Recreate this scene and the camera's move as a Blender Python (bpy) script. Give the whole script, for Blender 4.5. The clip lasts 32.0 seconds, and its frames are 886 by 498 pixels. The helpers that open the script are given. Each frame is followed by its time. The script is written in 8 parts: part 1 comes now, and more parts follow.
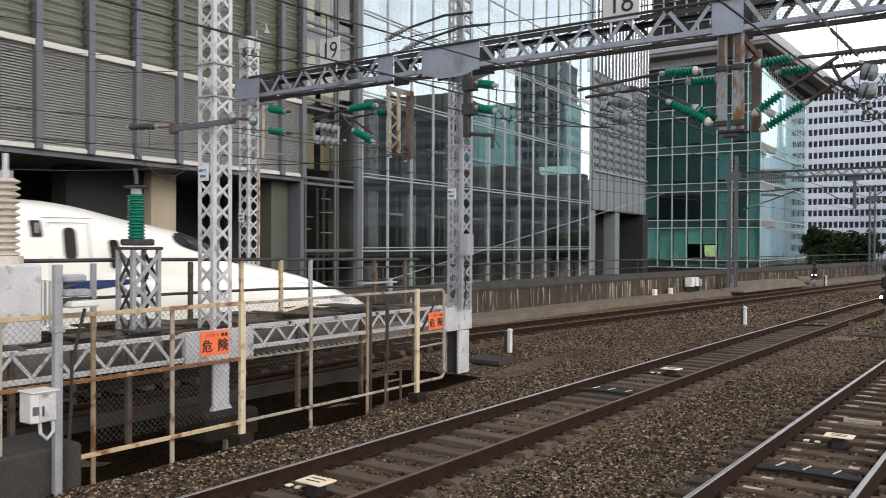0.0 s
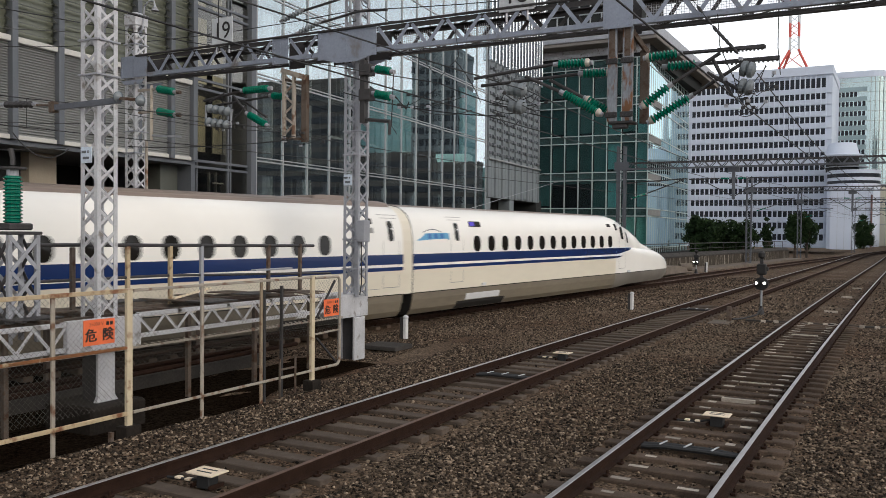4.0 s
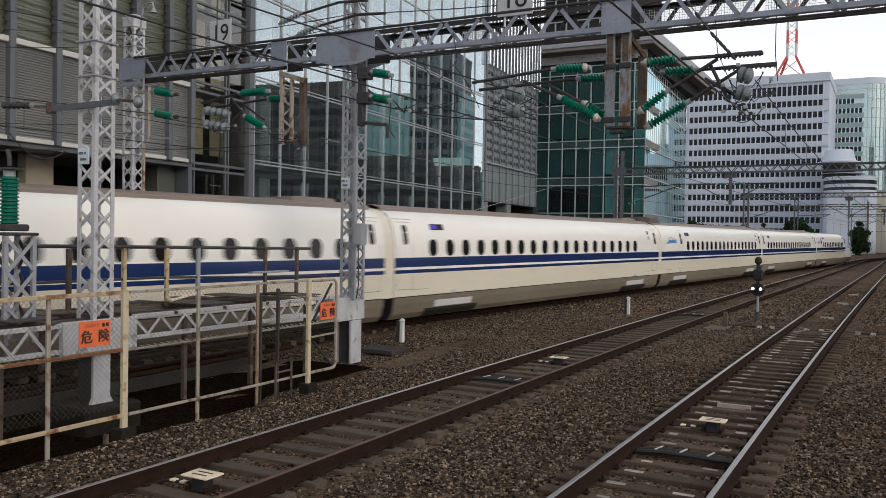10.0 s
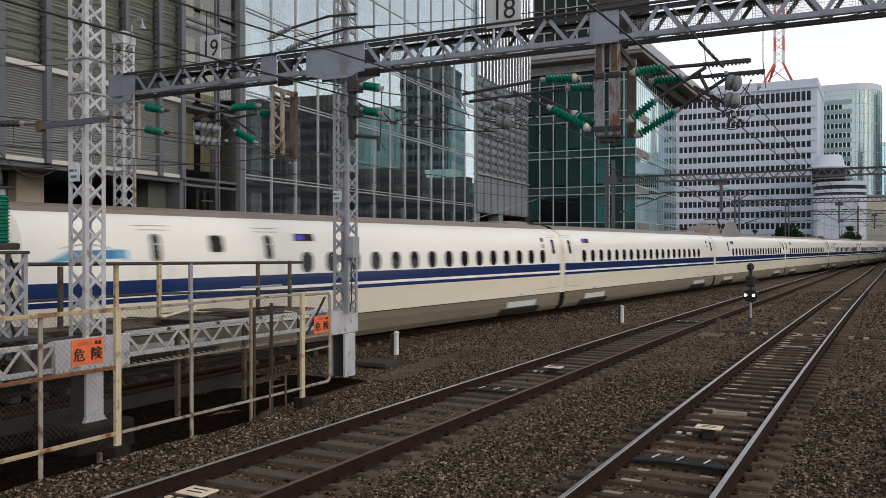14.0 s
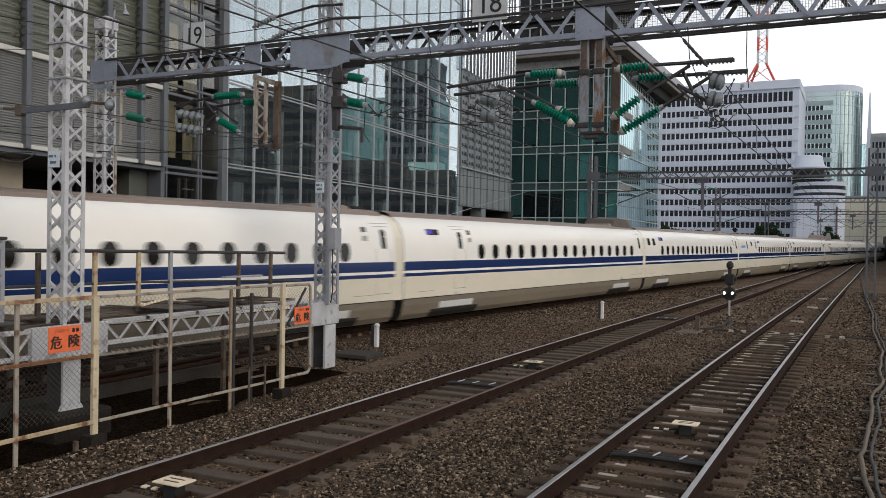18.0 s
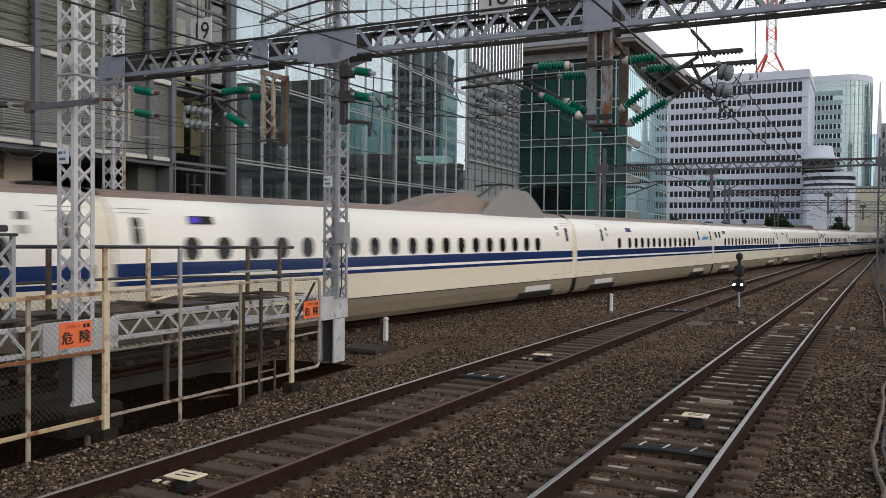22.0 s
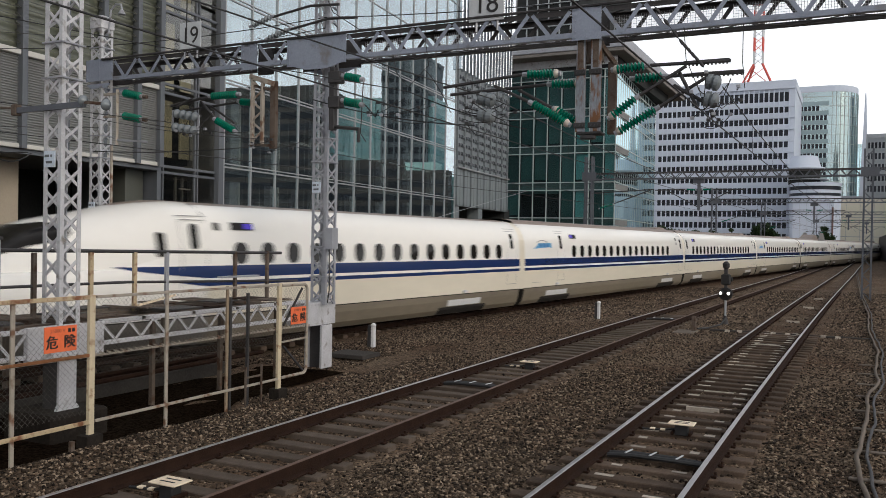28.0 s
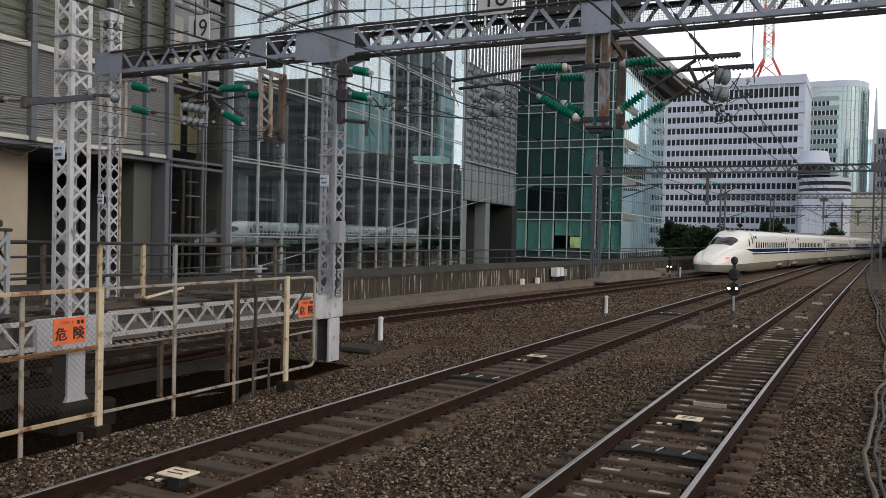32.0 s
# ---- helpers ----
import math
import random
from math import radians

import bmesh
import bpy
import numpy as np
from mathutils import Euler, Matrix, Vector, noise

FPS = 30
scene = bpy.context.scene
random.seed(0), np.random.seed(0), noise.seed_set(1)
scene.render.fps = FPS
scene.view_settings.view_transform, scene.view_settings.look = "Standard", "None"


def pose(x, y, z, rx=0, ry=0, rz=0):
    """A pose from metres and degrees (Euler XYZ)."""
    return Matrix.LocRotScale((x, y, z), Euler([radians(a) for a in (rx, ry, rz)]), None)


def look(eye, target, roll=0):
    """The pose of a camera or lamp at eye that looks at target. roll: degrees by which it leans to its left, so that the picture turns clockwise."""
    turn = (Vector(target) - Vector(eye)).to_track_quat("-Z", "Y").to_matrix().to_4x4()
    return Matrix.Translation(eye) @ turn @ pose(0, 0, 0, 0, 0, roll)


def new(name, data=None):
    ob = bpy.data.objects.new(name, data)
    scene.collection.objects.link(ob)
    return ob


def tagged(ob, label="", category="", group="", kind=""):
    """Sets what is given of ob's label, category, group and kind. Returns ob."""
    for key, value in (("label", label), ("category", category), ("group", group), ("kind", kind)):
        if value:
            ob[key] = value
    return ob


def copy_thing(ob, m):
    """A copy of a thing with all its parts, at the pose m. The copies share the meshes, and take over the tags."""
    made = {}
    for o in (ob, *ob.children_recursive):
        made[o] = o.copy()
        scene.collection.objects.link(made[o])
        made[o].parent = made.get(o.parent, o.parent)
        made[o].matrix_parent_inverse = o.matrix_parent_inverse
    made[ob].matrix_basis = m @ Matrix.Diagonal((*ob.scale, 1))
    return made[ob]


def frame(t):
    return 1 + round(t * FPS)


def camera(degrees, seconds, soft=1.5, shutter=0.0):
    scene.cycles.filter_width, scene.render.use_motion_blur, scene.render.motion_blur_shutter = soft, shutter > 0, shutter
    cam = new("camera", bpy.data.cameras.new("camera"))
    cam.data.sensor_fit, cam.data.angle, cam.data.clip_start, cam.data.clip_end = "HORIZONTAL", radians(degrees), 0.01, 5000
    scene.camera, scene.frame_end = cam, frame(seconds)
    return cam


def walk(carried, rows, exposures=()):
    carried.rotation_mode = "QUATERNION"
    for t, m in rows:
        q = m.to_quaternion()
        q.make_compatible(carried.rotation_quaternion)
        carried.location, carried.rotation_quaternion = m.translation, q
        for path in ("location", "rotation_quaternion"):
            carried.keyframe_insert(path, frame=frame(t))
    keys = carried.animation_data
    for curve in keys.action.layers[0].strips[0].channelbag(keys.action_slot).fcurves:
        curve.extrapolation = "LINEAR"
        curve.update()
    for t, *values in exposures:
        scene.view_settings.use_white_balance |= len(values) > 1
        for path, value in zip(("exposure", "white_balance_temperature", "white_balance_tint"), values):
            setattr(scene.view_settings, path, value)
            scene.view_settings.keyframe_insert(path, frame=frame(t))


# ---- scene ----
cam = camera(55.66, 32.0, soft=0.7, shutter=0.5)
EYE = (0.0, 0.0, 2.825)
# seconds and the camera's turn (Euler XYZ, degrees); it is held in one place
TURNS = [
    (0, 89.62, -0.22, 35.45),
    (0.5, 89.97, -0.50, 33.57),
    (1, 89.80, -0.64, 31.60),
    (1.5, 89.52, -0.55, 30.17),
    (2, 89.13, -0.52, 29.15),
    (2.5, 88.78, -0.51, 28.57),
    (3, 88.77, -0.57, 28.45),
    (3.5, 88.76, -0.58, 28.46),
    (5.5, 88.74, -0.54, 27.78),
    (6, 88.77, -0.69, 27.70),
    (6.5, 88.67, -0.85, 28.01),
    (7, 88.56, -0.99, 28.28),
    (7.5, 88.50, -0.97, 28.23),
    (8, 88.64, -1.01, 28.24),
    (8.5, 88.75, -1.02, 27.95),
    (9, 88.98, -1.04, 27.75),
    (9.5, 89.28, -1.06, 28.01),
    (10, 89.01, -0.92, 28.18),
    (10.5, 89.02, -0.59, 28.14),
    (11, 89.39, -0.28, 28.01),
    (11.5, 89.83, -0.17, 27.74),
    (12, 89.94, 0.07, 27.54),
    (12.5, 89.88, 0.03, 27.69),
    (13, 89.82, 0.05, 27.92),
    (13.5, 89.76, 0.02, 27.84),
    (14, 89.80, 0.02, 27.68),
    (14.5, 89.88, 0.15, 27.62),
    (16.5, 89.74, -0.91, 26.94),
    (17, 89.76, -0.97, 26.71),
    (17.5, 89.64, -0.95, 26.58),
    (18, 89.34, -0.98, 26.46),
    (18.5, 89.29, -0.89, 26.34),
    (19, 89.26, -0.91, 26.39),
    (19.5, 89.21, -1.03, 26.52),
    (20, 89.19, -1.14, 26.66),
    (20.5, 89.04, -1.15, 26.88),
    (21, 88.84, -1.00, 27.09),
    (21.5, 88.86, -0.80, 27.11),
    (22, 88.89, -0.58, 27.03),
    (22.5, 88.90, -0.52, 27.20),
    (23, 89.03, -0.53, 27.41),
    (23.5, 89.20, -0.70, 27.27),
    (24, 89.23, -0.85, 26.99),
    (24.5, 89.15, -0.92, 26.72),
    (25, 89.07, -0.90, 26.54),
    (25.5, 88.92, -0.92, 26.59),
    (27.5, 89.16, -1.03, 26.42),
    (28, 89.35, -1.01, 26.23),
    (28.5, 89.35, -0.99, 26.16),
    (29, 89.22, -1.03, 26.25),
    (29.5, 89.07, -1.05, 26.43),
    (30, 89.01, -1.15, 26.60),
    (30.5, 89.07, -1.26, 26.68),
    (31, 89.05, -1.26, 26.66),
    (31.5, 88.95, -1.37, 26.71),
    (32, 88.92, -1.27, 26.75),
]
walk(cam, [(t, pose(*EYE, rx, ry, rz)) for t, rx, ry, rz in TURNS],
     exposures=[(0, 0.35), (0.5, 0.15), (1, -0.08), (2, -0.12), (3.5, -0.14), (7, -0.14), (8, -0.24), (9, -0.34), (12, -0.36), (17, -0.32), (32, -0.28)])

# ---- world and light ----
SUN_ELEVATION, SUN_AZIMUTH = 24.0, 112.0
world = bpy.data.worlds.new("sky")
scene.world = world
world.use_nodes = True
wn, wl = world.node_tree.nodes, world.node_tree.links
wn.clear()
w_out, w_bg = wn.new("ShaderNodeOutputWorld"), wn.new("ShaderNodeBackground")
sky = wn.new("ShaderNodeTexSky")
sky.sky_type, sky.sun_disc = "NISHITA", False
sky.sun_elevation, sky.sun_rotation = radians(SUN_ELEVATION), radians(SUN_AZIMUTH)
sky.air_density, sky.dust_density, sky.ozone_density = 1.0, 3.0, 1.0
w_co, w_map, w_noise, w_ramp, w_mix = (wn.new("ShaderNode" + n) for n in ("TexCoord", "Mapping", "TexNoise", "ValToRGB", "MixRGB"))
w_sep, w_haze, w_max = (wn.new("ShaderNode" + n) for n in ("SeparateXYZ", "ValToRGB", "Math"))
w_map.inputs["Scale"].default_value = (1.0, 1.0, 2.6)
w_noise.inputs["Scale"].default_value, w_noise.inputs["Detail"].default_value = 2.6, 7.0
w_ramp.color_ramp.elements[0].position, w_ramp.color_ramp.elements[1].position = 0.42, 0.62
w_ramp.color_ramp.elements[1].color = (0.80, 0.80, 0.80, 1)
# white haze towards the horizon, broken cloud above it
w_haze.color_ramp.elements[0].position, w_haze.color_ramp.elements[1].position = 0.04, 0.62
w_haze.color_ramp.elements[0].color, w_haze.color_ramp.elements[1].color = (1, 1, 1, 1), (0, 0, 0, 1)
w_max.operation = "MAXIMUM"
w_mix.inputs["Color2"].default_value = (16.5, 16.6, 17.0, 1)
wl.new(w_co.outputs["Generated"], w_map.inputs["Vector"])
wl.new(w_co.outputs["Generated"], w_sep.inputs["Vector"])
wl.new(w_sep.outputs["Z"], w_haze.inputs["Fac"])
wl.new(w_map.outputs["Vector"], w_noise.inputs["Vector"])
wl.new(w_noise.outputs["Fac"], w_ramp.inputs["Fac"])
wl.new(w_ramp.outputs["Color"], w_max.inputs[0])
wl.new(w_haze.outputs["Color"], w_max.inputs[1])
wl.new(w_max.outputs["Value"], w_mix.inputs["Fac"])
wl.new(sky.outputs["Color"], w_mix.inputs["Color1"])
wl.new(w_mix.outputs["Color"], w_bg.inputs["Color"])
w_bg.inputs["Strength"].default_value = 0.105
wl.new(w_bg.outputs["Background"], w_out.inputs["Surface"])

sun_data = bpy.data.lights.new("sun", "SUN")
sun_data.energy, sun_data.angle, sun_data.color = 0.9, radians(24), (1.0, 0.95, 0.88)
sun = new("sun", sun_data)
sun.matrix_world = look((60, -40, 60), (60 - math.sin(radians(SUN_AZIMUTH)), -40 - math.cos(radians(SUN_AZIMUTH)), 60 - math.tan(radians(SUN_ELEVATION))))


# ---- materials ----
def material(name, colour, rough=0.6, metal=0.0, vary=0.25, scale=3.0, fine=40.0, bump=0.15, stain=None, stain_at=0.6, ior=1.5, per_object=0.0, stretch=(1, 1, 1), glow=0.0):
    """A surface with variation at two scales, a fine relief and, with stain, blotches of a second colour."""
    m = bpy.data.materials.new(name)
    m.use_nodes = True
    n, l = m.node_tree.nodes, m.node_tree.links
    b = n["Principled BSDF"]
    b.inputs["Roughness"].default_value, b.inputs["Metallic"].default_value, b.inputs["IOR"].default_value = rough, metal, ior
    if rough >= 0.7 and not metal > 0.5:
        b.inputs["Specular IOR Level"].default_value = 0.12
    co, mp = n.new("ShaderNodeTexCoord"), n.new("ShaderNodeMapping")
    mp.inputs["Scale"].default_value = stretch
    l.new(co.outputs["Object"], mp.inputs["Vector"])
    big, small = n.new("ShaderNodeTexNoise"), n.new("ShaderNodeTexNoise")
    big.inputs["Scale"].default_value, big.inputs["Detail"].default_value = scale, 5.0
    small.inputs["Scale"].default_value, small.inputs["Detail"].default_value = fine, 4.0
    for tex in (big, small):
        l.new(mp.outputs["Vector"], tex.inputs["Vector"])
    ramp = n.new("ShaderNodeValToRGB")
    ramp.color_ramp.elements[0].position, ramp.color_ramp.elements[1].position = 0.3, 0.7
    ramp.color_ramp.elements[0].color = (*[c * (1 - vary) for c in colour], 1)
    ramp.color_ramp.elements[1].color = (*[min(1, c * (1 + vary)) for c in colour], 1)
    av = n.new("ShaderNodeMath")
    av.operation = "MULTIPLY_ADD"
    av.inputs[1].default_value = 0.55
    l.new(big.outputs["Fac"], av.inputs[0])
    half = n.new("ShaderNodeMath")
    half.operation = "MULTIPLY"
    half.inputs[1].default_value = 0.45
    l.new(small.outputs["Fac"], half.inputs[0])
    l.new(half.outputs[0], av.inputs[2])
    l.new(av.outputs[0], ramp.inputs["Fac"])
    colour_out = ramp.outputs["Color"]
    if stain:
        patch, edge, mix = n.new("ShaderNodeTexNoise"), n.new("ShaderNodeValToRGB"), n.new("ShaderNodeMixRGB")
        patch.inputs["Scale"].default_value, patch.inputs["Detail"].default_value = scale * 1.7, 7.0
        edge.color_ramp.elements[0].position, edge.color_ramp.elements[1].position = stain_at, stain_at + 0.12
        mix.inputs["Color2"].default_value = (*stain, 1)
        l.new(mp.outputs["Vector"], patch.inputs["Vector"])
        l.new(patch.outputs["Fac"], edge.inputs["Fac"])
        l.new(edge.outputs["Color"], mix.inputs["Fac"])
        l.new(colour_out, mix.inputs["Color1"])
        colour_out = mix.outputs["Color"]
    if per_object:
        info, hsv, val = n.new("ShaderNodeObjectInfo"), n.new("ShaderNodeHueSaturation"), n.new("ShaderNodeMath")
        val.operation = "MULTIPLY_ADD"
        val.inputs[1].default_value, val.inputs[2].default_value = 2 * per_object, 1 - per_object
        l.new(info.outputs["Random"], val.inputs[0])
        l.new(val.outputs[0], hsv.inputs["Value"])
        l.new(colour_out, hsv.inputs["Color"])
        colour_out = hsv.outputs["Color"]
    l.new(colour_out, b.inputs["Base Color"])
    if bump:
        bp = n.new("ShaderNodeBump")
        bp.inputs["Strength"].default_value, bp.inputs["Distance"].default_value = bump, 0.02
        l.new(small.outputs["Fac"], bp.inputs["Height"])
        l.new(bp.outputs["Normal"], b.inputs["Normal"])
    if glow:
        b.inputs["Emission Color"].default_value, b.inputs["Emission Strength"].default_value = (*colour, 1), glow
    return m


def glass(name, tint, ior=1.7, rough=0.02, wave=0.0, coat=(1, 1, 1), mirror=None):
    """A clear or tinted pane: what lies behind shows through the tint, and the gloss rises at grazing angles."""
    m = bpy.data.materials.new(name)
    m.use_nodes = True
    n, l = m.node_tree.nodes, m.node_tree.links
    n.clear()
    out, mix, clear, gloss, fres = (n.new("ShaderNode" + k) for k in ("OutputMaterial", "MixShader", "BsdfTransparent", "BsdfGlossy", "Fresnel"))
    clear.inputs["Color"].default_value = (*tint, 1)
    gloss.inputs["Roughness"].default_value, gloss.inputs["Color"].default_value = rough, (*coat, 1)
    fres.inputs["IOR"].default_value = ior
    if wave:
        co, tex, bp = n.new("ShaderNodeTexCoord"), n.new("ShaderNodeTexNoise"), n.new("ShaderNodeBump")
        tex.inputs["Scale"].default_value = 0.7
        bp.inputs["Strength"].default_value, bp.inputs["Distance"].default_value = wave, 0.05
        l.new(co.outputs["Object"], tex.inputs["Vector"])
        l.new(tex.outputs["Fac"], bp.inputs["Height"])
        l.new(bp.outputs["Normal"], gloss.inputs["Normal"])
    if mirror:
        # a coated pane: the share of mirrored light is mirror[0] seen square on and rises by mirror[1] towards grazing
        facing, cube, rise = n.new("ShaderNodeLayerWeight"), n.new("ShaderNodeMath"), n.new("ShaderNodeMath")
        cube.operation, rise.operation, rise.use_clamp = "POWER", "MULTIPLY_ADD", True
        cube.inputs[1].default_value = 3.0
        rise.inputs[1].default_value, rise.inputs[2].default_value = mirror[1], mirror[0]
        l.new(facing.outputs["Facing"], cube.inputs[0])
        l.new(cube.outputs[0], rise.inputs[0])
        l.new(rise.outputs[0], mix.inputs["Fac"])
    else:
        l.new(fres.outputs["Fac"], mix.inputs["Fac"])
    l.new(clear.outputs["BSDF"], mix.inputs[1])
    l.new(gloss.outputs["BSDF"], mix.inputs[2])
    l.new(mix.outputs["Shader"], out.inputs["Surface"])
    return m


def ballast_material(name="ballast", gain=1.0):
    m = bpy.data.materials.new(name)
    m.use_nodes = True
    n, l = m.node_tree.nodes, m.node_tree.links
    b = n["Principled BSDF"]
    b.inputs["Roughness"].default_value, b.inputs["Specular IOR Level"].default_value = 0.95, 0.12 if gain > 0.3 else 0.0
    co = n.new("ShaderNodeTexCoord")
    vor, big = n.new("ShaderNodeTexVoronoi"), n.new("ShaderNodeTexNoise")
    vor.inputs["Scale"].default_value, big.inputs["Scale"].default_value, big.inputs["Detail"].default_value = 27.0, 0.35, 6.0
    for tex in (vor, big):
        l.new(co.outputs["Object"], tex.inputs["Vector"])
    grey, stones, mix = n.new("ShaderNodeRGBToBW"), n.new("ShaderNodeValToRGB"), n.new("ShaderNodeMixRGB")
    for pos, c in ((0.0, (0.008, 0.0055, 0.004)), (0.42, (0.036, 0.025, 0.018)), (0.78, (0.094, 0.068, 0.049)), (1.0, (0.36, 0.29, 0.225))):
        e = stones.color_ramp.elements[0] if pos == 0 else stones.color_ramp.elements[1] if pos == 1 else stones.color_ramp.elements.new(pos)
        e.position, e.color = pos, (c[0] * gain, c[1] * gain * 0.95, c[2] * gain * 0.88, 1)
    tone = n.new("ShaderNodeValToRGB")
    tone.color_ramp.elements[0].position, tone.color_ramp.elements[1].position = 0.35, 0.7
    tone.color_ramp.elements[0].color, tone.color_ramp.elements[1].color = (0.75, 0.62, 0.55, 1), (1.1, 1.08, 1.05, 1)
    mix.blend_type, mix.inputs["Fac"].default_value = "MULTIPLY", 1.0
    l.new(vor.outputs["Color"], grey.inputs["Color"])
    l.new(grey.outputs["Val"], stones.inputs["Fac"])
    l.new(big.outputs["Fac"], tone.inputs["Fac"])
    l.new(stones.outputs["Color"], mix.inputs["Color1"])
    l.new(tone.outputs["Color"], mix.inputs["Color2"])
    l.new(mix.outputs["Color"], b.inputs["Base Color"])
    bp = n.new("ShaderNodeBump")
    bp.invert = True
    bp.inputs["Strength"].default_value, bp.inputs["Distance"].default_value = 1.0, 0.035
    l.new(vor.outputs["Distance"], bp.inputs["Height"])
    l.new(bp.outputs["Normal"], b.inputs["Normal"])
    return m


def island_material(name, dark, light, rough=0.9, middle=None):
    """For loose pieces joined into one mesh: each piece takes a tone of its own."""
    m = bpy.data.materials.new(name)
    m.use_nodes = True
    n, l = m.node_tree.nodes, m.node_tree.links
    b = n["Principled BSDF"]
    b.inputs["Roughness"].default_value, b.inputs["Specular IOR Level"].default_value = rough, 0.15
    geo, ramp = n.new("ShaderNodeNewGeometry"), n.new("ShaderNodeValToRGB")
    ramp.color_ramp.elements[0].color, ramp.color_ramp.elements[1].color = (*dark, 1), (*light, 1)
    if middle:
        ramp.color_ramp.elements.new(0.72).color = (*middle, 1)
    l.new(geo.outputs["Random Per Island"], ramp.inputs["Fac"])
    l.new(ramp.outputs["Color"], b.inputs["Base Color"])
    return m


BALLAST = ballast_material(gain=0.74)
# ballast cut to 9 percent: walkway shade put into its colour
SHADEBALLAST = ballast_material("shade_dark_ballast", 0.09)
STONE = island_material("ballast_stone", (0.006, 0.0045, 0.0035), (0.37, 0.285, 0.205), middle=(0.088, 0.064, 0.045))
RUST = material("rusty_rail_steel", (0.028, 0.0145, 0.0098), 0.85, 0.1, 0.35, 5, 60, 0.4)
RAILHEAD = material("polished_rail_head", (0.48, 0.455, 0.44), 0.38, 1.0, 0.12, 4, 30, 0.05)
RAILDULL = material("worn_brown_rail_head", (0.13, 0.078, 0.055), 0.6, 0.3, 0.2, 4, 30, 0.1)
SLEEPER = material("oily_sleeper", (0.092, 0.066, 0.049), 0.85, 0, 0.4, 5, 50, 0.4, per_object=0.3)
CONCRETE_SLEEPER = material("grey_concrete_sleeper", (0.105, 0.082, 0.065), 0.85, 0, 0.28, 6, 60, 0.3, per_object=0.18)
PLATE = material("pale_worn_pad", (0.42, 0.37, 0.31), 0.7, 0, 0.3, 8, 60, 0.2, per_object=0.35)
GALV = material("galvanised_steel", (0.36, 0.37, 0.40), 0.5, 0.35, 0.16, 2.5, 30, 0.1, stain=(0.22, 0.20, 0.19), stain_at=0.62)
GALV_PALE = material("pale_galvanised_steel", (0.55, 0.55, 0.57), 0.5, 0.2, 0.2, 2.5, 30, 0.15, stain=(0.24, 0.22, 0.20), stain_at=0.58)
BEAM = material("blue_grey_painted_beam", (0.27, 0.30, 0.365), 0.5, 0.2, 0.18, 1.5, 25, 0.1, stain=(0.19, 0.18, 0.18), stain_at=0.60)
DARKSTEEL = material("dark_weathered_steel", (0.055, 0.052, 0.053), 0.6, 0.4, 0.3, 4, 40, 0.2)
RUSTY = material("rust_streaked_steel", (0.125, 0.098, 0.080), 0.75, 0.1, 0.35, 3, 30, 0.3, stain=(0.085, 0.050, 0.034), stain_at=0.52)
BEIGE = material("weathered_beige_paint", (0.48, 0.375, 0.235), 0.65, 0, 0.15, 3, 40, 0.15, stain=(0.20, 0.085, 0.04), stain_at=0.51)
RUSTORANGE = material("orange_rusted_steel", (0.21, 0.095, 0.045), 0.8, 0, 0.4, 4, 40, 0.25, stain=(0.36, 0.28, 0.18), stain_at=0.6)
CREAMPAINT = material("weathered_cream_paint", (0.58, 0.49, 0.34), 0.65, 0, 0.12, 3, 40, 0.15, stain=(0.24, 0.12, 0.06), stain_at=0.60)
BROWNPAINT = material("rust_brown_paint", (0.26, 0.20, 0.14), 0.7, 0, 0.2, 3, 40, 0.15, stain=(0.13, 0.06, 0.035), stain_at=0.5)
PALEPAINT = material("weathered_pale_paint", (0.34, 0.30, 0.25), 0.65, 0, 0.15, 3, 40, 0.15, stain=(0.16, 0.085, 0.05), stain_at=0.54)
WIRE = material("grey_chain_link_wire", (0.10, 0.095, 0.085), 0.8, 0.0, 0.2, 6, 40, 0)
CABLE = material("black_cable", (0.02, 0.02, 0.021), 0.6, 0, 0.3, 6, 40, 0)
GREEN = material("green_glazed_insulator", (0.0, 0.150, 0.095), 0.22, 0, 0.12, 3, 30, 0)
PORCELAIN = material("grey_porcelain", (0.19, 0.215, 0.23), 0.25, 0, 0.1, 3, 30, 0)
CREAM = material("cream_porcelain", (0.52, 0.47, 0.41), 0.35, 0, 0.15, 3, 30, 0)
ORANGE = material("orange_sign_face", (0.80, 0.165, 0.055), 0.5, 0, 0.12, 6, 40, 0)
INK = material("black_sign_paint", (0.015, 0.014, 0.014), 0.6, 0, 0.2, 6, 40, 0)
FADED = material("faded_red_lettering", (0.42, 0.10, 0.05), 0.6, 0, 0.2, 6, 40, 0)
SIGNWHITE = material("grey_white_sign_face", (0.50, 0.52, 0.54), 0.5, 0, 0.1, 4, 40, 0)
LABELBLUE = material("pale_blue_plate", (0.55, 0.62, 0.70), 0.5, 0, 0.2, 9, 40, 0)
CONCRETE = material("weathered_concrete", (0.165, 0.138, 0.113), 0.9, 0, 0.25, 1.2, 25, 0.35, stain=(0.13, 0.105, 0.09), stain_at=0.56)
DARKCONCRETE = material("dark_concrete", (0.055, 0.050, 0.046), 0.9, 0, 0.35, 1.5, 25, 0.35)
STREAKED = material("lime_streaked_wall", (0.058, 0.048, 0.038), 0.9, 0, 0.5, 1.4, 22, 0.3, stain=(0.40, 0.37, 0.32), stain_at=0.56, stretch=(2.6, 2.6, 0.20))
# near-black tone for the mast and fence post footings
FOOTINGBLACK = material("near_black_footing", (0.022, 0.018, 0.015), 0.9, 0, 0.5, 1.5, 20, 0.5, stain=(0.05, 0.040, 0.033), stain_at=0.62)
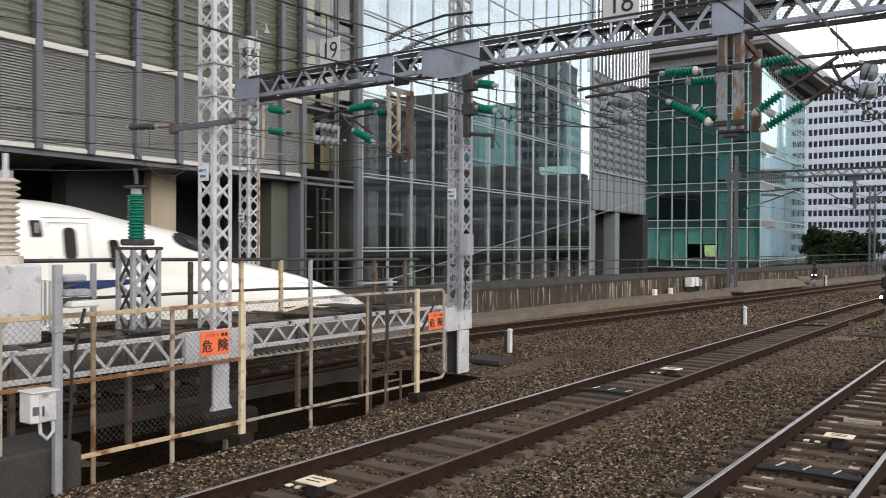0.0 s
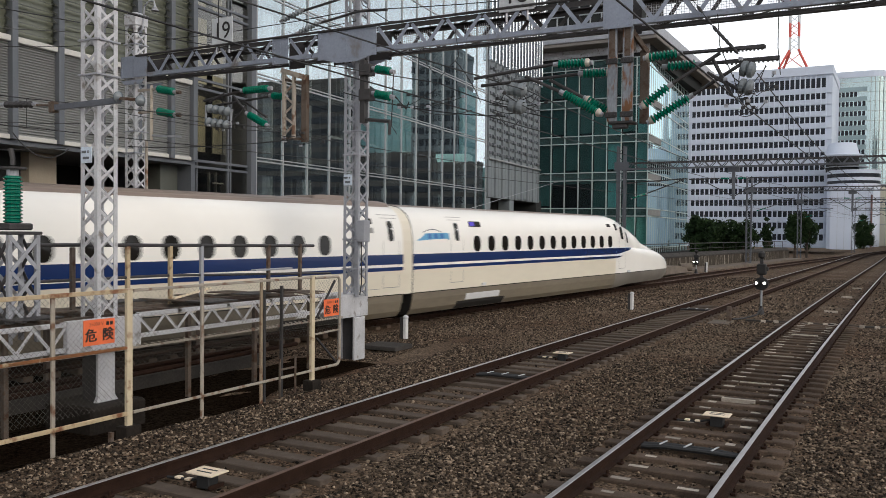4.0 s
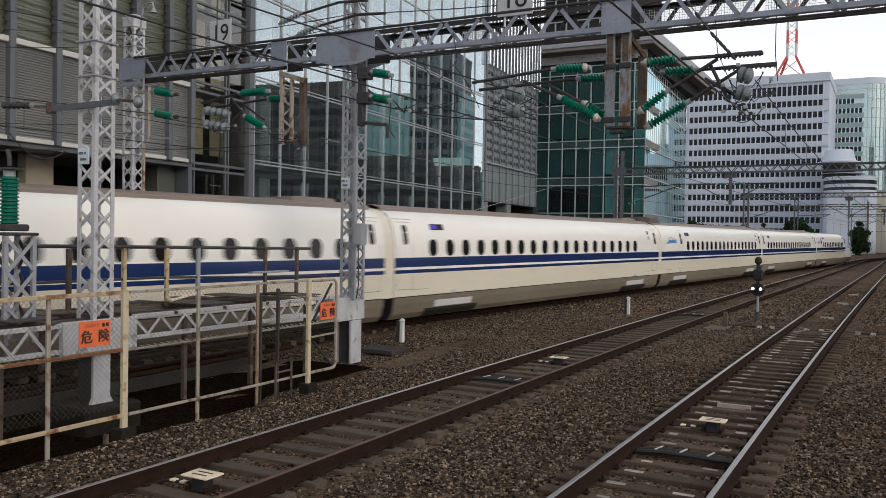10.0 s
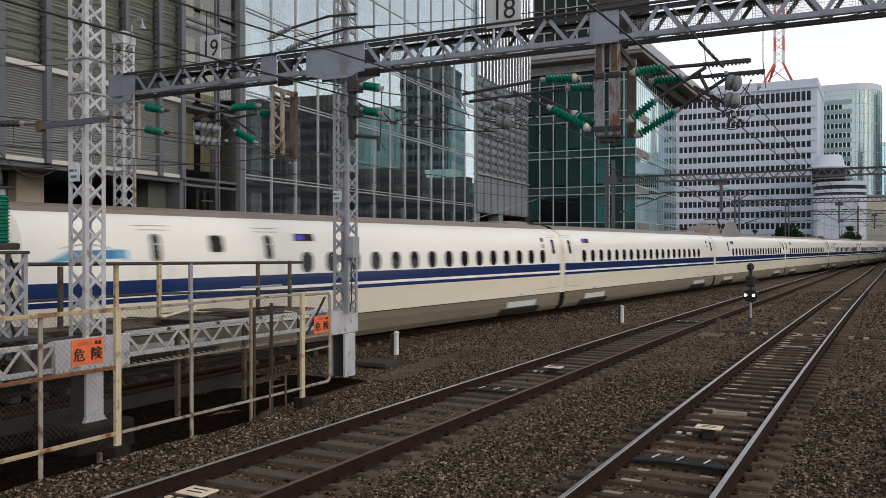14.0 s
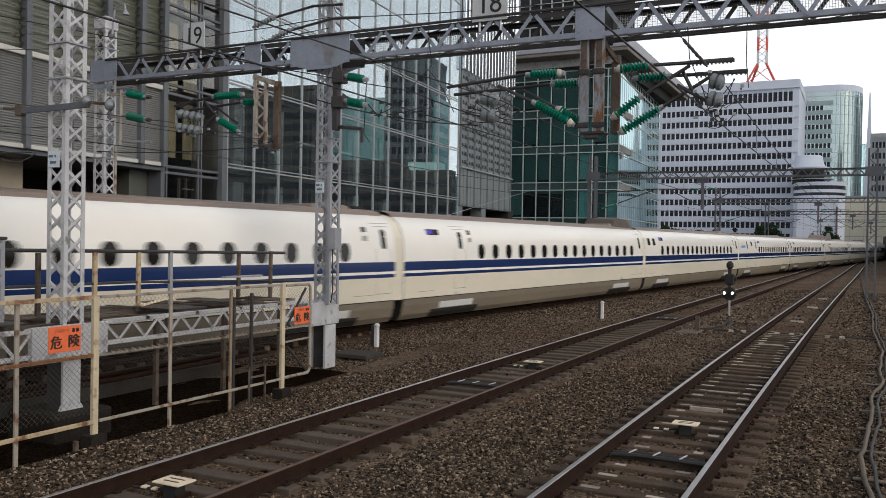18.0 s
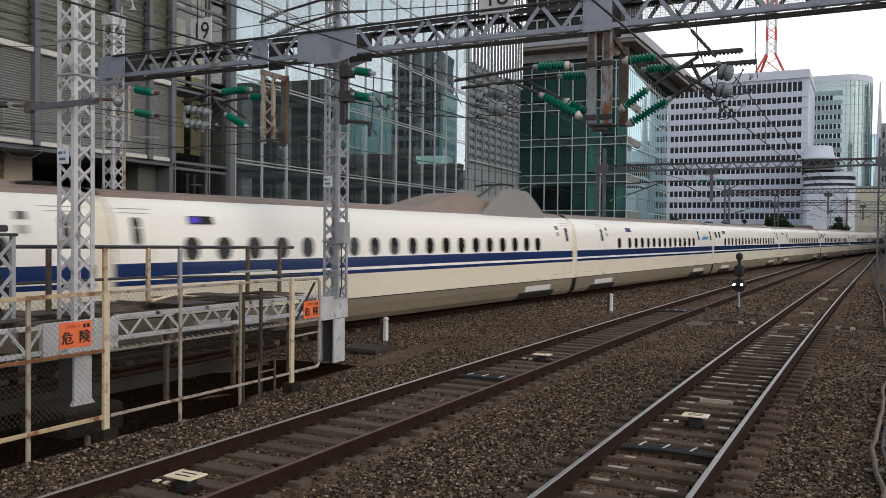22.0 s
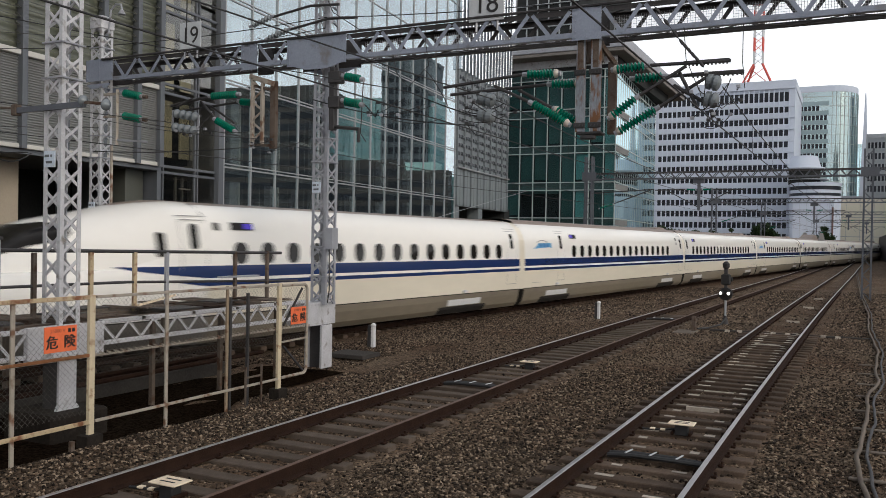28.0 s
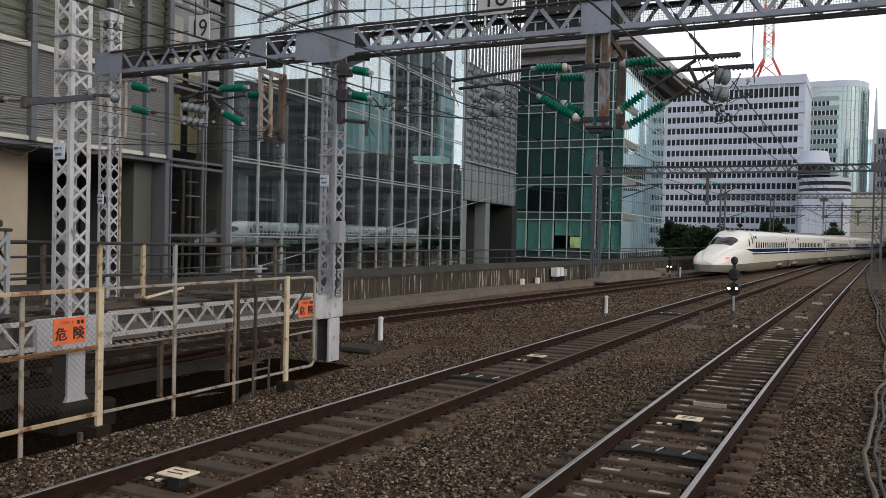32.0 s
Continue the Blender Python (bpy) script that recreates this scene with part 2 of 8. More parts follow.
BOXWHITE = material("white_cabinet_paint", (0.66, 0.66, 0.66), 0.5, 0, 0.1, 4, 40, 0.05)
YELLOW = material("cream_yellow_plate", (0.84, 0.70, 0.52), 0.55, 0, 0.15, 6, 40, 0.1, stain=(0.45, 0.27, 0.14), stain_at=0.63)
TRAINWHITE = material("train_white_paint", (0.90, 0.875, 0.82), 0.22, 0, 0.02, 0.5, 3, 0)
TRAINCREAM = material("train_soiled_lower_panel", (0.75, 0.69, 0.565), 0.28, 0, 0.05, 0.6, 5, 0, stretch=(1, 0.25, 1))
TRAINSKIRT = material("train_grimy_skirt", (0.195, 0.165, 0.122), 0.45, 0, 0.18, 0.9, 8, 0, stretch=(1, 0.3, 1))
NOSESKIRT = material("train_nose_skirt", (0.20, 0.185, 0.165), 0.45, 0, 0.15, 0.9, 8, 0)
TRAINROOF = material("train_grey_brown_roof", (0.23, 0.178, 0.145), 0.5, 0, 0.15, 0.8, 8, 0, stretch=(1, 0.3, 1))
TRAINBLUE = material("train_blue_band", (0.005, 0.024, 0.11), 0.25, 0, 0.05, 1, 6, 0)
TRAINGLASS = material("train_dark_window", (0.014, 0.012, 0.010), 0.08, 0, 0.2, 1, 6, 0, ior=1.33)
TRAINDARK = material("train_underframe", (0.03, 0.028, 0.026), 0.7, 0, 0.3, 2, 10, 0.1)
ROOFHUMP = material("dark_brown_roof_cover", (0.085, 0.062, 0.05), 0.55, 0, 0.2, 0.9, 8, 0.05)
FAIRING = material("roof_fairing_grey", (0.25, 0.245, 0.235), 0.4, 0, 0.06, 1, 8, 0)
LEDBLUE = material("blue_display", (0.05, 0.025, 0.40), 0.4, 0, 0.3, 8, 40, 0, glow=0.5)
TAILRED = material("red_tail_lamp", (0.9, 0.05, 0.05), 0.3, 0, 0.1, 8, 40, 0, glow=1.6)
LAMPWHITE = material("lit_white_lamp", (1.0, 0.98, 0.92), 0.3, 0, 0.0, 8, 40, 0, glow=6.0)
LOUVRE = material("grey_louvre_blade", (0.28, 0.285, 0.275), 0.5, 0.3, 0.1, 0.8, 12, 0.05)
PIER = material("grey_pier_metal", (0.125, 0.135, 0.15), 0.5, 0.3, 0.08, 0.8, 12, 0.05)
DARKBLADE = material("dark_shade_blade", (0.10, 0.105, 0.09), 0.5, 0.2, 0.1, 0.8, 12, 0)
SOFFIT = material("brown_soffit_board", (0.20, 0.185, 0.17), 0.7, 0, 0.15, 0.8, 12, 0)
SILL = material("pale_sill", (0.55, 0.54, 0.50), 0.6, 0, 0.1, 0.8, 12, 0.05)
OLIVEGLASS = material("olive_frosted_glass", (0.155, 0.165, 0.125), 0.25, 0, 0.12, 0.5, 6, 0)
BAYGLASS = glass("brown_bay_glass", (0.80, 0.79, 0.74), 1.5, 0.03, 0.0, (1, 1, 1), (0.07, 0.6))
FACADEGLASS = glass("grey_reflecting_glass", (0.82, 0.88, 0.88), 1.5, 0.01, 0.02, (0.88, 0.96, 1.0), (0.36, 0.5))
TEALGLASS = glass("teal_glass", (0.60, 0.76, 0.76), 1.5, 0.02, 0.03, (1, 1, 1), (0.05, 0.6))
TOWERGLASS = glass("pale_teal_tower_glass", (0.55, 0.70, 0.72), 1.5, 0.12, 0.03, (0.80, 0.96, 0.98), (0.38, 0.5))
MULLION = material("grey_aluminium_mullion", (0.36, 0.38, 0.39), 0.45, 0.4, 0.08, 0.8, 12, 0)
BRIGHTFIN = material("bright_metal_fin", (0.62, 0.66, 0.70), 0.25, 0.9, 0.08, 0.8, 12, 0)
MULLIONPALE = material("pale_aluminium_mullion", (0.42, 0.50, 0.49), 0.45, 0.2, 0.08, 0.8, 12, 0)
INTERIOR = material("interior_grey", (0.20, 0.205, 0.20), 0.8, 0, 0.3, 0.4, 8, 0)
BAYBLIND = material("olive_bay_blind", (0.40, 0.38, 0.28), 0.8, 0, 0.12, 0.9, 9, 0)
INNERCOLUMN = material("grey_clad_column", (0.42, 0.43, 0.44), 0.6, 0.1, 0.1, 0.8, 12, 0)
# near-black base colour stands in for the unlit depth of rooms and recesses
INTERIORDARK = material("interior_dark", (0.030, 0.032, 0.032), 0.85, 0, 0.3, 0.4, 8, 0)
BLINDMID = material("mid_teal_roller_blind", (0.26, 0.46, 0.46), 0.8, 0, 0.15, 0.7, 8, 0, per_object=0.2)
BLIND = material("dark_teal_roller_blind", (0.10, 0.165, 0.16), 0.8, 0, 0.15, 0.7, 8, 0, per_object=0.3)
BLINDPALE = material("pale_teal_roller_blind", (0.55, 0.74, 0.65), 0.8, 0, 0.15, 0.7, 8, 0, per_object=0.25)
SIDEGLASS = glass("pale_side_glass", (0.16, 0.26, 0.26), 2.4, 0.03, 0.03, (0.55, 0.72, 0.75))
# near-black beam tone for top chords; on rear faces it paints shade
BEAMDARK = material("dark_beam_steel", (0.05, 0.045, 0.045), 0.6, 0.2, 0.25, 2, 25, 0.1)
PANEL = material("grey_metal_panel", (0.21, 0.235, 0.25), 0.5, 0.3, 0.12, 0.5, 12, 0.05)
BEIGESTONE = material("beige_stone_wall", (0.42, 0.36, 0.28), 0.8, 0, 0.1, 0.7, 14, 0.1)
CREAMWALL = material("cream_wall_paint", (0.80, 0.74, 0.60), 0.75, 0, 0.08, 0.1, 3, 0)
PIPERED = material("red_brown_pipe_paint", (0.16, 0.09, 0.085), 0.6, 0, 0.15, 0.5, 8, 0)
SPANDREL = material("teal_grey_spandrel", (0.24, 0.33, 0.35), 0.45, 0.1, 0.1, 0.2, 5, 0)
WHITEPANEL = material("white_precast_panel", (0.52, 0.57, 0.66), 0.7, 0, 0.06, 0.15, 4, 0)
WINDOWDARK = material("dark_office_window", (0.022, 0.026, 0.034), 0.3, 0, 0.3, 0.3, 3, 0, ior=1.25, per_object=0.3)
FARGREY = material("far_grey_building", (0.34, 0.36, 0.38), 0.7, 0, 0.15, 0.1, 2, 0)
CITYBROWN = material("dark_brown_city_wall", (0.085, 0.080, 0.075), 0.7, 0, 0.3, 0.15, 2, 0)
CITYGREY = material("grey_city_wall", (0.15, 0.17, 0.18), 0.7, 0, 0.2, 0.15, 2, 0)
CITYTEAL = material("teal_city_cladding", (0.24, 0.42, 0.41), 0.4, 0, 0.2, 0.15, 2, 0)
# pale green stands in for sky mirrored in that block's glass
CITYSKYPALE = material("sky_pale_city_cladding", (0.42, 0.68, 0.62), 0.35, 0, 0.12, 0.15, 2, 0)
TEALBAND = material("teal_window_band", (0.22, 0.42, 0.42), 0.2, 0, 0.2, 0.3, 3, 0)
MASTRED = material("red_mast_paint", (0.55, 0.08, 0.06), 0.6, 0, 0.15, 1, 8, 0)
LEAF = island_material("dark_green_leaves", (0.008, 0.018, 0.007), (0.032, 0.060, 0.020), 0.7)
FARSTEEL = material("far_grey_steel", (0.105, 0.112, 0.13), 0.6, 0.2, 0.2, 1.5, 20, 0)
BARK = material("bark", (0.07, 0.055, 0.045), 0.9, 0, 0.3, 4, 30, 0.4)


# ---- building helpers ----
class Geo:
    """Gathers the faces of one mesh."""

    def __init__(self):
        self.v, self.f = [], []

    def add(self, verts, faces):
        k = len(self.v)
        self.v += [tuple(p) for p in verts]
        self.f += [tuple(k + i for i in face) for face in faces]
        return self

    def box(self, x0, x1, y0, y1, z0, z1, c=0.0):
        """A box, with chamfered edges where c is given."""
        if c <= 0:
            v = [(x, y, z) for x in (x0, x1) for y in (y0, y1) for z in (z0, z1)]
            return self.add(v, [(0, 1, 3, 2), (4, 6, 7, 5), (0, 4, 5, 1), (2, 3, 7, 6), (0, 2, 6, 4), (1, 5, 7, 3)])
        rings = []
        for z, d in ((z0, c), (z0 + c, 0), (z1 - c, 0), (z1, c)):
            a, b, e, g = x0 + d, x1 - d, y0 + d, y1 - d
            rings.append([(a + c, e, z), (b - c, e, z), (b, e + c, z), (b, g - c, z), (b - c, g, z), (a + c, g, z), (a, g - c, z), (a, e + c, z)])
        return self.rings(rings)

    def rings(self, rings, caps=True, closed=True):
        n = len(rings[0])
        v = [p for r in rings for p in r]
        f = []
        for k in range(len(rings) - 1):
            for i in range(n if closed else n - 1):
                j = (i + 1) % n
                f.append((k * n + i, k * n + j, (k + 1) * n + j, (k + 1) * n + i))
        if caps:
            f += [tuple(range(n))[::-1], tuple((len(rings) - 1) * n + i for i in range(n))]
        return self.add(v, f)

    def bar(self, p, q, w, h=None, up=(0, 0, 1)):
        """A flat or square bar from p to q, w wide and h high."""
        p, q, h = Vector(p), Vector(q), h or w
        d = (q - p).normalized()
        s = d.cross(Vector(up))
        s = s.normalized() if s.length > 1e-4 else d.orthogonal().normalized()
        t = s.cross(d)
        ring = [s * w / 2 + t * h / 2, -s * w / 2 + t * h / 2, -s * w / 2 - t * h / 2, s * w / 2 - t * h / 2]
        return self.rings([[p + o for o in ring], [q + o for o in ring]])

    def tube(self, points, r, n=6, caps=True):
        """A round tube along points; r is one radius or one for each point."""
        points = [Vector(p) for p in points]
        rad = r if isinstance(r, (list, tuple)) else [r] * len(points)
        rings = []
        side = None
        for i, p in enumerate(points):
            d = (points[min(i + 1, len(points) - 1)] - points[max(i - 1, 0)]).normalized()
            side = d.orthogonal().normalized() if side is None else (side - d * side.dot(d)).normalized()
            t = d.cross(side)
            rings.append([p + (side * math.cos(a) + t * math.sin(a)) * rad[i] for a in (2 * math.pi * k / n for k in range(n))])
        return self.rings(rings, caps)

    def lathe(self, p, q, profile, n=14):
        """A turned body on the axis from p to q; profile: rows of (share of the length, radius)."""
        p, q = Vector(p), Vector(q)
        return self.tube([p + (q - p) * s for s, _ in profile], [r for _, r in profile], n)

    def mesh(self, name, mat, smooth=False):
        me = bpy.data.meshes.new(name)
        me.from_pydata(self.v, [], self.f)
        me.materials.append(mat)
        if smooth:
            me.polygons.foreach_set("use_smooth", [True] * len(me.polygons))
        me.update()
        return me


def part(name, geo, mat, parent, label="", smooth=False):
    """One mesh object under a thing or a part. geo may be a mesh that is shared."""
    ob = new(name, geo if isinstance(geo, bpy.types.Mesh) else geo.mesh(name, mat, smooth))
    ob.parent = parent
    if label:
        ob["label"] = label
    return ob


def thing(name, label, category, group="", kind="", at=(0, 0, 0)):
    ob = new(name)
    ob.location = at
    ob.empty_display_size = 0.2
    return tagged(ob, label, category, group, kind)


def single(name, geo, mat, label, category, group="", kind="", smooth=False):
    return tagged(new(name, geo if isinstance(geo, bpy.types.Mesh) else geo.mesh(name, mat, smooth)), label, category, group, kind)


def sag(p, q, drop, n=10):
    p, q = Vector(p), Vector(q)
    return [p.lerp(q, k / n) - Vector((0, 0, 4 * drop * (k / n) * (1 - k / n))) for k in range(n + 1)]


def letters(text, size, mat, name="lettering", bold=0.012):
    """The mesh of a line of writing in the xz plane, centred, facing -y."""
    cu = bpy.data.curves.new(name, "FONT")
    cu.body, cu.size, cu.align_x, cu.align_y, cu.extrude = text, size, "CENTER", "CENTER", 0.002
    cu.offset = size * bold
    ob = bpy.data.objects.new(name, cu)
    scene.collection.objects.link(ob)
    me = bpy.data.meshes.new_from_object(ob.evaluated_get(bpy.context.evaluated_depsgraph_get()))
    bpy.data.objects.remove(ob)
    me.transform(pose(0, 0, 0, 90, 0, 0))
    me.materials.clear()
    me.materials.append(mat)
    return me


# ---- the plan: centre lines of the three tracks, y ahead, rail top at z = 0 ----
def track_r(y):
    if y > 110:
        return track_r(110) + 0.017 * (y - 110) + 0.00005 * (y - 110) ** 2
    return -2.479 + 0.747 * (y / 50) ** 2 - 0.169 * (y / 50) ** 3


def track_t(y):
    if y > 190:
        return track_t(190) + 0.107 * (y - 190) - 0.0011 * (y - 190) ** 2
    if y > 110:
        return track_t(110) + 0.107 * (y - 110)
    return -18.366 + 0.1343 * y - 1.7703 * (y / 50) ** 2 + 0.4424 * (y / 50) ** 3


def track_m(y):
    if y > 100:
        a, b = track_m(100) + 0.019 * (y - 100), track_t(y)
        return 0.5 * (a + b + math.hypot(a - b, 0.6)) - 0.026
    return -7.000 - 0.0038 * y + 1.2142 * (y / 50) ** 2 - 0.3097 * (y / 50) ** 3


T_LEVEL = -0.106


# ---- ground ----
WALL = [(-20.2, -6.0), (-19.75, 10.0), (-19.35, 24.0), (-19.05, 30.0), (-18.6, 41.0), (-17.3, 52.0), (-16.15, 62.0), (-15.0, 74.0), (-13.3, 90.0), (-11.5, 110.0)]


def wall_x(y):
    for (xa, ya), (xb, yb) in zip(WALL, WALL[1:]):
        if y <= yb:
            return xa + (xb - xa) * (y - ya) / (yb - ya)
    return WALL[-1][0] + 0.1 * (y - WALL[-1][1])


def ground_level(x, y):
    if x < wall_x(min(y, 150)) - 0.4:
        return -2.6
    z = -0.24
    if y < 25 and x < -9.7:
        k = min(1.0, (-9.7 - x) / 0.7) * min(1.0, (25 - y) / 9)
        z -= 0.22 * k
    if x < track_t(min(y, 150)) + 2.5:
        z -= 0.10
    return z


def ground():
    xs = [-900, -400, -200, -100, -60, -40, -30] + [-26 + 0.5 * k for k in range(20)] + [-16 + 0.25 * k for k in range(73)] + [3, 4, 6, 10, 20, 40, 80, 150, 300, 900]
    ys = [-200, -80, -40, -20, -10, -4] + [0.25 * k for k in range(121)] + [31 + k for k in range(40)] + [72 + 4 * k for k in range(32)] + [210, 240, 300, 400, 600, 900, 1500, 2600]
    g = Geo()
    v = []
    for y in ys:
        for x in xs:
            z = ground_level(x, y)
            if -22 < x < 4 and -4 < y < 90:
                z += 0.05 * noise.noise((x * 0.5, y * 0.5, 0)) + 0.03 * noise.noise((x * 2.3, y * 2.3, 4))
            v.append((x, y, z))
    n = len(xs)
    f = [(j * n + i, j * n + i + 1, (j + 1) * n + i + 1, (j + 1) * n + i) for j in range(len(ys) - 1) for i in range(n - 1)]
    g.add(v, f)
    single("ground", g, BALLAST, "brown-grey crushed stone ballast between the tracks", "ground", kind="structure", smooth=True)


# Dark sheet of the same ballast that paints the gloom below the deck.
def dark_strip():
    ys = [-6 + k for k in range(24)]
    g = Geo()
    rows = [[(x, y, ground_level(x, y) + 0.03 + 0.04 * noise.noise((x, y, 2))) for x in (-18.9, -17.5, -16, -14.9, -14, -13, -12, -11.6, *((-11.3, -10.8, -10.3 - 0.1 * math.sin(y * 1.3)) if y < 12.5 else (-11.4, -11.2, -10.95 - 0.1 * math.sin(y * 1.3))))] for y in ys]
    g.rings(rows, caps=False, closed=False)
    single("pavement_dark", g, SHADEBALLAST, "ballast coloured near-black as shade under the steel walkway", "ground", kind="structure", smooth=True)


def stones():
    """Loose ballast where the camera stands nearest."""
    rng = np.random.default_rng(5)
    phi = (1 + 5**0.5) / 2
    ico = np.array([(-1, phi, 0), (1, phi, 0), (-1, -phi, 0), (1, -phi, 0), (0, -1, phi), (0, 1, phi), (0, -1, -phi), (0, 1, -phi), (phi, 0, -1), (phi, 0, 1), (-phi, 0, -1), (-phi, 0, 1)]) / 1.9
    tri = np.array([(0, 11, 5), (0, 5, 1), (0, 1, 7), (0, 7, 10), (0, 10, 11), (1, 5, 9), (5, 11, 4), (11, 10, 2), (10, 7, 6), (7, 1, 8), (3, 9, 4), (3, 4, 2), (3, 2, 6), (3, 6, 8), (3, 8, 9), (4, 9, 5), (2, 4, 11), (6, 2, 10), (8, 6, 7), (9, 8, 1)])
    spots = []
    for x0, x1, y0, y1, count in ((-10.1, 2.2, 5.0, 12.0, 46000), (-10.4, 2.2, 12.0, 20.0, 34000), (-10.8, 2.2, 20.0, 34.0, 22000), (-14.6, -11.2, 17.2, 22.0, 4000), (-10.9, -10.4, 13.0, 17.2, 700), (-14.0, -10.8, 22.0, 40.0, 12000), (-12.5, 2.2, 34.0, 62.0, 17000)):
        x, y = rng.uniform(x0, x1, count), rng.uniform(y0, y1, count)
        for a, b in zip(x, y):
            clear = True
            for track in (track_r, track_m, track_t):
                d = abs(a - track(b))
                if abs(d - 0.75) < 0.12 or (d < 1.25 and rng.random() < 0.8):
                    clear = False
            if clear:
                spots.append((a, b))
    n = len(spots)
    spots = np.array(spots)
    z = np.array([ground_level(a, b) + 0.05 * noise.noise((a * 0.5, b * 0.5, 0)) + 0.03 * noise.noise((a * 2.3, b * 2.3, 4)) for a, b in spots])
    size = rng.uniform(0.012, 0.029, n) * np.where(spots[:, 1] > 34, 1.7, 1.0)
    shape = ico[None] * rng.uniform(0.6, 1.35, (n, 12, 1)) * rng.uniform(0.6, 1.3, (n, 1, 3))
    turn = rng.uniform(0, 2 * np.pi, n)
    c, s = np.cos(turn)[:, None], np.sin(turn)[:, None]
    px, py, pz = shape[..., 0] * c - shape[..., 1] * s, shape[..., 0] * s + shape[..., 1] * c, shape[..., 2] * 0.8
    co = np.stack([px * size[:, None] + spots[:, :1], py * size[:, None] + spots[:, 1:], pz * size[:, None] + z[:, None] + 0.008], -1).reshape(-1, 3)
    faces = (tri[None] + 12 * np.arange(n)[:, None, None]).reshape(-1, 3)
    me = bpy.data.meshes.new("ballast_stones")
    me.vertices.add(len(co))
    me.vertices.foreach_set("co", co.ravel())
    me.loops.add(faces.size)
    me.loops.foreach_set("vertex_index", faces.ravel())
    me.polygons.add(len(faces))
    me.polygons.foreach_set("loop_start", np.arange(len(faces)) * 3)
    me.update(calc_edges=True)
    me.materials.append(STONE)
    tagged(new("ballast_stones", me), "loose crushed ballast stones lying on the trackbed", "gravel", kind="stuff")


# ---- tracks ----
RAIL = [(-0.07, -0.174), (0.07, -0.174), (0.07, -0.16), (0.012, -0.14), (0.010, -0.048), (0.034, -0.038), (0.034, -0.006), (-0.034, -0.006), (-0.034, -0.038), (-0.010, -0.048), (-0.012, -0.14), (-0.07, -0.16)]
HEAD = [(0.034, -0.006), (0.026, 0.0), (-0.026, 0.0), (-0.034, -0.006)]


def railway_track(line, level, y0, y1, sleeper_mat, head_mat, label, half=1.2, marks=False, far_head=None, buried=999.0, buried_drop=0.10):
    tr = thing("railway_track", label, "railway track", "tracks side by side")
    ys = [y0 + k * 1.0 for k in range(int(min(y1, 60) - y0) + 1)] + [62 + 3 * k for k in range(int((y1 - 62) / 3) + 1)]
    for side in (-0.75, 0.75):
        g, h = Geo(), Geo()
        body, top = [], []
        for y in ys:
            x = line(y) + side
            body.append([(x + a, y, level + b) for a, b in RAIL])
            top.append([(x + a, y, level + b) for a, b in HEAD])
        g.rings(body)
        h.rings(top, closed=False, caps=False)
        rail = part("rail", g, RUST, tr)
        part("rail_head", h, far_head if far_head and side > 0 else head_mat, rail, "worn running surface")
    g = Geo().box(-half, half, -0.115, 0.115, -0.15, 0.0, 0.012)
    shared = g.mesh("sleeper", sleeper_mat)
    pad = Geo().box(-0.13, 0.13, -0.065, 0.065, 0.0, 0.006).mesh("sleeper_pad", PLATE)
    rng = random.Random(int(abs(line(0)) * 10))
    clips, rest = Geo(), Geo()
    y, k = y0, 0
    while y < y1:
        x, slope = line(y), (line(y + 0.5) - line(y - 0.5))
        z = level - 0.174 - (buried_drop if y > buried else 0.0)
        if k < 160:
            s = part("sleeper", shared, None, tr)
            s.matrix_basis = Matrix.Translation((x + rng.uniform(-0.02, 0.02), y, z + rng.uniform(-0.008, 0.004))) @ pose(0, 0, 0, 0, 0, -math.degrees(math.atan(slope)) + rng.uniform(-0.5, 0.5))
            if marks and y < 31.5:
                for side in (-0.42, 0.40):
                    if rng.random() < 0.85:
                        p = part("sleeper_pad", pad, None, s)
                        p.scale = (rng.uniform(0.5, 1.0), rng.uniform(0.5, 1.1), 1)
                        p.location = (side + rng.uniform(-0.04, 0.04), rng.uniform(-0.03, 0.03), 0.001)
        else:
            rest.box(x - half, x + half, y - 0.115, y + 0.115, z - 0.15, z)
        if y < 60:
            z = level - 0.174
            for side in (-0.75, 0.75):
                for off in (-0.115, 0.115):
                    xx = x + side + off
                    clips.box(xx - 0.035, xx + 0.035, y - 0.05, y + 0.05, z, z + 0.035, 0.008)
                    clips.tube([(xx + off * 0.12, y, z + 0.03), (xx + off * 0.12, y, z + 0.075)], 0.018, 6)
        y += 0.6
        k += 1
    part("rail_fastening", clips, RUST, tr, "rusty bolted rail fastenings")["kind"] = "stuff"
    if rest.v:
        part("far_sleeper", rest, sleeper_mat, tr)["kind"] = "stuff"
    return tr


def pale_strips():
    """Pale plates that lie across the near track's middle."""
    for y, w in ((15.85, 0.34), (17.75, 0.34), (22.0, 0.3), (27.05, 0.42), (36.0, 0.28), (44.8, 0.28), (52.5, 0.28)):
        x = track_r(y)
        z = -0.172 if y < 31 else -0.165
        single("pale_plate", Geo().box(x - w, x + w * 0.7, y - 0.04, y + 0.04, z - 0.09, z + 0.008, 0.003), PLATE, "pale worn plate lying across the middle of the track", "plate", "pale plates in the track")
    for k, x in enumerate((-1.75, -1.35, -0.25, 0.2, 0.55, 1.3, 1.75)):
        single("joint_plate", Geo().box(track_r(30.7) + x - 0.08, track_r(30.7) + x + 0.08, 30.65 + 0.1 * (k % 2), 30.72 + 0.1 * (k % 2), -0.26, -0.155, 0.006), PLATE, "small pale plate at the rail joint", "plate", "plates at the rail joint")


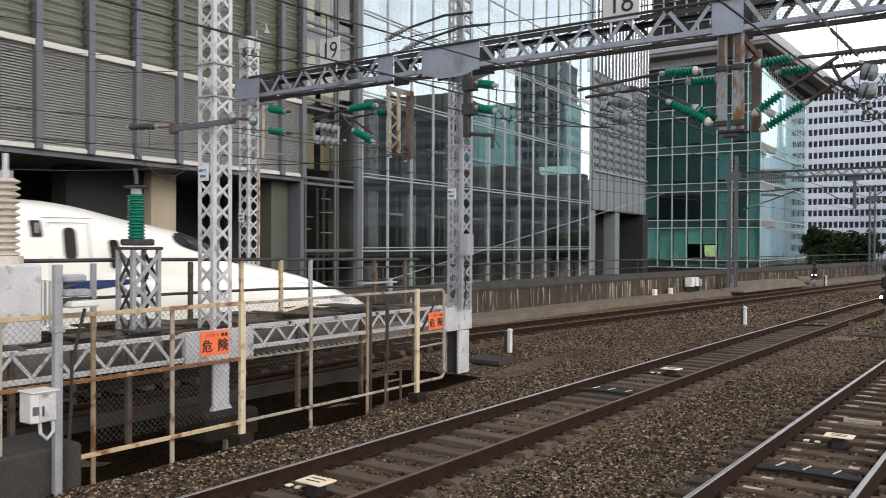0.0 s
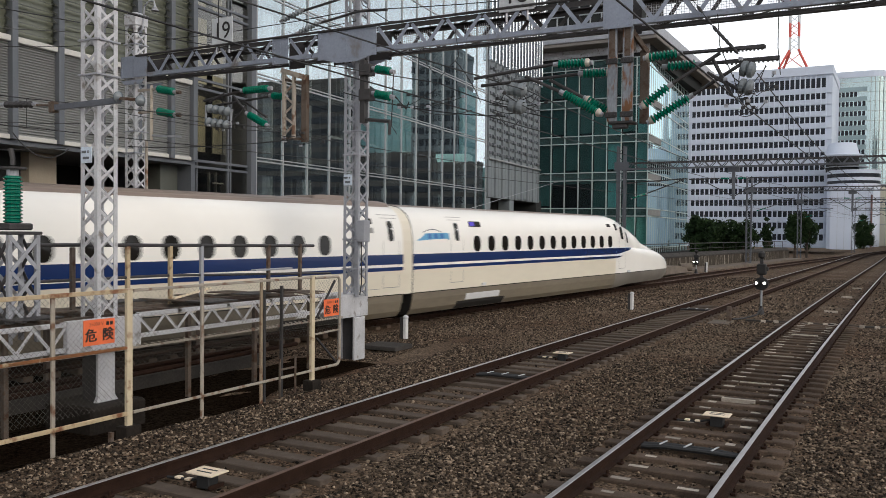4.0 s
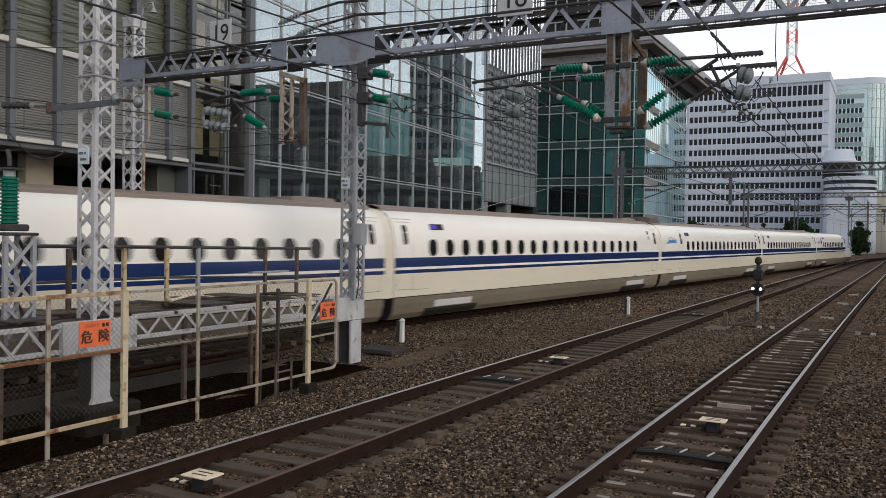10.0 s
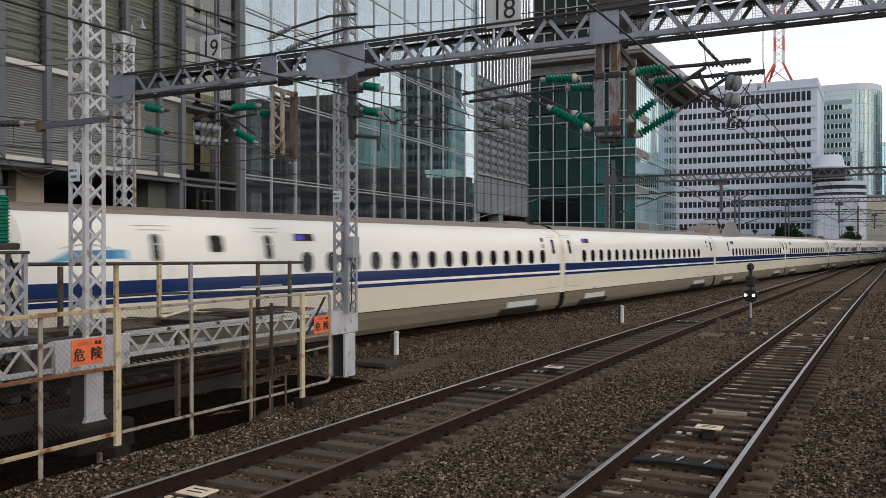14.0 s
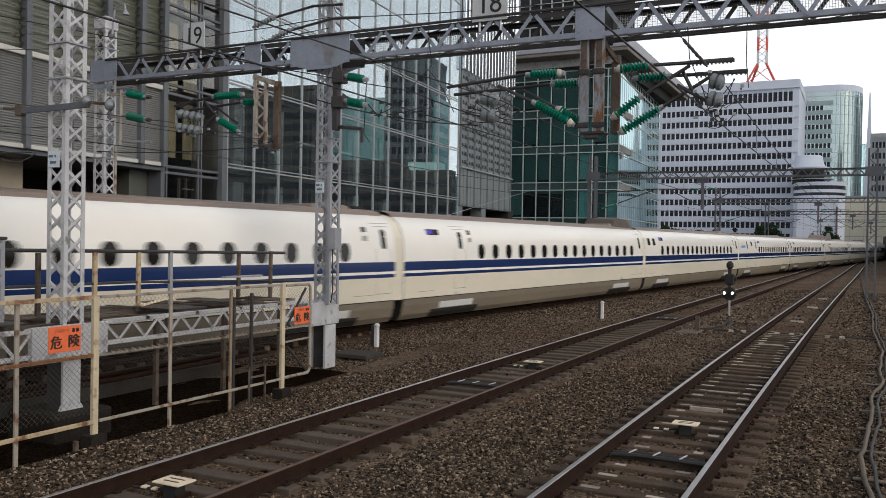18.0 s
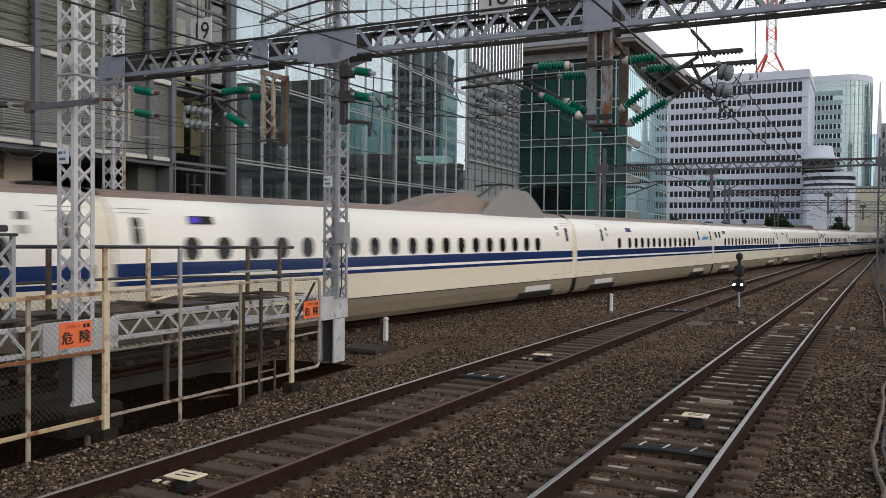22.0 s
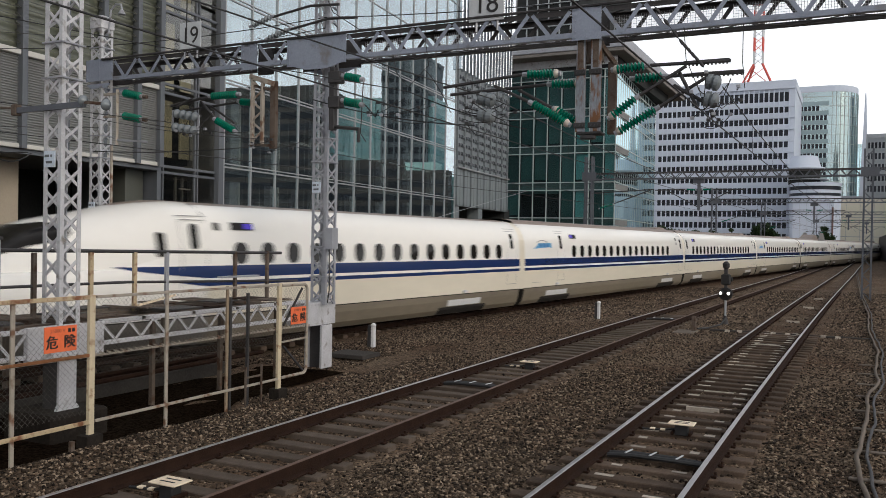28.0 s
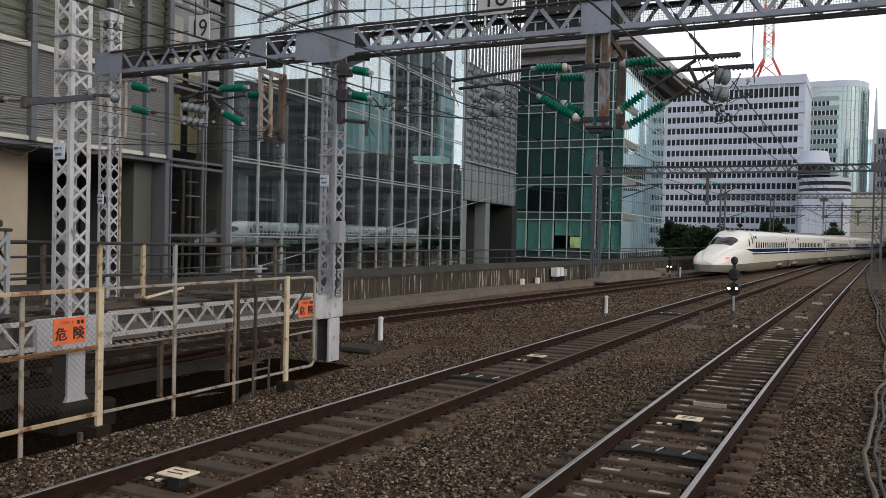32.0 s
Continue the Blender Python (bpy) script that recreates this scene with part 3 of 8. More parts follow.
def transponder(x, y, slope=0.0, level=0.0):
    t = thing("track_transponder", "cream metal plate on a stand coloured black as its shadow", "track equipment", "plates between the rails", at=(x, y, level - 0.18))
    g = Geo()
    g.box(-0.20, 0.20, -0.15, 0.15, 0.165, 0.185, 0.006)
    part("top_plate", g, YELLOW, t)
    for yy in (-0.05, 0.05):
        part("slot", Geo().box(-0.11, 0.11, yy - 0.012, yy + 0.012, 0.183, 0.189), INK, t)
    # black colour paints the shadow beneath the plate onto the stand
    part("stand", Geo().box(-0.10, 0.10, -0.08, 0.08, -0.01, 0.165, 0.01), CABLE, t)
    for xx in (-0.17, 0.17):
        part("bracket", Geo().box(xx * 0.8 - 0.02, xx * 0.8 + 0.02, -0.12, 0.12, 0.0, 0.05, 0.008), RUST, t)
    part("lead_cable", Geo().tube([(-0.1, 0.0, 0.08), (-0.3, 0.03, 0.03), (-0.62, -0.02, 0.03)], 0.018, 6), CABLE, t)
    for xx in (-0.30, -0.46):
        part("cable_clip", Geo().box(xx - 0.04, xx + 0.04, -0.03, 0.05, 0.03, 0.055, 0.005), YELLOW, t)
    t.rotation_euler = (0, 0, -math.atan(slope))


def cable_crossing(x, y):
    t = thing("cable_crossing", "black cable tubes with white ties crossing between the rails", "cable", at=(x, y, -0.17))
    for k, dy in enumerate((-0.06, 0.06)):
        part("cable_tube", Geo().tube([(-0.62, dy, 0.03), (-0.3, dy, 0.06), (0.3, dy, 0.06), (0.66, dy * 0.5, 0.04)], 0.035, 8), CABLE, t)
    for xx in (-0.33, 0.0, 0.36):
        part("cable_tie", Geo().bar((xx - 0.03, -0.11, 0.10), (xx + 0.02, 0.11, 0.105), 0.022, 0.012), SIGNWHITE, t)


# ---- retaining wall, its kerb and railing ----
def retaining_wall():
    ys = [-6 + 4 * k for k in range(30)]
    g = Geo().rings([[(wall_x(y), y, -0.5), (wall_x(y), y, 0.82), (wall_x(y) - 0.35, y, 0.82), (wall_x(y) - 0.35, y, -2.7)] for y in ys])
    single("wall_retaining", g, STREAKED, "dark concrete retaining wall with white lime streaks", "wall", kind="structure")
    g = Geo().rings([[(wall_x(y) + 0.06, y, 0.82), (wall_x(y) + 0.06, y, 0.93), (wall_x(y) - 0.45, y, 1.20), (wall_x(y) - 0.45, y, 0.82)] for y in ys])
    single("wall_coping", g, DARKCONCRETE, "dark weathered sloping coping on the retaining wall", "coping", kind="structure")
    g = Geo().rings([[(wall_x(y) + 1.5, y, -0.5), (wall_x(y) + 1.5, y, -0.10), (wall_x(y) + 0.002, y, -0.05), (wall_x(y) + 0.002, y, -0.5)] for y in ys])
    single("pavement_strip", g, CONCRETE, "stained concrete strip along the foot of the wall", "pavement", kind="structure")
    r = thing("wall_railing", "dark pipe railing on top of the retaining wall", "railing")
    rail = [(wall_x(y) - 0.3, y, 1.95) for y in ys if y > 6]
    part("top_rail", Geo().tube(rail, 0.035, 6), DARKSTEEL, r)
    part("lower_rail", Geo().tube([(x, y, 1.5) for x, y, _ in rail], 0.02, 6), DARKSTEEL, r)
    y = 7.0
    while y < 108:
        x = wall_x(y) - 0.3
        part("railing_post", Geo().tube([(x, y, 1.0), (x, y, 1.96)], 0.03, 6), DARKSTEEL, r)
        y += 4.2


# ---- lattice steelwork ----
def lattice_mast(name, x, y, z0, z1, w, d, mat, label, base=True, group="overhead line masts", pitch=0.36, x_bracing=True):
    t = thing(name, label, "lattice mast", group, at=(x, y, z0))
    h = z1 - z0
    leg = 0.075
    for sx in (-1, 1):
        for sy in (-1, 1):
            g = Geo()
            cx, cy = sx * (w / 2), sy * (d / 2)
            g.box(min(cx, cx - sx * leg), max(cx, cx - sx * leg), min(cy, cy - sy * 0.014), max(cy, cy - sy * 0.014), 0, h)
            g.box(min(cx, cx - sx * 0.014), max(cx, cx - sx * 0.014), min(cy - sy * 0.014, cy - sy * leg), max(cy - sy * 0.014, cy - sy * leg), 0, h)
            part("leg", g, mat, t)
    n = max(2, int(h / pitch))
    step = h / n
    for axis in (0, 1):
        for s in (-1, 1):
            for k in range(n):
                za, zb = k * step + 0.04, (k + 1) * step - 0.04
                if axis == 0:
                    off, a = s * (d / 2 - 0.006), w / 2 - 0.03
                    pts = ((-a, off, za), (a, off, zb)), ((a, off - s * 0.016, za), (-a, off - s * 0.016, zb))
                    up = (0, 1, 0)
                else:
                    off, a = s * (w / 2 - 0.006), d / 2 - 0.03
                    pts = ((off, -a, za), (off, a, zb)), ((off - s * 0.016, a, za), (off - s * 0.016, -a, zb))
                    up = (1, 0, 0)
                for i, (p, q) in enumerate(pts):
                    if x_bracing or i == k % 2:
                        part("lacing_bar", Geo().bar(p, q, 0.045, 0.010, up), mat, t)
    if base:
        part("base_plate", Geo().box(-w / 2 - 0.08, w / 2 + 0.08, -d / 2 - 0.08, d / 2 + 0.08, -0.02, 0.03, 0.01), DARKSTEEL, t)
        part("footing", Geo().box(-w / 2 - 0.35, w / 2 + 0.35, -d / 2 - 0.35, d / 2 + 0.35, -0.6, -0.02, 0.03), DARKCONCRETE, t)
    return t


def truss_beam(t, x0, x1, y, z0, z1, depth, mat, step=0.62, chord=0.09, lace=0.05, rear=None):
    """Chords and lacing of a box truss along x, as parts of t (whose space is the world's)."""
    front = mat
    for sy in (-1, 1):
        # a darker rear material puts the beam's inner shade into the colour
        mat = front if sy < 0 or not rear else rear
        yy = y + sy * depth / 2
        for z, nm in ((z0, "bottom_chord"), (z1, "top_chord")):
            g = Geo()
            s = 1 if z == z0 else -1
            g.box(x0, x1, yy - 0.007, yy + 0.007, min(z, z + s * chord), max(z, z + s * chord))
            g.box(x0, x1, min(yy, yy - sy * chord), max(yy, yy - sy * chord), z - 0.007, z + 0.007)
            part(nm, g, mat if z == z0 else BEAMDARK, t)
        n = max(1, round((x1 - x0) / step))
        w = (x1 - x0) / n
        for k in range(n):
            a, m, b = x0 + k * w, x0 + (k + 0.5) * w, x0 + (k + 1) * w
            part("lacing_bar", Geo().bar((a + 0.04, yy + sy * 0.009, z1 - 0.03), (m, yy + sy * 0.009, z0 + 0.03), lace, 0.010, (0, 1, 0)), mat, t)
            part("lacing_bar", Geo().bar((m, yy + sy * 0.020, z0 + 0.03), (b - 0.04, yy + sy * 0.020, z1 - 0.03), lace, 0.010, (0, 1, 0)), mat, t)
    for z in (z0, z1):
        n = max(1, round((x1 - x0) / 0.9))
        w = (x1 - x0) / n
        for k in range(n):
            s = 1 if k % 2 else -1
            part("cross_bar", Geo().bar((x0 + k * w, y - s * (depth / 2 - 0.03), z), (x0 + (k + 1) * w, y + s * (depth / 2 - 0.03), z), 0.045, 0.010), mat, t)


def insulator(p, q, r, n, mat, parent, core=0.45, end=0.3):
    """A ribbed insulator with metal ends, as parts of its parent."""
    prof = []
    for k in range(n):
        s = k / n
        prof += [(s, r * core), (s + 0.35 / n, r), (s + 0.55 / n, r), (s + 0.9 / n, r * core)]
    prof.append((1.0, r * core))
    p, q = Vector(p), Vector(q)
    body = part("insulator", Geo().lathe(p, q, prof, 12), mat, parent, "ribbed glazed insulator", smooth=False)
    d = (q - p).normalized()
    for a, s in ((p, -1), (q, 1)):
        part("end_cap", Geo().tube([a, a + d * s * end * 0.35], r * 0.55, 8), GALV, parent)
    return body


def main_gantry():
    Y = 16.55
    t = thing("overhead_line_gantry", "grey riveted lattice gantry beam carrying the overhead lines", "gantry")
    truss_beam(t, -17.90, -13.58, Y, 6.93, 7.46, 0.62, BEAM, 0.80, 0.10, 0.08, BEAMDARK)
    truss_beam(t, -13.08, -12.20, Y, 6.93, 7.46, 0.62, BEAM, 0.88, 0.10, 0.08, BEAMDARK)
    truss_beam(t, -10.54, -5.20, Y, 6.91, 7.47, 0.62, BEAM, 0.84, 0.10, 0.08, BEAMDARK)
    truss_beam(t, -4.60, 6.0, Y, 6.89, 7.47, 0.62, BEAM, 0.80, 0.10, 0.08, BEAMDARK)
    for x0, x1, z0, z1 in ((-18.92, -17.90, 6.93, 7.52), (-13.58, -13.08, 6.86, 7.52), (-12.20, -10.54, 6.84, 7.52), (-5.20, -4.60, 6.84, 7.52)):
        for yy in (Y - 0.335, Y + 0.325):
            g = Geo().box(x0, x1, yy, yy + 0.012, z0, z1, 0.003)
            for k in range(6):
                for xx in (x0 + 0.07, x1 - 0.07, (x0 + x1) / 2):
                    g.tube([(xx, yy - 0.018, z0 + 0.06 + k * (z1 - z0 - 0.12) / 5), (xx, yy + 0.02, z0 + 0.06 + k * (z1 - z0 - 0.12) / 5)], 0.019, 6)
            part("gusset_plate", g, BEAM if yy < Y else BEAMDARK, t, "riveted blue-grey plate")
    for x0, x1 in ((-18.9, -18.0), (-12.1, -10.6)):
        for yy in (Y - 0.33, Y + 0.32):
            g = Geo()
            m = (x0 + x1) / 2
            g.rings([[(x0, yy, 6.86), (x1, yy, 6.86), (m + 0.3, yy, 6.74), (m - 0.3, yy, 6.74)], [(x0, yy + 0.012, 6.86), (x1, yy + 0.012, 6.86), (m + 0.3, yy + 0.012, 6.74), (m - 0.3, yy + 0.012, 6.74)]])
            part("knee_bracket", g, BEAM, t)
    top = Geo()
    top.tube([(-18.3, Y - 0.36, 7.50), (6.0, Y - 0.36, 7.52)], 0.030, 6)
    part("feeder_tube", top, DARKSTEEL, t, "dark tube along the top of the beam")
    for x0, x1 in ((-14.6, -13.7), (-10.4, -9.4), (-8.6, -7.4), (-4.5, -2.4), (-2.2, 1.0)):
        g = Geo()
        k = x0
        while k < x1:
            g.bar((k, Y + 0.28, 6.98), (k, Y + 0.28, 7.42), 0.006)
            k += 0.05
        z = 6.98
        while z < 7.42:
            g.bar((x0, Y + 0.282, z), (x1, Y + 0.282, z), 0.006)
            z += 0.05
        part("bird_netting", g, GALV, t, "fine pale netting inside the beam")
    return t


def number_sign(text, x, z, w, h):
    Y = 16.2
    t = thing("track_number_sign", "grey white board with the black number " + text + " on the gantry", "sign", "track number boards")
    part("board", Geo().box(x - w / 2, x + w / 2, Y - 0.012, Y + 0.012, z - h / 2, z + h / 2, 0.006), SIGNWHITE, t)
    for k, digit in enumerate(text):
        num = part("numeral", letters(digit, h * 0.86, INK, "numeral", 0.0), None, t, "black numeral")
        num.location = (x + (-0.20 + 0.40 * k) * h, Y - 0.018, z)
    for dx in (-0.3 * w, 0.3 * w):
        part("bracket", Geo().bar((x + dx, Y + 0.03, z - h / 2 - 0.2), (x + dx, Y + 0.03, z + h / 2 - 0.1), 0.04), GALV, t)
    return t


# ---- hangers and registration arms over the tracks ----
HANGERFACE = material("rust_streaked_grey_steel", (0.24, 0.26, 0.29), 0.6, 0.2, 0.3, 5, 40, 0.15, stain=(0.17, 0.075, 0.03), stain_at=0.5, stretch=(1, 1, 0.35))


def hanger_one():
    """Over the train's track."""
    Y = 16.4
    t = thing("catenary_hanger", "beige steel hanger with green insulators and grey porcelain strings", "catenary bracket", "hangers under the gantry")
    for x0, x1, z0, z1 in ((-13.38, -13.31, 5.06, 6.70), (-13.08, -13.01, 5.06, 6.62)):
        part("drop_post", Geo().box(x0, x1, Y - 0.05, Y + 0.05, z0, z1, 0.008), PALEPAINT, t, "flaking beige channel post")
    for k in range(6):
        part("rung", Geo().bar((-13.33, Y - 0.02, 5.16 + 0.25 * k + 0.20 * (k % 2)), (-13.06, Y - 0.02, 5.36 + 0.25 * k - 0.20 * (k % 2)), 0.05, 0.02, (0, 1, 0)), PALEPAINT, t)
    part("back_post", Geo().box(-12.80, -12.64, Y - 0.03, Y + 0.09, 4.95, 6.58, 0.008), RUSTY, t, "rusty brown post")
    part("tie_bar", Geo().bar((-13.42, Y, 6.74), (-12.66, Y, 6.50), 0.10, 0.12), PALEPAINT, t)
    part("tie_bar", Geo().bar((-13.30, Y, 6.50), (-12.70, Y, 6.36), 0.06), RUSTY, t)
    part("foot_bar", Geo().bar((-13.40, Y, 5.06), (-12.62, Y, 5.02), 0.06), RUSTY, t)
    insulator((-14.55, Y - 0.1, 6.31), (-13.76, Y - 0.1, 6.31), 0.095, 11, GREEN, t)
    insulator((-13.84, Y + 0.15, 6.17), (-13.48, Y + 0.15, 6.13), 0.09, 6, GREEN, t)
    insulator((-14.39, Y - 0.1, 5.70), (-13.84, Y - 0.1, 5.42), 0.095, 9, GREEN, t)
    for a, b, r in (((-16.0, Y, 6.16), (-14.60, Y - 0.1, 6.31), 0.035), ((-15.9, Y + 0.15, 6.03), (-13.90, Y + 0.15, 6.16), 0.03), ((-15.0, Y, 6.22), (-14.44, Y - 0.1, 5.74), 0.035), ((-14.75, Y + 0.1, 6.10), (-14.02, Y + 0.15, 5.64), 0.028), ((-15.72, Y - 0.1, 6.10), (-15.2, Y - 0.1, 6.28), 0.03), ((-14.96, Y - 0.15, 5.5), (-14.45, Y - 0.12, 5.95), 0.014)):
        part("arm", Geo().tube([a, b], r, 7), DARKSTEEL, t)
    for x0, z0 in ((-15.72, 5.93), (-15.76, 5.59)):
        for k in range(4):
            x, z = x0 + 0.20 * k, z0 - 0.035 * k
            g = Geo().lathe((x, Y - 0.15, z), (x + 0.17, Y - 0.15, z - 0.03), [(0, 0.03), (0.08, 0.05), (0.2, 0.115), (0.55, 0.12), (0.68, 0.06), (1, 0.03)], 14)
            part("porcelain_disc", g, PORCELAIN, t, "grey porcelain disc", smooth=True)
    part("yoke", Geo().bar((-15.78, Y - 0.15, 6.02), (-15.80, Y - 0.15, 5.5), 0.03, 0.05), GALV, t)
    part("yoke", Geo().bar((-14.92, Y - 0.15, 5.86), (-14.94, Y - 0.15, 5.4), 0.03, 0.05), GALV, t)


def hanger_two():
    """Between the two nearer tracks, with arms to both sides."""
    Y = 16.35
    t = thing("catenary_hanger", "rust-streaked double hanger with long green insulators on both sides", "catenary bracket", "hangers under the gantry")
    for x0, x1 in ((-5.12, -4.94), (-4.82, -4.62)):
        x = (x0 + x1) / 2
        part("drop_post", Geo().box(x0, x1, Y - 0.05, Y + 0.05, 5.03, 6.90, 0.008), HANGERFACE, t, "rust-streaked channel post")
        part("face_strip", Geo().box(x0 + 0.02, x1 - 0.02, Y - 0.066, Y - 0.05, 5.10, 6.15, 0.003), HANGERFACE, t, "rust-streaked grey face channel")
        part("face_strip", Geo().box(x - 0.06, x + 0.06, Y - 0.062, Y - 0.05, 6.30, 6.86, 0.003), RUSTY, t)
        for z in (5.10, 6.16):
            g = Geo().box(x0 - 0.03, x1 + 0.03, Y - 0.09, Y - 0.05, z, z + 0.11, 0.01)
            for dx in (-0.07, 0.0, 0.07):
                g.tube([(x + dx, Y - 0.11, z + 0.055), (x + dx, Y - 0.08, z + 0.055)], 0.016, 6)
            part("clamp_plate", g, DARKSTEEL, t)
    part("back_post", Geo().box(-4.55, -4.38, Y + 0.25, Y + 0.36, 5.0, 6.45, 0.008), RUSTY, t, "rusty brown post")
    part("foot_plate", Geo().box(-5.10, -4.60, Y - 0.05, Y + 0.30, 4.98, 5.03, 0.01), DARKSTEEL, t)
    part("head_bracket", Geo().box(-5.10, -4.62, Y + 0.06, Y + 0.2, 6.42, 6.86, 0.02), RUSTY, t, "rusted head bracket")
    part("foot_bracket", Geo().box(-5.02, -4.72, Y - 0.04, Y + 0.1, 4.88, 4.97, 0.02), DARKSTEEL, t)
    part("brace", Geo().bar((-4.70, Y, 6.86), (-4.42, Y + 0.25, 6.42), 0.08), RUSTY, t)
    left = ((-6.13, 6.24, -5.52, 6.22, -0.12), (-5.69, 6.06, -5.16, 6.04, 0.15), (-6.00, 5.63, -5.28, 5.21, -0.12), (-5.58, 5.52, -5.14, 5.25, 0.15))
    right = ((-4.28, 6.21, -3.73, 6.24, -0.12), (-3.98, 6.06, -3.44, 6.06, 0.15), (-4.35, 5.31, -3.90, 5.62, -0.12), (-4.27, 5.04, -3.57, 5.43, 0.15))
    for x0, z0, x1, z1, dy in left + right:
        insulator((x0, Y + dy, z0), (x1, Y + dy, z1), 0.095, round(math.hypot(x1 - x0, z1 - z0) / 0.065), GREEN, t)
        for x, z in ((x0, z0), (x1, z1)):
            if (x > -5.6 and (x0, z0, x1, z1, dy) in left) or (x < -4.1 and (x0, z0, x1, z1, dy) in right):
                part("porcelain_end", Geo().lathe((x - 0.07, Y + dy, z), (x + 0.07, Y + dy, z), [(0, 0.04), (0.3, 0.085), (0.7, 0.085), (1, 0.04)], 12), CREAM, t, "pale porcelain end", smooth=True)
    arms = (((-8.1, Y, 6.12), (-6.2, Y - 0.12, 6.25)), ((-8.0, Y + 0.15, 5.98), (-5.75, Y + 0.15, 6.06)), ((-6.85, Y - 0.12, 6.05), (-6.05, Y - 0.12, 5.66)), ((-6.4, Y + 0.1, 5.98), (-5.62, Y + 0.15, 5.54)),
            ((-3.70, Y - 0.12, 6.24), (-2.15, Y - 0.1, 6.22)), ((-3.4, Y + 0.15, 6.06), (-1.95, Y + 0.15, 6.04)), ((-3.86, Y - 0.12, 5.65), (-2.95, Y - 0.1, 6.18)), ((-3.53, Y + 0.15, 5.45), (-2.6, Y + 0.15, 6.0)), ((-3.2, Y, 5.85), (-2.55, Y, 5.45)), ((-3.1, Y, 6.1), (-2.75, Y, 5.4)))
    for a, b in arms:
        part("arm", Geo().tube([a, b], 0.035, 7), DARKSTEEL, t)
    for dy, z, x0, x1 in ((-0.1, 6.22, -3.0, -2.17), (0.15, 6.04, -2.9, -1.94)):
        g = Geo().box(x0, x1, Y + dy - 0.03, Y + dy + 0.03, z - 0.02, z + 0.05)
        for k in range(12):
            x = x0 + 0.04 + (x1 - x0 - 0.08) * k / 11
            g.tube([(x, Y + dy, z - 0.05), (x, Y + dy, z)], 0.02, 5)
        part("perforated_strap", g, DARKSTEEL, t)
    for x, z, w in ((-7.02, 5.79, 0.40), (-7.02, 5.45, 0.40), (-2.45, 5.84, 0.28), (-2.48, 5.52, 0.28)):
        g = Geo().lathe((x - w / 2, Y - 0.15, z + 0.03), (x + w / 2, Y - 0.15, z - 0.05), [(0, 0.03), (0.05, 0.09), (0.15, 0.14), (0.42, 0.15), (0.46, 0.10), (0.5, 0.09), (0.54, 0.13), (0.62, 0.15), (0.85, 0.14), (0.95, 0.09), (1, 0.03)], 16)
        part("porcelain_drum", g, PORCELAIN, t, "grey porcelain drum")


def hanger_clamps():
    """Jumper leads and clamps that clutter the registration arms."""
    rng = random.Random(21)
    for cx, cz, w, h, n in ((-2.5, 5.55, 1.0, 0.9, 12), (-7.2, 5.5, 1.4, 0.6, 10), (-9.2, 5.75, 1.6, 0.5, 7), (-15.2, 5.7, 1.6, 0.7, 9), (-12.6, 5.1, 1.6, 0.4, 6)):
        t = thing("jumper_leads", "dark jumper leads and clamps hanging between the contact line arms", "cable", "jumper leads under the gantry")
        for k in range(n):
            x0, x1 = cx + rng.uniform(-w, w) / 2, cx + rng.uniform(-w, w) / 2
            z0, z1 = cz + rng.uniform(-h, h) / 2, cz + rng.uniform(-h, h) / 2
            y0, y1 = 16.2 + rng.uniform(-0.2, 0.6), 16.2 + rng.uniform(-0.2, 0.9)
            part("jumper_lead", Geo().tube(sag((x0, y0, z0), (x1, y1, z1), rng.uniform(0.02, 0.18), 8), 0.009, 5), CABLE, t)
            part("clamp", Geo().box(x0 - 0.035, x0 + 0.035, y0 - 0.03, y0 + 0.03, z0 - 0.03, z0 + 0.03, 0.006), DARKSTEEL if k % 2 else GALV, t)


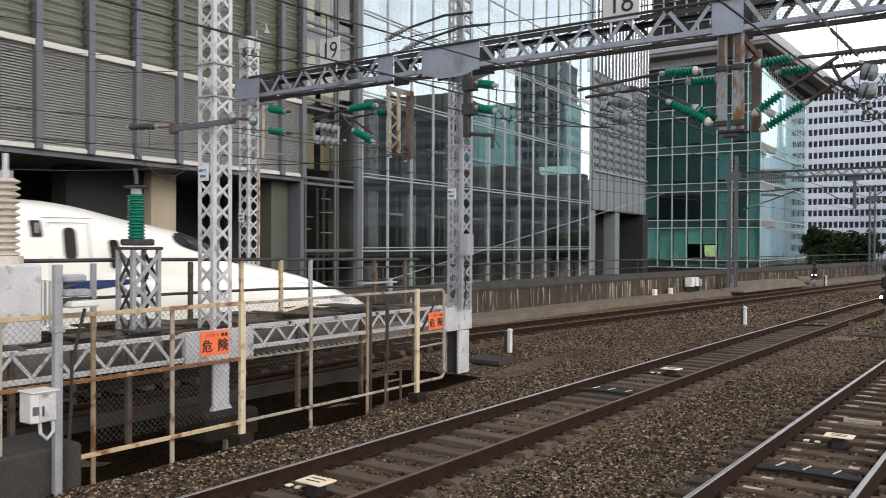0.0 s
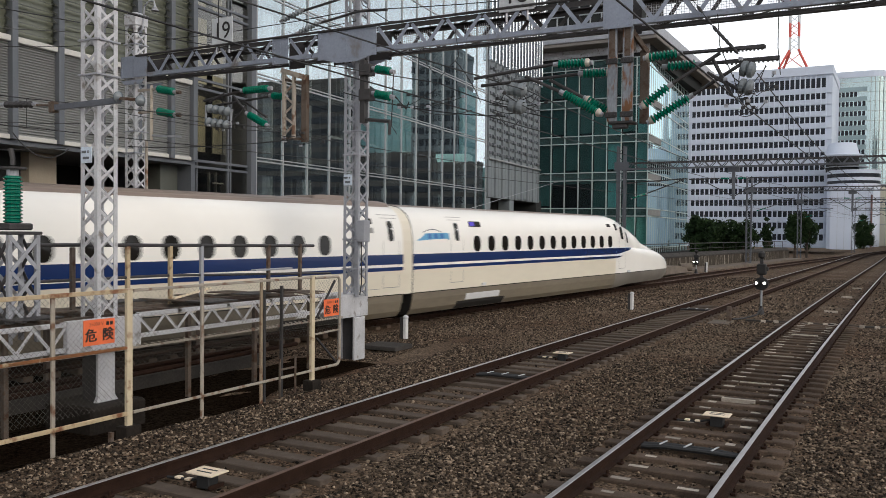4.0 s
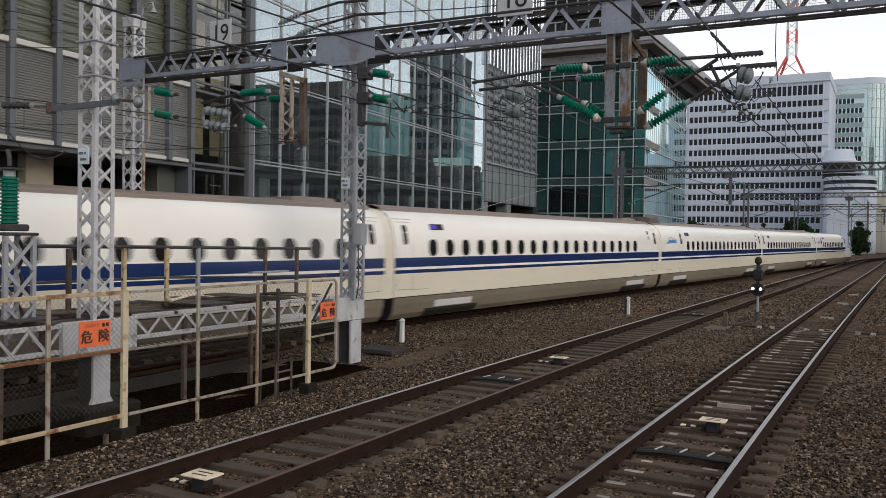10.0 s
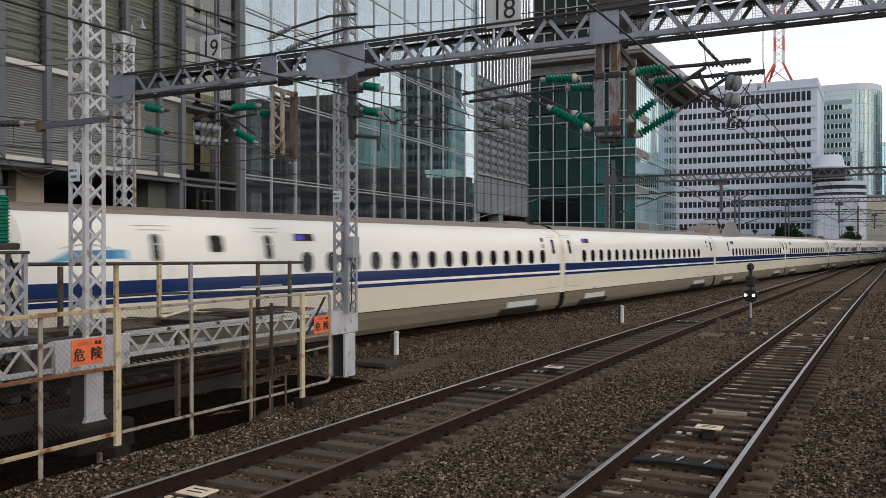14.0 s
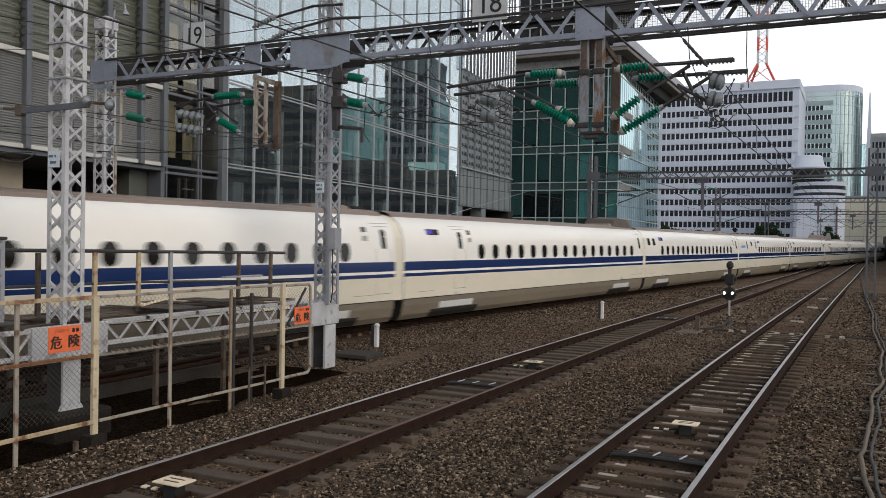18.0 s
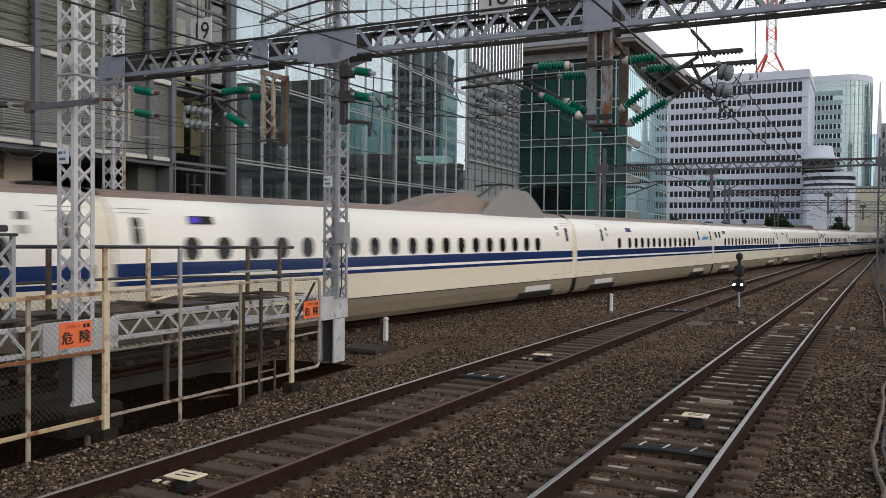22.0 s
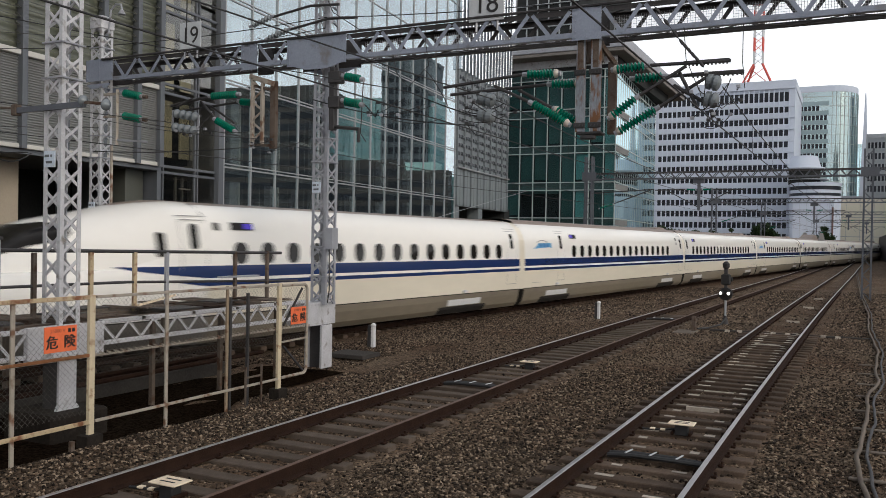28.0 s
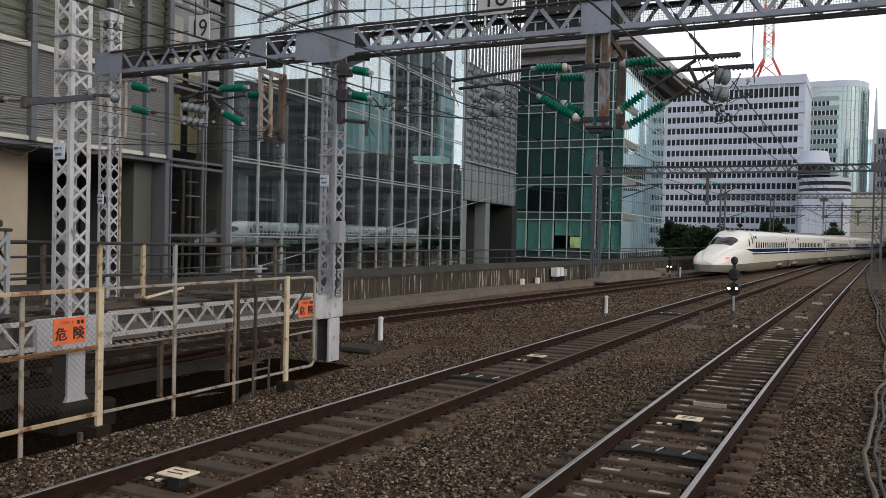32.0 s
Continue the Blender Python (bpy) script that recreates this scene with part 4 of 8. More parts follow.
def mast_fittings():
    """Green post insulators on the two gantry masts."""
    t = thing("mast_insulator_bracket", "green insulators on a dark bracket beside the mast", "insulator", "insulator brackets on masts")
    part("bracket", Geo().box(-10.98, -10.84, 16.2, 16.35, 5.3, 6.75, 0.01), DARKSTEEL, t)
    for z in (6.52, 5.95):
        insulator((-10.58, 16.27, z), (-10.18, 16.27, z - 0.09), 0.10, 7, GREEN, t)
        part("bracket_block", Geo().box(-10.98, -10.68, 16.15, 16.4, z - 0.14, z + 0.12, 0.01), DARKSTEEL, t)
    part("lead", Geo().tube([(-10.05, 16.27, 5.85), (-9.75, 16.25, 5.55), (-9.65, 16.2, 5.7)], 0.015, 6), CABLE, t)
    part("lead", Geo().tube([(-10.1, 16.27, 6.40), (-10.15, 16.27, 5.2), (-10.0, 16.27, 5.0)], 0.012, 6), CABLE, t)
    part("side_arm", Geo().tube([(-10.85, 16.27, 5.38), (-10.2, 16.27, 5.30), (-10.2, 16.27, 5.0)], 0.045, 6), DARKSTEEL, t)
    t = thing("mast_insulator_bracket", "green insulators on a pale frame beside the thin mast", "insulator", "insulator brackets on masts")
    for z in (6.57, 5.97):
        insulator((-17.56, 16.3, z), (-16.98, 16.3, z - 0.12), 0.105, 8, GREEN, t)
        part("frame_bar", Geo().bar((-18.3, 16.3, z), (-17.7, 16.3, z), 0.06), PALEPAINT, t)
        part("end_fitting", Geo().tube([(-16.97, 16.3, z - 0.12), (-16.75, 16.3, z - 0.15)], 0.05, 8), RUSTY, t)
    part("frame_post", Geo().bar((-17.81, 16.3, 6.68), (-17.81, 16.3, 5.2), 0.07), PALEPAINT, t)
    part("frame_bar", Geo().bar((-17.8, 16.3, 5.33), (-16.72, 16.3, 5.25), 0.05), GALV, t)
    part("drop_pipe", Geo().tube([(-18.0, 16.3, 5.2), (-18.0, 16.3, 0.6)], 0.04, 7), PALEPAINT, t)
    t = thing("mast_cross_arm", "steel cross arm with grey insulators on the tall mast", "cross arm")
    part("arm", Geo().bar((-12.38, 9.2, 4.80), (-10.75, 9.2, 4.82), 0.06, 0.09), FARSTEEL, t)
    part("clamp", Geo().box(-12.40, -12.28, 9.15, 9.27, 4.72, 4.90, 0.01), RUSTY, t)
    part("tie_rod", Geo().tube([(-12.95, 9.2, 4.89), (-12.38, 9.2, 4.84)], 0.02, 6), RUSTY, t)
    insulator((-13.6, 9.2, 4.93), (-12.85, 9.2, 4.89), 0.06, 6, DARKSTEEL, t)
    for x, z in ((-10.82, 4.88), (-10.33, 4.79)):
        g = Geo().lathe((x, 9.2, z), (x + 0.10, 9.2, z - 0.015), [(0, 0.02), (0.15, 0.085), (0.45, 0.09), (0.6, 0.045), (1, 0.02)], 14)
        part("porcelain_disc", g, PORCELAIN, t, "grey porcelain disc", smooth=True)
    part("tip", Geo().bar((-10.75, 9.2, 4.85), (-10.30, 9.2, 4.80), 0.045), RUSTY, t)
    for x, y, z, w in ((-11.60, 9.262, 4.0, 0.26), (-18.80, 16.362, 3.55, 0.24), (-11.40, 16.362, 4.0, 0.24)):
        t = thing("mast_plate", "pale blue number plate fixed to the lattice mast", "plate", "plates on masts")
        part("plate", Geo().box(x - w / 2, x + w / 2, y - 0.01, y + 0.01, z - 0.13, z + 0.13, 0.004), LABELBLUE, t)
        for k, (dx, dz, lw) in enumerate(((-0.05, 0.05, 0.1), (0.05, 0.05, 0.03), (0.0, -0.05, 0.14))):
            part("bar", Geo().box(x + dx - lw / 2, x + dx + lw / 2, y - 0.016, y - 0.008, z + dz - 0.02, z + dz + 0.02), PIER, t)


def mast_trim():
    """Collars, a cap and small clamps on the masts."""
    t = thing("mast_head_box", "pale riveted head box on the thin lattice mast", "mast box")
    g = Geo().box(-18.98, -18.52, 16.37, 16.83, 8.42, 8.72, 0.02)
    for k in range(5):
        g.tube([(-18.93 + 0.09 * k, 16.35, 8.66), (-18.93 + 0.09 * k, 16.38, 8.66)], 0.016, 6)
    part("cap_box", g, GALV_PALE, t)
    part("cap_lid", Geo().rings([[(-19.0, 16.35, 8.72), (-18.5, 16.35, 8.72), (-18.5, 16.85, 8.72), (-19.0, 16.85, 8.72)], [(-18.86, 16.49, 8.80), (-18.64, 16.49, 8.80), (-18.64, 16.71, 8.80), (-18.86, 16.71, 8.80)]]), GALV_PALE, t)
    for x, y, zs in ((-11.55, 9.47, (5.30, 5.86, 7.4)), (-11.33, 16.6, (1.9, 2.6, 4.6, 5.15)), (-18.75, 16.6, (4.9, 5.5, 7.9))):
        for z in zs:
            c = thing("mast_collar", "grey steel collar clamped round the lattice mast", "collar", "collars on masts")
            for a in (-0.215, 0.215):
                part("collar_bar", Geo().box(x - 0.235, x + 0.235, y + a - 0.02, y + a + 0.02, z - 0.015, z + 0.015, 0.003), GALV, c)
                part("collar_bar", Geo().box(x + a - 0.02, x + a + 0.02, y - 0.19, y + 0.19, z - 0.015, z + 0.015, 0.003), GALV, c)
    b = thing("goose_neck_lamp", "small grey goose-neck lamp above the thin mast", "lamp")
    part("arm", Geo().tube([(-18.52, 16.6, 8.3), (-18.42, 16.6, 8.95), (-18.25, 16.6, 9.08), (-18.05, 16.6, 9.05), (-18.02, 16.6, 8.92)], 0.025, 6), GALV, b)
    part("shade", Geo().lathe((-18.02, 16.6, 8.92), (-18.02, 16.6, 8.78), [(0, 0.03), (0.4, 0.06), (1, 0.11)], 10), GALV, b)
    b = thing("mast_box", "grey steel cable box fixed to the gantry mast", "cable box")
    part("case", Geo().box(-11.08, -10.86, 16.25, 16.5, 2.55, 3.05, 0.01), GALV, b)
    part("lead", Geo().tube([(-10.97, 16.3, 2.55), (-10.95, 16.3, 1.6), (-11.0, 16.3, 1.3)], 0.014, 6), CABLE, b)
    b = thing("mast_box", "dark orange-fronted clamp box on the thin mast", "cable box")
    part("case", Geo().box(-18.85, -18.62, 16.28, 16.38, 0.75, 1.0, 0.01), DARKSTEEL, b)
    part("label", Geo().box(-18.80, -18.68, 16.265, 16.279, 0.83, 0.93, 0.003), YELLOW, b)


# ---- walkway with the low truss, railing and insulator stands ----
def low_truss():
    t = thing("trackside_truss", "pale steel lattice girder between the masts under the walkway", "truss")
    x = -11.35
    for za, zb, y0, y1, m in ((1.27, 1.34, -2.0, 8.66, GALV_PALE), (0.87, 0.94, -2.0, 8.66, GALV_PALE), (1.31, 1.38, 10.08, 15.9, GALV_PALE), (0.95, 1.02, 10.08, 15.9, GALV_PALE)):
        part("chord", Geo().box(x - 0.05, x + 0.05, y0, y1, za, zb, 0.006), m, t)
    for y0, y1, za, zb in ((-2.0, 8.66, 0.94, 1.27), (10.08, 15.9, 1.02, 1.31)):
        n = round((y1 - y0) / 0.56)
        w = (y1 - y0) / n
        for k in range(n):
            part("lacing_bar", Geo().bar((x + 0.04, y0 + k * w, zb), (x + 0.04, y0 + (k + 0.5) * w, za), 0.05, 0.012, (1, 0, 0)), GALV_PALE, t)
            part("lacing_bar", Geo().bar((x + 0.03, y0 + (k + 0.5) * w, za), (x + 0.03, y0 + (k + 1) * w, zb), 0.05, 0.012, (1, 0, 0)), GALV_PALE, t)
    for y0, y1, z0, z1, back in ((8.65, 10.09, 0.81, 1.36, 0.02), (15.88, 17.05, 0.76, 1.30, 0.5)):
        g = Geo().box(x - back, x + 0.09, y0, y1, z0, z1, 0.01)
        for k in range(9):
            yy = y0 + 0.06 + k * (y1 - y0 - 0.12) / 8
            for zz in (z0 + 0.05, z1 - 0.05):
                g.tube([(x + 0.08, yy, zz), (x + 0.105, yy, zz)], 0.016, 6)
        part("end_box", g, GALV_PALE, t, "riveted pale steel box")
    g = Geo().box(x + 0.13, x + 0.20, 16.33, 16.76, -0.25, 0.76, 0.01)
    for k in range(9):
        for yy in (16.40, 16.70):
            g.tube([(x + 0.19, yy, -0.1 + 0.1 * k), (x + 0.215, yy, -0.1 + 0.1 * k)], 0.016, 6)
    part("leg", g, GALV_PALE, t, "riveted white leg")
    g = Geo().box(x + 0.03, x + 0.09, 9.21, 9.55, 0.0, 0.81, 0.01)
    for k in range(8):
        for yy in (9.25, 9.51):
            g.tube([(x + 0.08, yy, 0.10 + 0.09 * k), (x + 0.105, yy, 0.10 + 0.09 * k)], 0.016, 6)
    part("leg", g, GALV_PALE, t, "riveted white leg")
    part("leg_flare", Geo().rings([[(x + 0.03, 9.17, 0.0), (x + 0.10, 9.17, 0.0), (x + 0.10, 9.60, 0.0), (x + 0.03, 9.60, 0.0)], [(x + 0.03, 9.21, 0.08), (x + 0.095, 9.21, 0.08), (x + 0.095, 9.55, 0.08), (x + 0.03, 9.55, 0.08)]]), GALV_PALE, t)
    # leg webs in dark steel: the channel's shadow is put into their colour
    part("leg_web", Geo().box(x - 0.34, x + 0.03, 9.25, 9.5, 0.0, 0.81, 0.01), DARKSTEEL, t)
    part("footing", Geo().box(x - 0.75, x + 0.38, 8.85, 9.95, -0.6, 0.0, 0.04), FOOTINGBLACK, t)
    part("leg_web", Geo().box(x - 0.22, x + 0.13, 16.44, 16.7, -0.25, 0.76, 0.01), DARKSTEEL, t)
    part("leg_flange", Geo().box(x - 0.30, x - 0.22, 16.33, 16.76, -0.25, 0.76, 0.01), GALV, t)
    g = Geo()
    for k in range(110):
        y = -1 + 0.15 * k
        g.bar((x + 0.14, y, 0.865), (x + 0.14, y + 0.09, 0.835), 0.03, 0.02)
    g.box(x + 0.12, x + 0.16, -1.0, 15.9, 0.80, 0.83)
    part("toothed_cable_tray", g, PALEPAINT, t)


def walkway():
    t = thing("steel_walkway", "rusty steel walkway frame beside the express track", "walkway")
    for x in (-12.0, -12.9, -13.6):
        part("beam", Geo().box(x - 0.06, x + 0.06, -2.0, 16.2, 1.22, 1.32, 0.006), RUSTY if x > -13 else CONCRETE, t)
    y = -1.5
    while y < 16:
        part("cross_beam", Geo().box(-13.7, -11.3, y - 0.05, y + 0.05, 1.32, 1.38, 0.006), RUSTY, t)
        y += 1.25
    y, k = -2.0, 0
    while y < 15.8:
        k += 1
        for x0, x1 in ((-13.55, -12.95), (-12.85, -12.25), (-12.2, -11.6)):
            if (k * 7 + int(-x0 * 10)) % 5 > 1:
                part("deck_plate", Geo().box(x0, x1, y, y + 0.55 + 0.1 * (k % 4), 1.384, 1.41, 0.005), (RUSTY, DARKSTEEL, RUST, RUSTY)[(k + int(-x0 * 10)) % 4], t)
        y += 1.0
    y = 0.5
    while y < 16:
        for x in (-13.6, -12.0):
            part("support_post", Geo().box(x - 0.04, x + 0.04, y - 0.04, y + 0.04, -0.5, 1.22), RUSTY, t)
        y += 1.9
    for x, z, r0 in ((-12.3, 0.15, 0.05), (-12.55, 0.42, 0.035), (-13.3, 0.05, 0.06)):
        part("cable_pipe", Geo().tube([(x, -2.0, z), (x + 0.05, 6, z - 0.03), (x, 15.6, z)], r0, 7), RUST, t, "rusty pipe along the foot of the frame")
    # low dark block, added to stand in for darkness under the deck
    part("dark_filler_block", Geo().box(-13.75, -13.35, -2.0, 15.6, -0.5, -0.16, 0.02), DARKCONCRETE, t, "low dark block added under the deck")
    r = thing("walkway_railing", "dark pipe handrail on grey posts along the walkway", "railing")
    part("top_rail", Geo().tube([(-12.8, -2, 2.55), (-12.8, 9, 2.52), (-12.8, 16.9, 2.42)], 0.035, 7), DARKSTEEL, r)
    part("mid_rail", Geo().tube([(-12.8, -2, 1.94), (-12.8, 12, 1.88), (-12.8, 17.6, 1.71)], 0.028, 7), DARKSTEEL, r)
    part("low_rail", Geo().tube([(-12.72, -2, 1.72), (-12.72, 16.2, 1.62)], 0.016, 6), DARKSTEEL, r)
    for k, y in enumerate((0.2, 2.2, 4.2, 6.2, 7.98, 9.93, 11.14, 12.2, 13.06, 15.19, 16.36)):
        part("railing_post", Geo().box(-12.835, -12.765, y - 0.04, y + 0.04, 1.3, 2.47, 0.006), (GALV, RUSTY, BEIGE)[(0, 0, 0, 0, 0, 1, 2, 2, 0, 1, 1)[k]], r)
    part("pale_tray", Geo().box(-12.86, -12.70, 14.66, 15.96, 1.87, 1.91, 0.006), GALV, r, "short pale grey tray on the rail")
    single("hazard_bar", Geo().bar((-12.6, 12.1, 1.43), (-12.6, 13.1, 1.58), 0.05, 0.04), YELLOW, "yellow slanting bar lying on the walkway", "bar")


def insulator_stand():
    t = thing("insulator_stand", "grey lattice pedestal carrying a tall green insulator", "insulator stand")
    x0, x1, y0, y1, zt = -12.40, -12.0, 8.18, 8.66, 2.70
    for x in (x0, x1):
        for y in (y0, y1):
            part("leg", Geo().box(x - 0.035, x + 0.035, y - 0.035, y + 0.035, 1.0, zt, 0.005), GALV, t)
    for x in (x0, x1):
        for k in range(3):
            za, zb = 1.1 + 0.52 * k, 1.1 + 0.52 * (k + 1)
            part("lacing_bar", Geo().bar((x + 0.05, y0, za), (x + 0.05, y1, zb), 0.06, 0.012, (1, 0, 0)), GALV, t)
            part("lacing_bar", Geo().bar((x + 0.035, y1, za), (x + 0.035, y0, zb), 0.06, 0.012, (1, 0, 0)), GALV, t)
    for y in (y0, y1):
        for k in range(3):
            za, zb = 1.1 + 0.52 * k, 1.1 + 0.52 * (k + 1)
            part("lacing_bar", Geo().bar((x0, y, za), (x1, y, zb), 0.06, 0.012, (0, 1, 0)), DARKSTEEL, t)
            part("lacing_bar", Geo().bar((x1, y + 0.014, za), (x0, y + 0.014, zb), 0.06, 0.012, (0, 1, 0)), DARKSTEEL, t)
    part("top_frame", Geo().box(x0 - 0.06, x1 + 0.06, y0 - 0.06, y1 + 0.06, zt, zt + 0.05, 0.01), DARKSTEEL, t)
    part("insulator_base", Geo().box(-12.4, -12.0, 8.2, 8.6, zt + 0.07, zt + 0.18, 0.02), DARKSTEEL, t)
    insulator((-12.2, 8.38, zt + 0.18), (-12.2, 8.38, 3.62), 0.145, 13, GREEN, t, 0.76)
    part("cap", Geo().tube([(-12.2, 8.38, 3.62), (-12.2, 8.38, 3.74)], 0.09, 10), GALV, t)
    part("cap_plate", Geo().box(-12.36, -12.04, 8.24, 8.52, 3.72, 3.76, 0.01), DARKSTEEL, t)
    part("terminal", Geo().tube([(-12.2, 8.38, 3.79), (-12.2, 8.38, 3.9), (-12.22, 8.36, 4.05)], 0.04, 7), DARKSTEEL, t)
    t = thing("insulator_stand", "pale transformer case with a cream ribbed bushing", "transformer")
    insulator((-12.2, 6.22, 2.60), (-12.2, 6.22, 3.75), 0.20, 12, CREAM, t, 0.62)
    part("case", Geo().box(-12.6, -11.8, 5.5, 6.55, 1.35, 2.5, 0.03), GALV_PALE, t)
    part("collar", Geo().tube([(-12.2, 6.22, 2.5), (-12.2, 6.22, 2.62)], 0.24, 14), CREAM, t)
    for k in range(4):
        part("cooling_fin", Geo().box(-12.5, -11.9, 6.60 + 0.07 * k, 6.63 + 0.07 * k, 1.6, 2.25, 0.004), BOXWHITE, t)
    part("terminal", Geo().tube([(-12.2, 6.22, 3.75), (-12.2, 6.22, 4.1)], 0.05, 8), GALV, t)


# ---- fence ----
FENCE_X = -9.95
POSTS = (1.4, 2.6, 3.8, 5.0, 6.2, 7.41, 8.68, 10.17, 11.62, 13.11)


def fence():
    t = thing("safety_fence", "rusting beige and grey steel fence with chain-link panels", "fence")
    for k, y in enumerate(POSTS):
        wide = y in (8.68, 13.11)
        m = CREAMPAINT if y == 13.11 or wide else (BROWNPAINT, PALEPAINT)[k % 2]
        w = 0.05 if wide else 0.030
        g = Geo().box(FENCE_X - w * 0.6, FENCE_X + w * 0.6, y - w, y + w, -0.32 if not wide else -0.12, 1.93, 0.004)
        if wide:
            for kk in range(9):
                g.tube([(FENCE_X + w * 0.6, y - 0.03, 0.05 + 0.22 * kk), (FENCE_X + w * 0.6 + 0.012, y - 0.03, 0.05 + 0.22 * kk)], 0.012, 6)
        part("post", g, m, t)
        if wide:
            part("post_foot", Geo().box(FENCE_X - 0.12, FENCE_X + 0.12, y - 0.14, y + 0.14, -0.3, -0.10, 0.01), FOOTINGBLACK, t)
    for z, h in ((1.90, 0.045), (1.06, 0.04), (0.09, 0.045)):
        for y0, y1, m in ((-2.0, 8.62, BEIGE), (8.74, 13.05, PALEPAINT)):
            h = (0.022 if z == 1.06 else 0.030) if y0 < 0 else 0.022
            mm = RUSTORANGE if z == 1.06 and y0 < 0 else m
            if z == 1.06 and y0 > 0:
                continue
            g = Geo().box(FENCE_X + 0.015, FENCE_X + 0.05, y0, y1, z - h, z + h, 0.006)
            if y0 < 0:
                y = 4.0
                while y < y1:
                    g.tube([(FENCE_X + 0.05, y, z), (FENCE_X + 0.062, y, z)], 0.012, 6)
                    y += 0.3
            part("rail", g, mm, t)
    edges = [-2.0] + list(POSTS)
    for y0, y1 in zip(edges, edges[1:]):
        low = 0.2 if y0 in (6.2, 7.41) else 0.76
        if y0 > 4.5:
            part("chain_link", link_panel(y0 + 0.04, y1 - 0.04, low, 1.88, FENCE_X - 0.02), WIRE, t, "diamond wire mesh")
    # gate leaf with rounded corners at the fence's end
    gate = part("gate_leaf", gate_tube(13.19, 14.02), PALEPAINT, t, "pale tube gate leaf with rounded corners")
    part("gate_mesh", link_panel(13.24, 13.98, 0.75, 1.83, FENCE_X), WIRE, gate)
    part("gate_brace", Geo().bar((FENCE_X, 13.25, 0.7), (FENCE_X, 13.9, 0.15), 0.035), DARKSTEEL, gate)
    part("gate_brace", Geo().bar((FENCE_X, 13.25, 1.1), (FENCE_X, 13.85, 1.8), 0.035), DARKSTEEL, gate)
    part("gate_bar", Geo().bar((FENCE_X, 13.2, 0.78), (FENCE_X, 14.0, 0.80), 0.03), PALEPAINT, gate)
    for x, y, z, h in ((FENCE_X - 0.3, 12.05, 0.1, 1.6), (FENCE_X - 0.3, 12.55, 0.1, 1.65)):
        part("back_post", Geo().box(x - 0.025, x + 0.025, y - 0.025, y + 0.025, -0.4, z + h), DARKSTEEL, t)
    for y in (12.05, 12.5):
        part("step_stile", Geo().box(FENCE_X + 0.06, FENCE_X + 0.09, y - 0.015, y + 0.015, -0.25, 0.45), RUSTY, t)
    part("step_bar", Geo().bar((FENCE_X + 0.075, 12.05, 0.25), (FENCE_X + 0.075, 12.5, 0.25), 0.03), RUSTY, t)


def link_panel(y0, y1, z0, z1, x):
    g = Geo()
    step, r = 0.085, 0.0021
    w, h = y1 - y0, z1 - z0
    k = -h
    while k < w:
        for s in (1, -1):
            a, b = max(0.0, k), min(w, k + h)
            if b - a > 0.01:
                ya, yb = (y0 + a, y0 + b) if s > 0 else (y1 - a, y1 - b)
                za, zb = z0 + (a - k), z0 + (b - k)
                p, q = Vector((x + 0.003 * s, ya, za)), Vector((x + 0.003 * s, yb, zb))
                n = Vector((0, -(zb - za), yb - ya)).normalized() * r
                f = Vector((r, 0, 0))
                g.rings([[p + n, p + f, p - n], [q + n, q + f, q - n]], caps=False)
        k += step
    return g


def gate_tube(y0, y1):
    c, z0, z1 = 0.12, 0.09, 1.88
    path = []
    for cy, cz, a0 in ((y1 - c, z0 + c, -90), (y1 - c, z1 - c, 0)):
        for k in range(5):
            a = radians(a0 + 22.5 * k)
            path.append((FENCE_X, cy + c * math.cos(a), cz + c * math.sin(a)))
    path = [(FENCE_X, y0, z0)] + path + [(FENCE_X, y0, z1)]
    return Geo().tube(path, 0.03, 7)


def danger_sign(x, y, z, w, h, tilt=0.0):
    """Orange board facing +x with the two black characters for danger."""
    t = thing("danger_sign", "orange danger board with black characters fixed to the steelwork", "sign", "orange danger signs")
    part("board", Geo().box(-0.006, 0.006, -w / 2, w / 2, -h / 2, h / 2, 0.003), ORANGE, t)
    for k, sign in enumerate("\u5371\u967a"):
        word = letters(sign, h * 0.54, INK, "character", 0.0)
        word.transform(pose(0, 0, 0, 0, 0, 90))
        for j, dy in enumerate((-0.006, 0.006)):
            part("character", word, None, t, "black character").location = (0.010 + 0.001 * j, (-0.27 + 0.54 * k) * w + dy, -h * 0.14 + dy * 0.4)
    word = letters("25000 V", h * 0.20, FADED, "small_writing", 0.0)
    word.transform(pose(0, 0, 0, 0, 0, 90))
    part("small_writing", word, None, t, "faded red line of small writing").location = (0.010, -w * 0.10, h * 0.32)
    for dy in (0.22, 0.34):
        part("small_writing", Geo().box(0.006, 0.009, w * dy, w * (dy + 0.09), h * 0.24, h * 0.39), INK, t)
    t.matrix_basis = Matrix.Translation((x, y, z)) @ pose(0, 0, 0, tilt, 0, 0)


